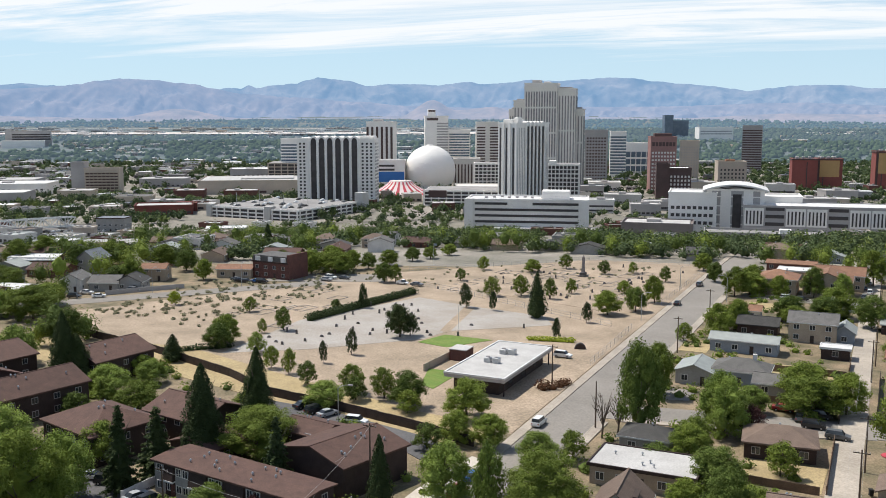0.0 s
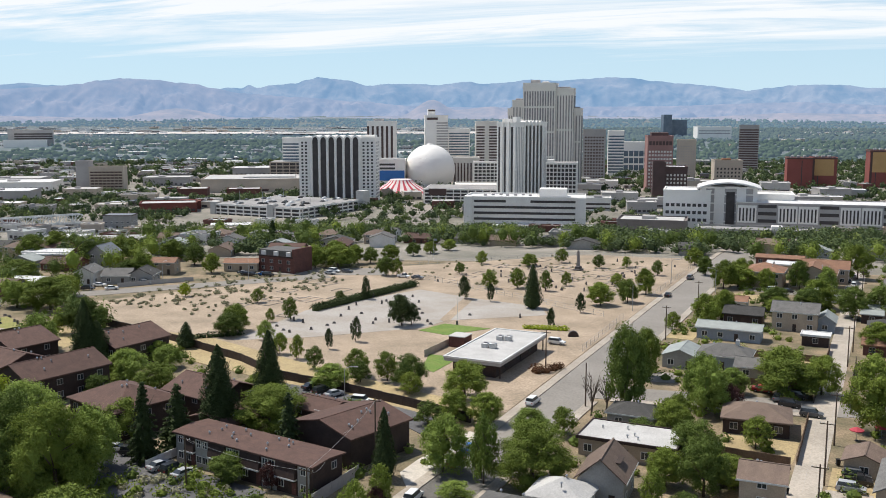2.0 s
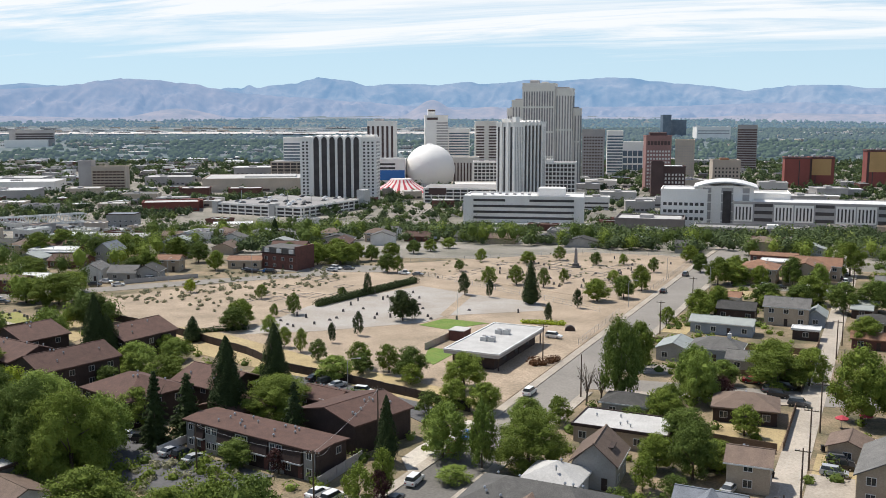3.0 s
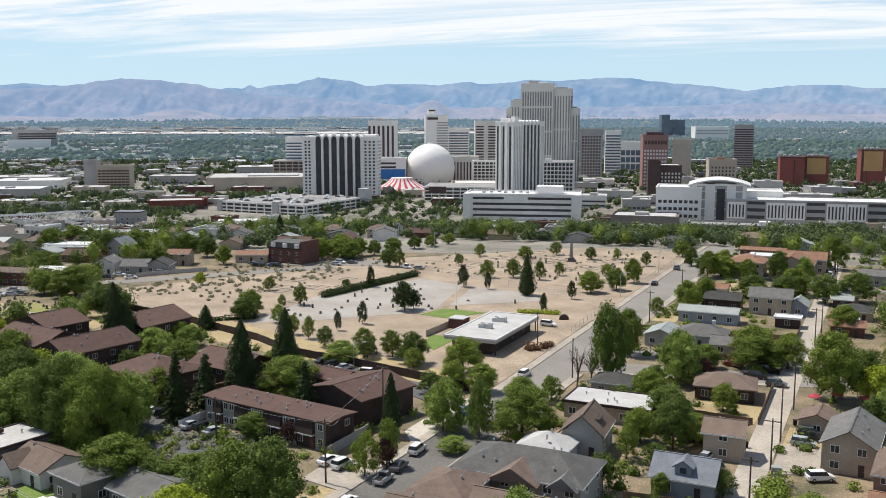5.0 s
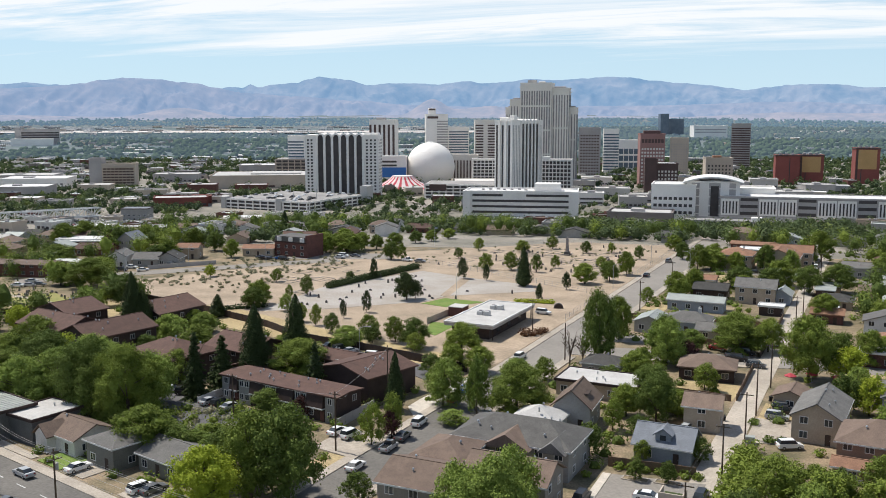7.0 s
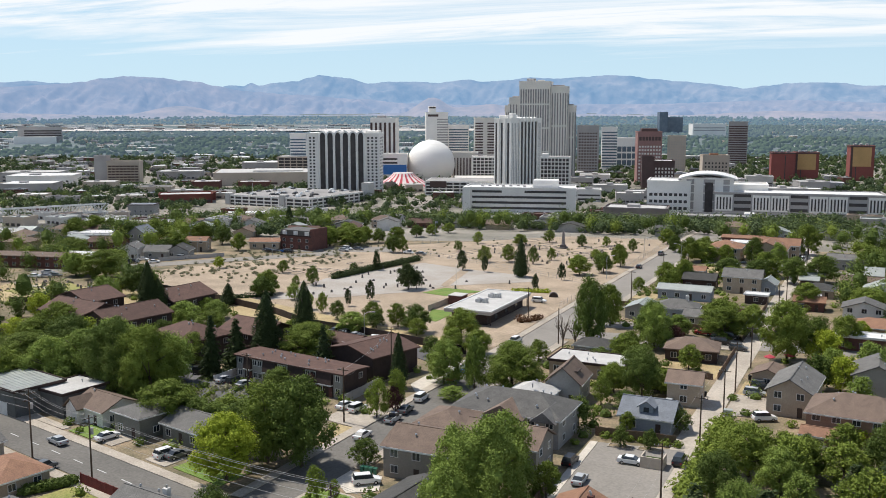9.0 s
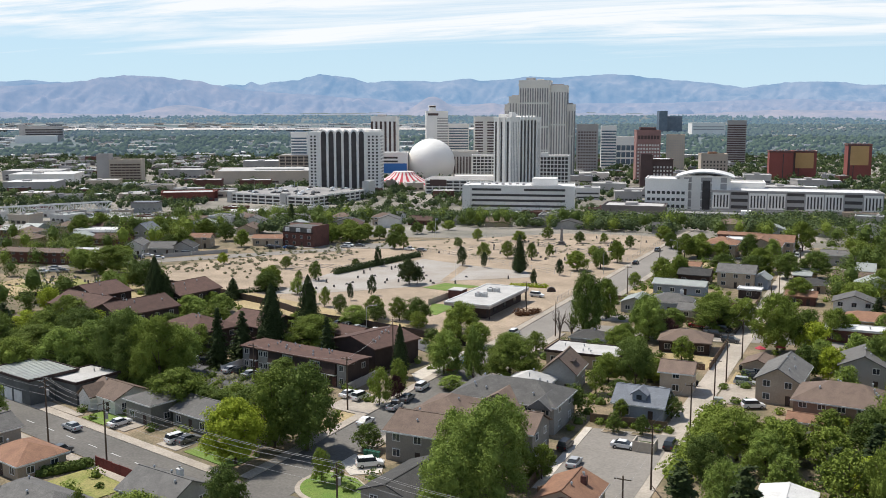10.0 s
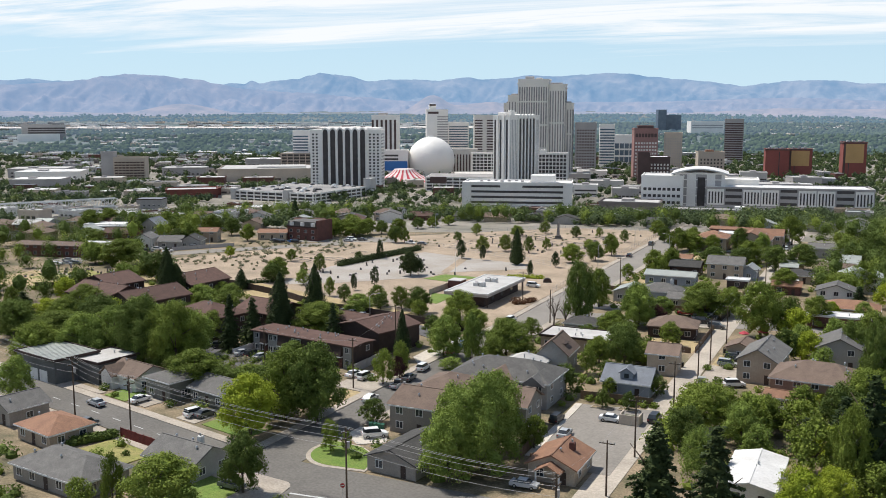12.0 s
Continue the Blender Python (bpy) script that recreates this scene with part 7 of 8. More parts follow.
# ---- fences and walls ----
def fence(points, h, material, label, name="fence", panel=2.4, post=True):
    """A run of panels between posts along plan points."""
    x0, y0 = points[0]
    t = thing(name, label, "fence", x0, y0, 0)
    k = 0
    for (ax, ay), (bx, by) in zip(points, points[1:]):
        a, b = Vector((ax - x0, ay - y0)), Vector((bx - x0, by - y0))
        n = max(1, round((b - a).length / panel))
        ang = math.degrees(math.atan2(b.y - a.y, b.x - a.x))
        for i in range(n):
            p = a.lerp(b, i / n)
            ln = (b - a).length / n
            g = Geo().box(0.05, ln - 0.05, -0.05, 0.05, 0.05, h * (1 + 0.02 * math.sin(k * 2.3)))
            k += 1
            o = part("panel", g, material, t)
            o.matrix_local = pose(p.x, p.y, 0, 0, 0, ang)
            if post:
                o = part("post", Geo().chamfer(-0.09, 0.09, -0.09, 0.09, 0, h + 0.1, 0.03), material, t)
                o.matrix_local = pose(p.x, p.y, 0, 0, 0, ang)
    return t


fence([(-214, 193), (-170, 184), (-136, 173), (-119, 164.2), (-98.6, 161.4), (-77.4, 156.8), (-66, 153.5)], 2.1, M["fence_dark"], "dark brown boundary wall of the cemetery", "boundary_wall", 3.0)
fence([(-106.6, 107.6), (-106.2, 116.5)], 1.6, M["office"], "pale rendered wall beside the parking bays", "garden_wall", 3.0)
fence([(-72.4, 106.5), (-72.2, 120.5)], 2.0, M["tower_grey"], "grey rendered wall at the end of the apartments", "garden_wall", 3.0)
fence([(-97.5, 196.5), (-97, 211)], 1.8, M["tower_tan"], "low tan garden wall beside the hall", "garden_wall", 3.0)
fence([(-88.6, 51.8), (-77.6, 49.4), (-76.4, 45.6)], 1.9, M["fence_red"], "dark red board fence round a lawn", panel=2.4)
fence([(-20.5, 109.5), (-6, 110.5)], 1.8, M["fence"], "weathered board fence behind the parking lot")
fence([(-17.5, 71.2), (-15.6, 75.5)], 1.7, M["fence"], "weathered board fence beside the bungalow")
fence([(-19.8, 72), (-20.2, 83)], 1.7, M["fence"], "weathered board fence beside the parking lot")
fence([(-26, 231.5), (-6.4, 232.2)], 1.7, M["fence"], "reddish board fence across a back yard")
fence([(-6.3, 196), (-6.1, 229)], 1.7, M["fence_dark"], "dark board fence along the alley")
fence([(-24, 205), (-6.4, 205.5)], 1.6, M["fence"], "weathered board fence across a back yard")
fence([(-20.6, 157), (-7.2, 156.4)], 1.5, M["fence"], "weathered board fence across a dry yard")
fence([(-6.3, 157), (-6.5, 184)], 1.6, M["fence"], "weathered board fence along the alley")
fence([(-27, 143.5), (-14, 143.2)], 1.6, M["fence_dark"], "dark board fence across a back yard")
fence([(-47.5, 230), (-30, 230)], 1.4, M["fence"], "weathered board fence before a yard")
fence([(-6.1, 236), (-6.0, 246)], 1.7, M["fence"], "weathered board fence along the alley")
fence([(0.4, 196), (0.6, 236)], 1.8, M["fence_dark"], "dark board fence along the alley")
fence([(0.9, 304), (0.8, 332)], 1.6, M["fence"], "weathered board fence along the alley")
fence([(-238, 237.5), (-230.5, 249), (-222.7, 259.5)], 1.6, M["tower_grey"], "grey board fence along the far street")
fence([(-222, 152), (-214.8, 155.8), (-211.9, 170.7), (-206, 189)], 1.8, M["fence_dark"], "dark wall of the small burial ground", "boundary_wall", 3.0)


def chain_fence(points, label):
    x0, y0 = points[0]
    t = thing("wire_fence", label, "fence", x0, y0, 0)
    for (ax, ay), (bx, by) in zip(points, points[1:]):
        n = max(1, round(math.hypot(bx - ax, by - ay) / 4))
        for i in range(n + 1):
            x, y = ax + (bx - ax) * i / n - x0, ay + (by - ay) * i / n - y0
            part("post", Geo().tube((x, y, 0), (x, y, 1.8), 0.05, 0.05, 6), M["steel"], t)
        for z in (0.25, 1.0, 1.75):
            part("rail", Geo().tube((ax - x0, ay - y0, z), (bx - x0, by - y0, z), 0.03, 0.03, 5), M["steel"], t)


chain_fence([(-63.2, 218), (-64, 262)], "thin steel fence along the avenue")
chain_fence([(-64, 300), (-63.5, 388), (-112, 382), (-168, 326)], "thin steel fence round the old graves")
chain_fence([(-70, 262), (-120, 286), (-150, 300)], "thin steel fence beside the dirt lane")

# bin enclosure in the parking lot
t = thing("bin_enclosure", "tan block enclosure for bins in the parking lot", "enclosure", -7.4, 98.5, 0.16)
for a in ((-1.9, 1.9, -1.6, -1.4), (-1.9, -1.7, -1.4, 1.6), (1.7, 1.9, -1.4, 1.6)):
    part("wall", Geo().box(*a, 0, 1.9), M["tower_tan"], t)
part("bin", Geo().chamfer(-1.4, 1.4, -0.9, 0.9, 0, 1.3, 0.1), M["leaf_dark"], t, "dark green steel bin")
strip("footpath", (-18.8, 74), (-19.8, 106), 1.4, 0.2, M["concrete_pale"], "pale concrete footpath beside the lot", "pavement")
for k in range(14):
    strip("bay_line", (-124 + 3.6 * k, 157.5 - 0.82 * k), (-123.2 + 3.6 * k, 153 - 0.82 * k), 0.14, 0.175, M["paint"], "worn white parking line", "road marking")


# ---- cars ----
def car_model(paint, word, pickup=False, tall=False):
    t = thing("car" if not pickup else "pickup_truck", (word + " parked car with dark windows") if not pickup else word + " parked pickup truck", "car" if not pickup else "truck")
    k = 1.12 if tall else 1.0
    side = [(-2.25, 0.35), (2.2, 0.35), (2.28, 0.6), (2.2, 0.82), (1.1, 0.98 * k), (-2.2, 1.0 * k), (-2.3, 0.7)]
    part("body", Geo().prism(side, "y", -0.88, 0.88), paint, t)
    if pickup:
        cab = [(-0.3, 0.95), (1.25, 0.95), (0.75, 1.72), (-0.25, 1.76)]
    elif tall:
        cab = [(-2.15, 1.05), (1.2, 1.05), (0.65, 1.72), (-1.95, 1.75)]
    else:
        cab = [(-1.75, 0.95), (1.2, 0.93), (0.5, 1.40), (-1.05, 1.44)]
    g = Geo()
    n = len(cab)
    v = [(p, -0.82, q) if q < 1.2 else (p, -0.66, q) for p, q in cab] + [(p, 0.82, q) if q < 1.2 else (p, 0.66, q) for p, q in cab]
    g.add(v, [tuple(range(n - 1, -1, -1)), tuple(range(n, 2 * n))] + [(i, (i + 1) % n, n + (i + 1) % n, n + i) for i in range(n)])
    part("cabin_glass", g, M["glass"], t)
    rp = [c for c in cab if c[1] > 1.2]
    part("roof_panel", Geo().chamfer(min(p for p, _ in rp) + 0.02, max(p for p, _ in rp) - 0.02, -0.66, 0.66, rp[0][1] - 0.03, rp[0][1] + 0.07, 0.05), paint, t)
    if pickup:
        part("bed", Geo().box(-2.1, -0.4, -0.7, 0.7, 0.98, 1.005), M["tyre"], t)
        for s in (-1, 1):
            part("bed_side", Geo().box(-2.2, -0.35, s * 0.8 - 0.06, s * 0.8 + 0.06, 0.95, 1.2), paint, t)
    for x in (-1.4, 1.4):
        for s in (-1, 1):
            w = part("wheel", Geo().tube((x, s * 0.68, 0.33), (x, s * 0.91, 0.33), 0.33, 0.33, 12), M["tyre"], t)
            part("rim", Geo().tube((x, s * 0.9, 0.33), (x, s * 0.925, 0.33), 0.2, 0.18, 10), M["rim"], w)
    for s in (-1, 1):
        part("headlight", Geo().box(2.16, 2.27, s * 0.62 - 0.18, s * 0.62 + 0.18, 0.62, 0.78), M["lamp_clear"], t)
        part("tail_light", Geo().box(-2.31, -2.22, s * 0.66 - 0.14, s * 0.66 + 0.14, 0.68, 0.86), M["lamp_red"], t)
    return t


car_models = {}


def car(x, y, turn, colour, style=0, z=0.16):
    key = (colour, style)
    m = pose(x, y, z + ground_z(x, y), 0, 0, turn + random.uniform(-2, 2))
    if key in car_models:
        return copy_thing(car_models[key], m)
    t = car_model(CAR_PAINT[colour], CAR_WORD[colour], style == 2, style == 1)
    t.matrix_world = m
    car_models[key] = t
    return t


CARS_STREET = [
    (-106.6, 63.8, 167, 1), (-98.4, 53.3, 90, 3), (-100.3, 69.4, 77, 0), (-84.4, 67.0, 77, 0), (-82.4, 67.6, 77, 3),
    (-103.3, 77.6, 77, 2), (-58.6, 89.7, 92, 0), (-59.2, 115.0, 92, 0),
    (-58.4, 106.5, 92, 3), (-58.0, 100.4, 92, 1), (-60.2, 139.0, 91, 4), (-59.6, 131.6, 92, 5), (-11.0, 97.8, 0, 0),
    (-3.6, 101.5, 90, 2), (-14.7, 60.8, 0, 1), (2.7, 147.7, 0, 1), (3.6, 151.7, 4, 2), (-20.3, 93.4, 90, 2),
]
CARS_LOTS = [
    (-16.4, 86.1, 90, 1), (-10.6, 191.0, 0, 2), (-13.4, 195.4, 90, 3), (-9.8, 198.2, 0, 2), (-59.4, 302.7, 90, 2),
    (-59.2, 340.3, 90, 3), (-58.9, 359.3, 90, 2), (-59.4, 170.4, 90, 0), (-107.4, 160.3, 70, 2), (-103.4, 158.4, 70, 2),
    (-99.9, 157.6, 70, 1), (-92.0, 155.6, 8, 0), (-117.6, 112.1, 20, 0), (-113.3, 111.7, 20, 2), (-104.5, 108.6, 80, 1),
    (-101.5, 108.4, 80, 2), (-71.6, 222.7, 0, 0), (-6.0, 186.2, 0, 3), (-17.0, 200.1, 0, 5), (-243.4, 229.1, 20, 2),
]
CARS_FAR = [
    (-240.0, 250.2, 20, 1), (-233.9, 246.8, 20, 1), (-212.7, 277.7, 20, 2), (-203.8, 279.2, 0, 2), (-185.2, 293.0, 0, 1),
    (-186.0, 297.4, 0, 0), (-181.3, 299.1, 0, 3), (-156.4, 298.2, 0, 0), (-150.3, 297.6, 0, 3), (-4.0, 348.6, 90, 0),
    (-5.9, 356.0, 90, 2), (-5.5, 338.4, 90, 3), (-4.6, 367.7, 90, 1), (-28.4, 326.4, 0, 0), (-98.4, 107.6, 80, 1),
    (-78.7, 95.4, 0, 0), (-55.7, 41.1, 0, 3), (-47.2, 71.2, 40, 0), (-24, 327, 0, 2), (3.3, 154.2, 2, 3), (16.9, 119.0, 0, 0), (6.6, 131.4, 30, 0), (-12.1, 133.2, 80, 1), (-67.5, 103.2, 80, 0), (-70.7, 103.8, 80, 0),
]
for i, (x, y, turn, c) in enumerate(CARS_STREET):
    car(x, y, turn, c, 2 if i in (9, 16) else i % 2)
for i, (x, y, turn, c) in enumerate(CARS_LOTS):
    car(x, y, turn, c, 1 if i == 16 else i % 2)
for i, (x, y, turn, c) in enumerate(CARS_FAR):
    car(x, y, turn, c, 2 if i in (7, 15) else i % 2)
for x, y, turn, c in ((-244.9, 236.0, 20, 0), (-236.5, 233.0, 50, 0), (-252, 188.5, 30, 0), (-249, 191, 30, 1), (-246.5, 193, 30, 3), (-254.6, 197, 30, 1), (-215, 279, 10, 3), (-209.5, 277.5, 10, 2), (-206, 279.5, 10, 4)):
    car(x, y, turn, c, 0)


xrng = random.Random(63)
for i in range(44):
    r, a = xrng.uniform(-320, -150), xrng.choice([452, 478, 505, 533, 560]) + xrng.uniform(-1, 1)
    x, y = town(r, a)
    if free(r, a) and not (-236 < x < -38 and y < 405):
        car(x, y, HEAD + 90 + xrng.choice([0, 8]), xrng.choice([0, 0, 1, 2, 3, 4, 5]), i % 2, 0.12)


# ---- bins, umbrellas and planters ----
def wheeled_bin(x, y, turn, material, label):
    t = thing("wheeled_bin", label, "bin", x, y, 0.17, turn)
    part("body", Geo().add([(-0.26, -0.3, 0.05), (0.26, -0.3, 0.05), (0.26, 0.3, 0.05), (-0.26, 0.3, 0.05), (-0.32, -0.38, 1.0), (0.32, -0.38, 1.0), (0.32, 0.38, 1.0), (-0.32, 0.38, 1.0)],
         [(3, 2, 1, 0), (4, 5, 6, 7), (0, 1, 5, 4), (1, 2, 6, 5), (2, 3, 7, 6), (3, 0, 4, 7)]), material, t)
    part("lid", Geo().chamfer(-0.35, 0.35, -0.42, 0.42, 0.98, 1.1, 0.05), material, t)
    for s in (-1, 1):
        part("wheel", Geo().tube((s * 0.24, 0.34, 0.12), (s * 0.32, 0.34, 0.12), 0.12, 0.12, 10), M["tyre"], t)


for k in range(4):
    wheeled_bin(-50.2 + 0.8 * k, 75.2, 4 * k, M["bin_green"], "green plastic wheeled bin by the driveway")
for x, y in ((-6.6, 142.6), (-7.5, 143.4), (0.2, 159.6), (7.0, 118.5), (-6.9, 205)):
    wheeled_bin(x, y, 20, M["tyre"], "dark plastic wheeled bin beside the alley")


def patio_umbrella(x, y):
    t = thing("patio_umbrella", "red patio umbrella open behind the houses", "umbrella", x, y, 0.1)
    part("base", Geo().tube((0, 0, 0), (0, 0, 0.12), 0.35, 0.3, 12), M["stone"], t)
    part("pole", Geo().tube((0, 0, 0.1), (0, 0, 2.5), 0.03, 0.03, 6), M["steel"], t)
    v = [(0, 0, 2.65)] + [(1.3 * math.cos(k * math.pi / 4), 1.3 * math.sin(k * math.pi / 4), 2.05) for k in range(8)]
    v += [(0, 0, 2.6)] + [(1.3 * math.cos(k * math.pi / 4), 1.3 * math.sin(k * math.pi / 4), 1.9) for k in range(8)]
    f = [(0, 1 + k, 1 + (k + 1) % 8) for k in range(8)] + [(1 + k, 10 + k, 10 + (k + 1) % 8, 1 + (k + 1) % 8) for k in range(8)] + [(9, 10 + (k + 1) % 8, 10 + k) for k in range(8)]
    part("canopy", Geo().add(v, f), M["tent_red"], t)


for x, y in ((2.6, 174.8), (6.8, 178.4), (12.3, 177.8)):
    patio_umbrella(x, y)
for x, y in ((-14.8, 105.2), (-9.6, 105.8)):
    t = thing("planter_island", "kerbed planting island in the parking lot", "planter", x, y, 0.16)
    part("kerb", Geo().ring(-2.2, 2.2, -0.9, 0.9, 0.2, -0.02, 0.16), M["concrete"], t)
    part("soil", Geo().box(-2.0, 2.0, -0.7, 0.7, -0.02, 0.08), M["yard"], t)
    tree("broad", x, y, 4.2, 1.7, 1, 1)


# ---- poles, lamps and cables ----
def utility_pole(x, y, h, turn=0, arms=1):
    t = thing("utility_pole", "weathered wooden utility pole with a crossarm", "utility pole", x, y, 0, turn)
    part("pole", Geo().tube((0, 0, -0.5), (0, 0, h), 0.17, 0.11, 9), M["wood"], t)
    for k in range(arms):
        z = h - 0.5 - 1.1 * k
        a = part("crossarm", Geo().box(-1.2, 1.2, -0.16, -0.06, z - 0.07, z + 0.07), M["wood"], t)
        for c in (-1.1, -0.55, 0.55, 1.1):
            part("insulator", Geo().tube((c, -0.11, z + 0.07), (c, -0.11, z + 0.28), 0.06, 0.04, 6), M["steel"], a)
    if arms > 1:
        part("transformer", Geo().tube((0.35, -0.1, h - 3.2), (0.35, -0.1, h - 2.2), 0.25, 0.25, 10), M["tower_grey"], t)
    return t


POLES = [(-140, 65.5, 12), (-105.1, 56.9, 12), (-87.0, 52.6, 11.5), (-36.5, 43.6, 12), (-2.6, 39.5, 12)]
for x, y, h in POLES:
    utility_pole(x, y, h, 80, 2)
for x, y, h in [(-2.3, 63, 9), (-2.4, 81.2, 10.5), (-2.1, 111.5, 9.5), (-1.4, 133.5, 9), (-1.4, 149, 11), (-1.0, 170.3, 10), (-1.2, 231, 10), (-0.6, 247, 10), (-0.2, 300, 10), (-0.6, 322, 10)]:
    utility_pole(x, y, h, 0, 1)
for x, y, h in [(-65.4, 196, 10), (-66.3, 96, 11), (-72.2, 126.2, 12), (-94.5, 103.6, 9), (-46.7, 240, 9.5), (-46.5, 286, 9)]:
    utility_pole(x, y, h, 0, 1)


t = utility_pole(-48.9, 173.3, 9.5, 0, 0)
tagged(t, "plain weathered wooden pole at the street corner")


def cable(a, b, sag, r=0.022):
    """One hanging cable between two points."""
    t = thing("power_line", "dark overhead cable between poles", "cable", *a)
    pts = []
    for i in range(13):
        s = i / 12
        p = Vector(a).lerp(Vector(b), s) - Vector(a)
        p.z -= 4 * sag * s * (1 - s)
        pts.append(p)
    g = Geo().path(pts, r)
    part("cable", g, M["wire"], t)


for (ax, ay, ah), (bx, by, bh) in zip(POLES, POLES[1:]):
    for side, drop in ((-1.0, 0.25), (0.5, 0.25), (1.0, 0.25), (-0.4, 1.5), (0.3, 3.2)):
        cable((ax - 0.25 * side, ay + side, ah - drop), (bx - 0.25 * side, by + side, bh - drop), 0.9)
for ay, by, ah, bh in ((39.5, 63, 12, 9), (63, 81.2, 9, 10.5), (81.2, 111.5, 10.5, 9.5), (111.5, 133.5, 9.5, 9), (133.5, 149, 9, 11), (149, 170.3, 11, 10), (170.3, 231, 10, 10)):
    for side in (-1.0, 1.0):
        cable((-2.0 + side, ay, ah - 0.25), (-2.0 + side, by, bh - 0.25), 0.5, 0.009)


for a, b in (((-66.3, 96, 10.6), (-72.0, 126.0, 11.6)), ((-72.0, 126.0, 11.6), (-76.0, 122.0, 6.4)), ((-66.3, 96, 10.4), (-94.5, 103.6, 8.6)), ((-94.5, 103.6, 8.6), (-96.0, 111.0, 5.4)), ((-66.3, 96, 10.2), (-72.5, 110.5, 5.8))):
    cable(a, b, 0.7, 0.018)


def street_lamp(x, y, h, turn):
    t = thing("street_lamp", "grey steel street lamp with a curved arm", "street lamp", x, y, 0, turn)
    part("pole", Geo().tube((0, 0, 0), (0, 0, h), 0.1, 0.07, 8), M["steel"], t)
    arm = Geo()
    pts = [(0, 0, h - 0.1), (0.5, 0, h + 0.4), (1.2, 0, h + 0.65), (2.2, 0, h + 0.7)]
    arm.path(pts, 0.05, 6)
    part("arm", arm, M["steel"], t)
    part("lamp_head", Geo().chamfer(2.0, 2.9, -0.17, 0.17, h + 0.6, h + 0.8, 0.05), M["tower_grey"], t)


street_lamp(-95, 153.8, 7.5, 20)
street_lamp(-46.4, 205, 8.5, 180)
street_lamp(-64.2, 274, 8, 0)
street_lamp(-64.0, 330, 8, 0)
street_lamp(-46.0, 315, 8, 180)
for x, y in ((-241, 228), (-226, 247), (-206, 270)):
    street_lamp(x, y, 8, 100)


def stop_sign(x, y, turn):
    t = thing("stop_sign", "red octagonal stop sign on a thin steel post", "road sign", x, y, 0.12, turn)
    part("post", Geo().tube((0, 0, 0), (0, 0, 2.6), 0.035, 0.035, 6), M["steel"], t)
    disc = [(0.38 * math.cos(radians(22.5 + 45 * k)), 2.35 + 0.38 * math.sin(radians(22.5 + 45 * k))) for k in range(8)]
    part("plate", Geo().prism(disc, "y", -0.07, -0.04), M["lamp_red"], t, "red octagonal plate")
    part("legend_bar", Geo().box(-0.25, 0.25, -0.085, -0.07, 2.27, 2.43), M["paint"], t)


stop_sign(-37.8, 44.6, 10)
strip("crossing_line", (-46.6, 43.4), (-38.8, 44.2), 0.4, 0.135, M["paint"], "worn white stop line", "road marking")


t = thing("service_cabinet", "grey-green steel service cabinet beside the alley", "cabinet", -0.2, 131.2, 0.1, 8)
part("plinth", Geo().box(-1.0, 1.0, -0.8, 0.8, 0, 0.15), M["concrete"], t)
part("body", Geo().chamfer(-0.85, 0.85, -0.65, 0.65, 0.15, 1.45, 0.06), M["roof_metal"], t)
part("door", Geo().box(-0.7, 0.7, -0.68, -0.64, 0.3, 1.3), M["roof_metal"], t)

t = thing("stone_arch", "small dark stone arch by the wire fence", "monument", -70.3, 233.1, 0.1, 20)
arch = [(1.5 * math.cos(math.pi * k / 12), 1.7 * math.sin(math.pi * k / 12)) for k in range(13)]
part("arch", Geo().prism(arch, "y", -0.35, 0.35), M["stone"], t)
# the hollow is only its shade: a dark plate on the solid arch
part("niche", Geo().prism([(0.9 * p, 0.85 * q) for p, q in arch], "y", -0.42, -0.3), M["fence_dark"], t, "dark plate painted as the arch's shaded hollow")


# ---- graves ----
def stone_mesh(w, h, d):
    out = [(-w / 2, -0.1), (w / 2, -0.1)] + [(w / 2 * math.cos(math.pi * k / 6), h - w * 0.35 + w * 0.35 * math.sin(math.pi * k / 6)) for k in range(7)]
    return Geo().prism(out, "y", -d / 2, d / 2).box(-w / 2 - 0.1, w / 2 + 0.1, -d / 2 - 0.1, d / 2 + 0.1, -0.1, 0.14).mesh("gravestone", M["stone"])


stones = [stone_mesh(0.65, 0.9, 0.3), stone_mesh(0.5, 1.3, 0.4), stone_mesh(0.95, 0.65, 0.3)]
rng = random.Random(8)
for i in range(104):
    if i < 48:
        s, q = rng.random(), rng.random()
        x, y = -152 + 62 * s, 200 + 66 * q
        if y < 196 + (x + 152) * 0.75 or y > 276 - max(0, x + 140) * 0.42:
            continue
    else:
        x, y = rng.uniform(-150, -70), rng.uniform(292, 372)
        if y > 320 + (x + 160) * 0.55 + 15:
            continue
    o = new("gravestone", stones[i % 3])
    o.matrix_world = pose(x, y, 0.08, rng.uniform(-4, 4), 0, rng.uniform(-12, 12) + 12)
    tagged(o, "weathered grey upright gravestone", "gravestone", "gravestones in the cemetery")
for i in range(46):
    x, y = rng.uniform(-246, -216), rng.uniform(161, 189)
    o = new("gravestone", stones[i % 3])
    o.matrix_world = pose(x, y, 0.08, rng.uniform(-4, 4), 0, rng.uniform(-8, 8) + 24)
    tagged(o, "weathered dark upright gravestone on half dry grass", "gravestone", "gravestones in the small burial ground")
t = thing("obelisk", "tall grey stone obelisk on a stepped plinth", "monument", -102.8, 342.8, 0.05)
part("plinth", Geo().chamfer(-1.6, 1.6, -1.6, 1.6, 0, 0.5, 0.1).chamfer(-1.1, 1.1, -1.1, 1.1, 0.5, 1.6, 0.1), M["stone"], t)
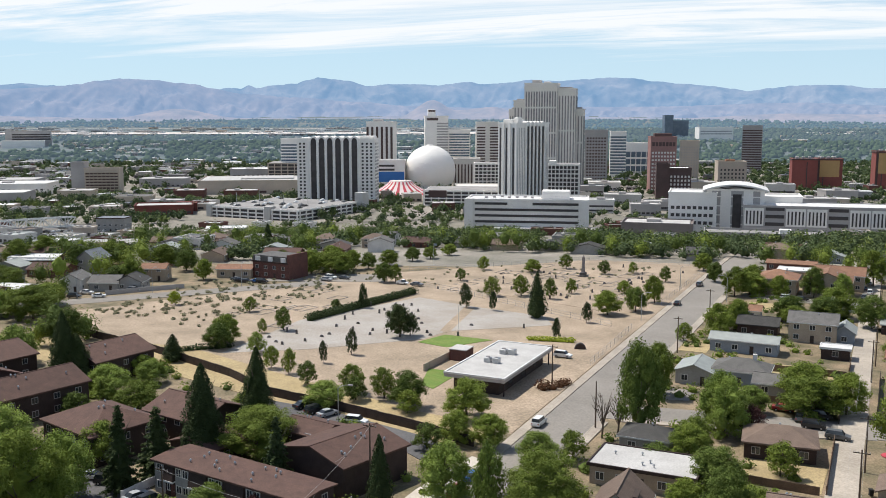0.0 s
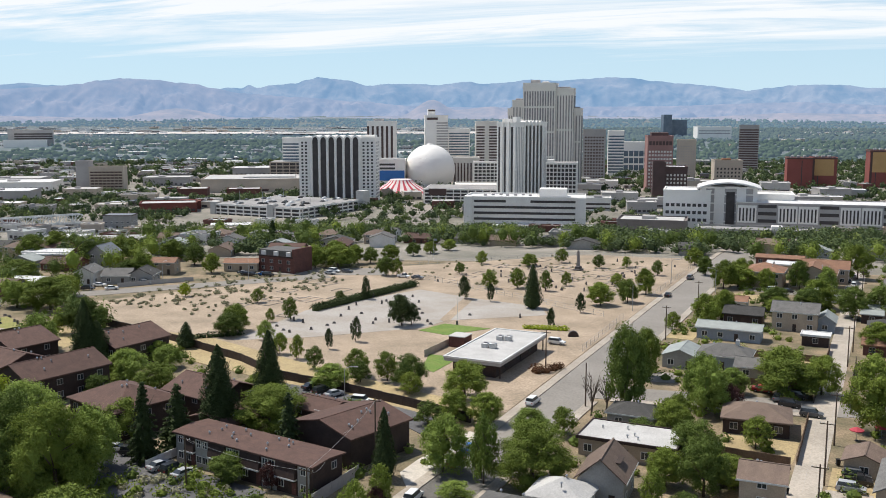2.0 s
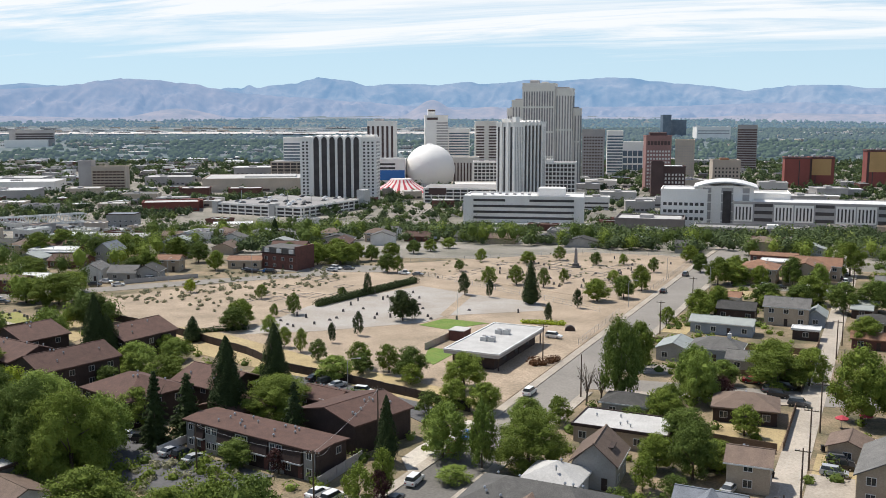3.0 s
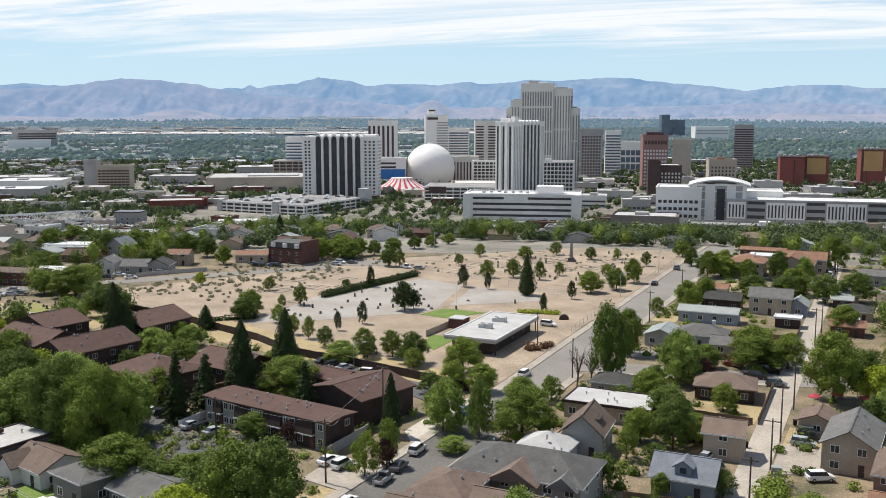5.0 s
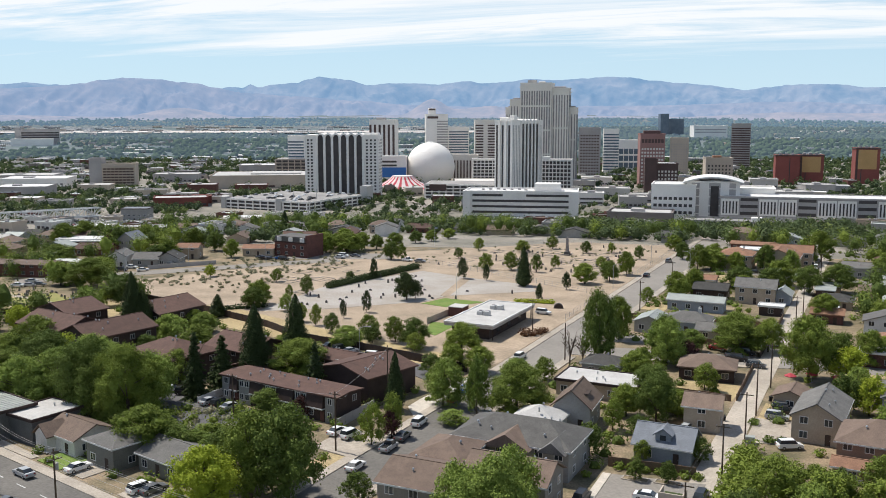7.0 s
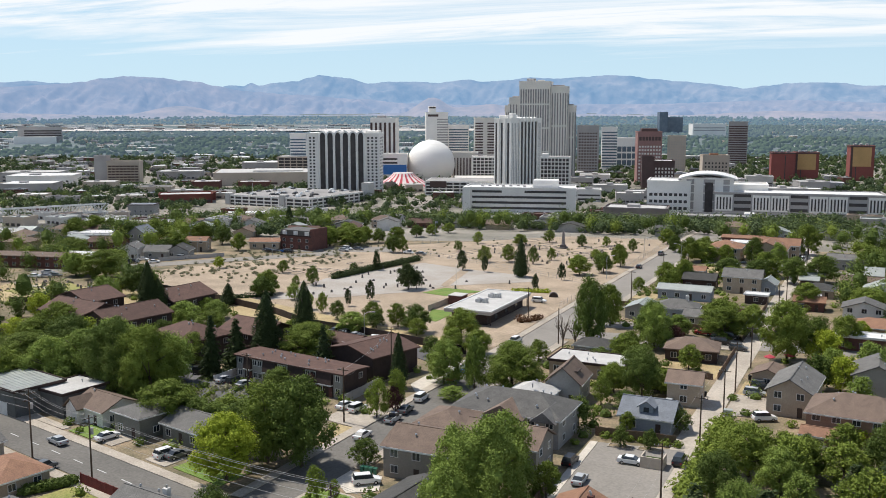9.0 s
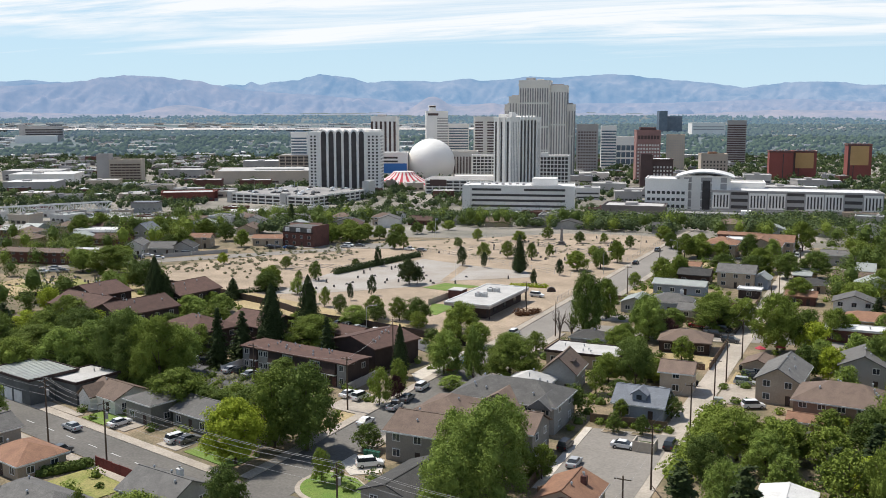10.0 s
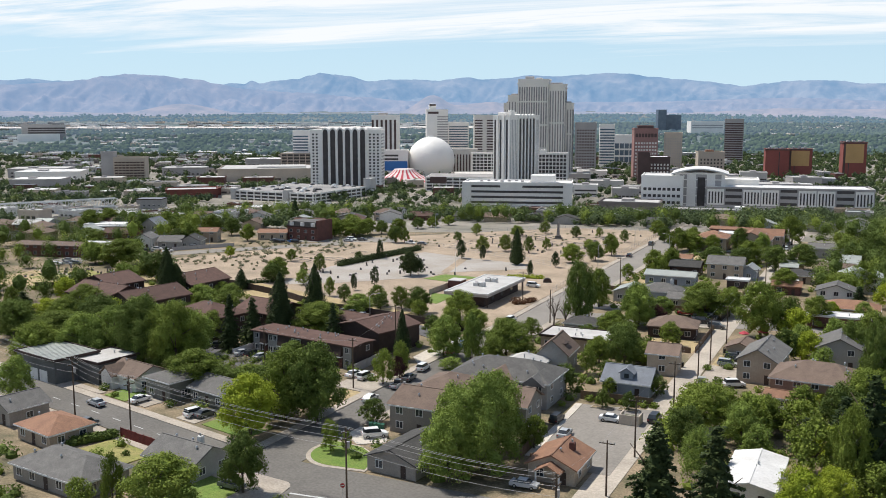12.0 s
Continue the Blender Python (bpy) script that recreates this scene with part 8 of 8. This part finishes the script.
part("shaft", Geo().add([(-0.6, -0.6, 1.6), (0.6, -0.6, 1.6), (0.6, 0.6, 1.6), (-0.6, 0.6, 1.6), (-0.38, -0.38, 7.4), (0.38, -0.38, 7.4), (0.38, 0.38, 7.4), (-0.38, 0.38, 7.4), (0, 0, 8.2)],
     [(0, 1, 5, 4), (1, 2, 6, 5), (2, 3, 7, 6), (3, 0, 4, 7), (4, 5, 8), (5, 6, 8), (6, 7, 8), (7, 4, 8)]), M["stone"], t)
t = thing("flagpole", "white flagpole with a small flag", "flagpole", -166, 344, 0)
part("pole", Geo().tube((0, 0, 0), (0, 0, 9), 0.07, 0.05, 8), M["white_steel"], t)
part("flag", Geo().box(0.06, 1.4, -0.02, 0.02, 8.0, 8.9), M["wall_blue"], t)
t = thing("flagpole", "white flagpole beside the lawn", "flagpole", -108.5, 241, 0.1)
part("pole", Geo().tube((0, 0, 0), (0, 0, 7), 0.07, 0.05, 8), M["white_steel"], t)


# low kerbs round the old grave plots
prng = random.Random(15)
g = Geo()
for i in range(46):
    if i < 12:
        x, y = prng.uniform(-182, -156), prng.uniform(222, 284)
    else:
        x, y = prng.uniform(-140, -76), prng.uniform(298, 362)
    w, d = prng.uniform(2.0, 3.4), prng.uniform(2.0, 4.0)
    k = Geo().box(-w, w, -d, -d + 0.18, 0, 0.16).box(-w, w, d - 0.18, d, 0, 0.16).box(-w, -w + 0.18, -d + 0.18, d - 0.18, 0, 0.16).box(w - 0.18, w, -d + 0.18, d - 0.18, 0, 0.16)
    k.turned(pose(x, y, 0.05, 0, 0, prng.uniform(-6, 6) - 9))
    g.add(k.v, k.f)
tagged(part("plot_kerbs", g, M["gravel"]), "low weathered kerbs round old grave plots", "kerbs", kind="stuff")


# ---- hedges and shrubs ----
def clumps(name, label, spots, size, material, seed, quads=60, leaf=0.32, category="shrubs", kind="stuff"):
    rng = np.random.default_rng(seed)
    cs, ns, core = [], [], []
    for x, y in spots:
        r = rng.uniform(*size)
        k = rng.normal(size=(quads, 3))
        k /= np.linalg.norm(k, axis=1)[:, None]
        k[:, 2] = np.abs(k[:, 2]) * (0.6 if name == "sagebrush" else 0.9) - 0.1
        base = np.array([x, y, 0.1 + r * 0.35])
        cs.append(base + k * r * rng.uniform(0.7, 1.1, size=(quads, 1)))
        ns.append(k + np.array([0, 0, 0.4]))
        core.append((base - np.array([0, 0, 0.2 * r]), np.array([r, r, r * 0.8]) * 0.6))
    p, n = np.concatenate(cs), np.concatenate(ns)
    rng2 = np.random.default_rng(seed + 1)
    ob = part(name, leaf_mesh(name, p, n, rng2.uniform(leaf * 0.6, leaf * 1.2, len(p)), material, rng2, core), None)
    return tagged(ob, label, category, kind=kind)


clumps("hedge", "clipped dark green hedge along the gravel", [(-153 + 8 * s, 233 + 51 * s) for s in np.linspace(0, 1, 52)], (1.7, 2.1), M["leaf_dark"], 31, 150, category="hedge", kind="")
clumps("hedge", "dark green hedge between grave plots", [(-163 + 9 * s, 187 + 9 * s) for s in np.linspace(0, 1, 9)], (1.1, 1.5), M["leaf_dark"], 32, 70, category="hedge", kind="")
clumps("hedge", "low leafy green hedge behind the hall", [(-85.5 + 11 * s, 237 + 2.2 * s) for s in np.linspace(0, 1, 10)], (0.9, 1.3), M["leaf_lime"], 33, 70, category="hedge", kind="")
clumps("hedge", "bronze shrubs round a pole bed", [(-66.5, 193.5), (-65, 195), (-64, 197.5), (-63.4, 199.5), (-67.5, 195)], (1.3, 1.9), M["shrub_red"], 34, 110, category="hedge", kind="")
clumps("hedge", "clipped green hedge beside a driveway", [(-104 + 7 * s, 75.5 - 1.7 * s) for s in np.linspace(0, 1, 8)], (0.8, 1.1), M["leaf"], 35, 80, category="hedge", kind="")
clumps("hedge", "green hedge beside the red fence", [(-93.4 + 3.6 * s, 45 + 6.2 * s) for s in np.linspace(0, 1, 12)], (1.1, 1.5), M["leaf_mid"], 36, 150, category="hedge", kind="")
clumps("hedge", "row of round green shrubs behind the blue cottage", [(-18.5 + 13 * s, 109 + 0.6 * s) for s in np.linspace(0, 1, 7)], (0.8, 1.3), M["leaf"], 37, 80, category="hedge", kind="")
clumps("hedge", "round clipped bushes beside the parking pad", [(2.8, 133.4), (5.1, 134.0), (-0.9, 142.6)], (0.9, 1.2), M["leaf_mid"], 39, 120, category="hedge", kind="")
clumps("hedge", "overgrown green bushes beside the alley", [(0.4 + 1.6 * math.sin(2.1 * k), 86 + 1.5 * k) for k in range(28)], (1.3, 2.4), M["leaf"], 38, 150, category="hedge", kind="")
srng = random.Random(5)
clumps("sagebrush", "low grey-green sagebrush over the bare plots", [(srng.uniform(-222, -172), srng.uniform(212, 318)) for _ in range(330)], (0.3, 1.15), M["shrub"], 41, 26)
clumps("sagebrush", "low dry shrubs among the old graves", [(srng.uniform(-160, -70), srng.uniform(296, 376)) for _ in range(70)], (0.4, 0.9), M["shrub"], 42, 24)


def clear(x, y, pad=0.0):
    """Whether a plan place is off the roads, houses and open grounds."""
    if any(abs(x - a) < w + pad and abs(y - b) < d + pad for a, b, w, d in FOOT):
        return False
    if -63.5 < x < -46.5 or -8 < x < 2:
        return False
    street = 115 - (x + 330) * 68 / 283 if x < -48 else 50.2 - (x + 60) * 1.2 / 120
    if abs(y - street) < 7.5 + pad or (x > -46 and abs(y - 193 - x * 0.16) < 7.0):
        return False
    if x < -46 and y > 150 - (x + 62) * 0.28 and y < 400 and x > -232:
        return False
    if -20 < x < -2 and 68 < y < 110:
        return False
    if -262 < x < -165 and 236 < y < 316:
        return False
    if -256 < x < -206 and 150 < y < 194:
        return False
    if abs((x + 223) * 94 - (y - 243) * 78) / 122.2 < 8 and -265 < x < -180:
        return False
    return -400 < x < 130


spots = []
while len(spots) < 1250:
    x, y = srng.uniform(-240, 70), srng.uniform(20, 400)
    if clear(x, y):
        spots.append((x, y))
clumps("garden_shrubs", "mixed green garden shrubs round the houses", spots[:560], (0.6, 1.9), M["leaf"], 43, 60)
clumps("garden_shrubs", "dark green garden shrubs round the houses", spots[560:950], (0.7, 2.1), M["leaf_mid"], 47, 60)
clumps("garden_shrubs", "mixed pale garden shrubs round the houses", spots[950:], (0.5, 1.5), M["leaf_pale"], 44, 46)


lot = [(srng.uniform(-117, -84), srng.uniform(93, 108)) for _ in range(46)]
clumps("garden_shrubs", "overgrown green shrubs before the brown apartments", [(x, y) for x, y in lot if y < 101 or x > -96], (0.8, 2.0), M["leaf"], 45, 70)
clumps("garden_shrubs", "dry tan shrubs before the brown apartments", [(x + 1.5, y - 1) for x, y in lot[:26]], (0.5, 1.2), M["shrub"], 46, 40)


# bare tree beside the avenue
def bare_tree(x, y, h):
    t = thing("bare_tree", "leafless grey tree with thin bare branches", "tree", x, y, 0)
    part("trunk", Geo().tube((0, 0, 0), (0.2, 0, h * 0.4), 0.22, 0.15, 8), M["bark"], t)
    rng = random.Random(4)
    for i in range(12):
        a = i * 2.4
        z = h * rng.uniform(0.25, 0.4)
        e = (math.cos(a) * rng.uniform(1, 2.6), math.sin(a) * rng.uniform(1, 2.6), h * rng.uniform(0.7, 1.0))
        g = Geo().tube((0.15, 0, z), e, 0.09, 0.03, 6)
        for j in range(4):
            b = a + rng.uniform(-1, 1)
            s = rng.uniform(0.4, 0.9)
            p = (e[0] * s, e[1] * s, z + (e[2] - z) * s)
            g.tube(p, (p[0] + math.cos(b) * 1.0, p[1] + math.sin(b) * 1.0, p[2] + 1.0), 0.04, 0.015, 5)
        part("branch", g, M["bark"], t)


bare_tree(-46.2, 168.4, 9)
bare_tree(-44.0, 171.5, 7)


# ---- more houses and trees among the near blocks ----
def small_house(kind, x, y, turn):
    roofs = ["roof_grey", "roof_tan", "roof_dark", "roof_tan", "roof_metal", "roof_brown"]
    walls = ["wall_white", "wall_tan", "wall_grey", "wall_tan", "wall_blue", "wall_brick"]
    word = ["white house with a grey roof", "tan house with a brown roof", "grey house with a charcoal roof", "tan house with a hipped roof", "blue house with a metal roof", "brick house with a brown roof"]
    return house(x, y, 11 + kind % 3 * 2, 8.5 + kind % 2, 2.9 if kind % 3 else 4.8, 2.0, "x" if kind % 2 else "y", walls[kind], roofs[kind], turn, "small " + word[kind] + " among street trees", hip=kind == 3, vents=1, group="small houses round the cemetery")


models = {}
hrng = random.Random(12)
lots = [(x, y, 0) for y in (395, 425) for x in (-20, 2, 24, 46)] + [(x, y, 0) for y in (232, 288, 310, 362) for x in (22, 44, 66)]
lots += [(44, y, 0) for y in (95, 118, 142, 165, 205, 255, 330)] + [(-40, y, 0) for y in (420, 445)] + [(-75 - 22 * i, 412 + 10 * (i % 2), 8) for i in range(8)]
lots += [(-230 - 24 * i + 10 * j, 330 + 26 * j - 9 * i, 20) for i in range(6) for j in range(4)]
lots += [(-285 - 22 * i, 235 - 3 * i + 24 * j, 14) for i in range(4) for j in range(3)]
for i, (x, y, turn) in enumerate(lots):
    x, y = x + hrng.uniform(-3, 3), y + hrng.uniform(-3, 3)
    if any(abs(x - a) < w + 6 and abs(y - b) < d + 5 for a, b, w, d in FOOT) or -6 < x < 9 and y < 400 or -64 < x < -46:
        continue
    k = hrng.randrange(6)
    if k in models:
        o = copy_thing(models[k], pose(x, y, ground_z(x, y), 0, 0, turn + hrng.choice([0, 90, 180])))
        FOOT.append((x, y, 7, 7))
    else:
        models[k] = small_house(k, x, y, turn)
        models[k].location.z = ground_z(x, y)

trng = random.Random(77)
placed = []
while len(placed) < 420:
    x, y = trng.uniform(-330, 75), trng.uniform(40, 430)
    off = x > 14 or y > 395 or x < -195 or (x < -120 and y < 120 and y > 98)
    if not off or not clear(x, y, 1.2) or any(math.hypot(x - a, y - b) < 4.4 for a, b in placed):
        continue
    if x < -120 and y < 120 and (x + 120) * -0.24 + 52 > y - 14:
        continue
    if x > 10 and y < 70 or x < -195 and y > 215 and trng.random() < 0.6:
        continue
    placed.append((x, y))
placed.sort(key=lambda p: math.hypot(p[0] - 34, p[1] + 72))
for x, y in placed[:110]:
    r = trng.uniform(2.6, 5.0)
    tree(trng.choice(["broad", "broad", "broad", "willow", "lime", "spruce"]), x, y, r * trng.uniform(1.6, 2.2), r, 0, trng.randrange(3))


def thicket(name, label, spots, size, seed, quads, leaf, material):
    """Trees too far to tell apart one by one, joined."""
    rng = np.random.default_rng(seed)
    cs, ns, ss, core = [], [], [], []
    for x, y in spots:
        rad = rng.uniform(*size)
        tall = rng.uniform(1.0, 1.35)
        k = rng.normal(size=(quads, 3))
        k /= np.linalg.norm(k, axis=1)[:, None]
        lump = 1 + 0.26 * np.sin(4 * np.arctan2(k[:, 1], k[:, 0]) + x) * np.cos(5 * k[:, 2] + y)
        base = np.array([x, y, ground_z(x, y) + rad * tall * 1.05])
        cs.append(base + k * np.array([rad, rad, rad * tall]) * (lump * rng.uniform(0.55, 1.06, quads))[:, None])
        ns.append(k + np.array([0, 0, 0.4]))
        ss.append(rng.uniform(leaf * 0.7, leaf * 1.2, quads))
        core.append((base, np.array([rad, rad, rad * tall]) * 0.48))
    rng2 = np.random.default_rng(seed + 1)
    ob = part(name, leaf_mesh(name, np.concatenate(cs), np.concatenate(ns), np.concatenate(ss), M[material], rng2, core), None)
    return tagged(ob, label, "trees", kind="stuff")


thicket("garden_trees", "leafy garden trees between the far houses", placed[110::3], (2.7, 5.2), 51, 560, 0.36, "leaf")
thicket("garden_trees", "dark leafy garden trees between the far houses", placed[111::3] + placed[112::3], (2.7, 5.4), 53, 560, 0.36, "leaf_mid")


# ---- truss by the rail yard ----
def build_truss():
    x, y = town(-273, 583)
    t = thing("truss_bridge", "long white steel truss over the yard", "bridge", x, y, -13, HEAD + 36)
    n, step, hh = 18, 5.0, 5.6
    for side in (0, 7):
        for z in (3.0, 3.0 + hh):
            part("chord", Geo().box(-n * step / 2, n * step / 2, side - 0.3, side + 0.3, z - 0.3, z + 0.3), M["white_steel"], t)
        for i in range(n):
            a = -n * step / 2 + i * step
            part("diagonal", Geo().tube((a, side, 3), (a + step, side, 3 + hh) if i % 2 else (a + step, side, 3), 0.25, 0.25, 6) if i % 2 else Geo().tube((a, side, 3 + hh), (a + step, side, 3), 0.25, 0.25, 6), M["white_steel"], t)
            part("upright", Geo().box(a - 0.2, a + 0.2, side - 0.2, side + 0.2, 3, 3 + hh), M["white_steel"], t)
    for a in (-42, -14, 14, 42):
        part("pier", Geo().box(a - 0.8, a + 0.8, 0, 7, -0.5, 3), M["deck"], t)


build_truss()

# low town between the cemetery and the garages
def town_house(r, d, *rest, **more):
    x, y = town(r, d)
    t = house(x, y, *rest, **more)
    t.location.z = ground_z(x, y) + 0.03
    return t


town_house(-171, 418, 17, 10, 6.2, 1.0, "x", "wall_white", "roof_white", HEAD - 4, "white two-storey building with a flat roof behind the trees", flat=True, name="building", category="building")
town_house(-160.5, 376, 22, 10, 4.4, 1.0, "x", "wall_brown", "roof_white", HEAD - 4, "long brown building with a flat white roof", flat=True, name="building", category="building")
town_house(-137, 368, 8, 11, 5.2, 3.2, "y", "wall_grey", "roof_slate", HEAD - 10, "grey house with a steep gabled roof", name="house")
town_house(-161, 438, 10, 9, 3.4, 1.6, "x", "wall_taupe", "roof_pale", HEAD, "low taupe house with a pale roof", name="house")
town_house(-148, 442, 9, 9, 3.4, 1.6, "x", "wall_sage", "roof_pale", HEAD + 6, "low sage-green house with a pale roof", name="house")
town_house(-211, 606, 18, 14, 8.5, 1.0, "x", "wall_grey", "roof_slate", HEAD, "grey box-shaped building beside a car lot", flat=True, name="building", category="building")
town_house(-132, 576, 24, 14, 4.5, 1.0, "x", "wall_white", "roof_white", HEAD + 12, "low white building with a flat white roof", flat=True, name="building", category="building")
town_house(-198, 372, 12, 9, 5.0, 1.8, "x", "wall_brick", "roof_pale", HEAD - 6, "brick house with a pale gabled roof", name="house")
strip("parking_lot", town(-204, 474), town(-244, 645), 46, 0.12, M["asphalt_mid"], "wide grey asphalt car lot full of cars", "parking lot")
lot_rng = np.random.default_rng(16)
for paint in (0, 1, 2, 3):
    g = Geo()
    for i in range(30):
        row, a = lot_rng.integers(0, 6), lot_rng.uniform(-20, 20)
        d = 484 + 27 * row + 5.5 * lot_rng.integers(0, 2)
        x, y = town(-204 - (d - 474) * 0.234 + 2.6 * round(a / 2.6), d)
        k = Geo().chamfer(-0.9, 0.9, -2.2, 2.2, 0.3, 0.98, 0.12).chamfer(-0.75, 0.75, -1.4, 0.9, 0.9, 1.5, 0.25)
        k.turned(pose(x, y, ground_z(x, y) + 0.1, 0, 0, HEAD))
        g.add(k.v, k.f)
    tagged(part("parked_cars", g, CAR_PAINT[paint]), "rows of cars parked in a far lot", "cars", kind="stuff")

# rooftop cars on the long garage
crng = np.random.default_rng(6)
for paint, seed in ((0, 1), (2, 2), (3, 3)):
    g = Geo()
    gx, gy = town(-137, 678)
    for i in range(14):
        u, v = crng.uniform(-36, 34), crng.choice([8, 14, 28, 34, 50, 56, 70, 76])
        k = Geo().chamfer(u - 0.9, u + 0.9, v - 2.2, v + 2.2, 11.95, 12.7, 0.1).chamfer(u - 0.75, u + 0.75, v - 1.2, v + 1.0, 12.7, 13.3, 0.2)
        g.add(k.v, k.f)
    g.turned(pose(gx, gy, -17, 0, 0, HEAD - 28))
    tagged(part("parked_cars", g, CAR_PAINT[paint]), "cars parked on the garage roof deck", "cars", kind="stuff")
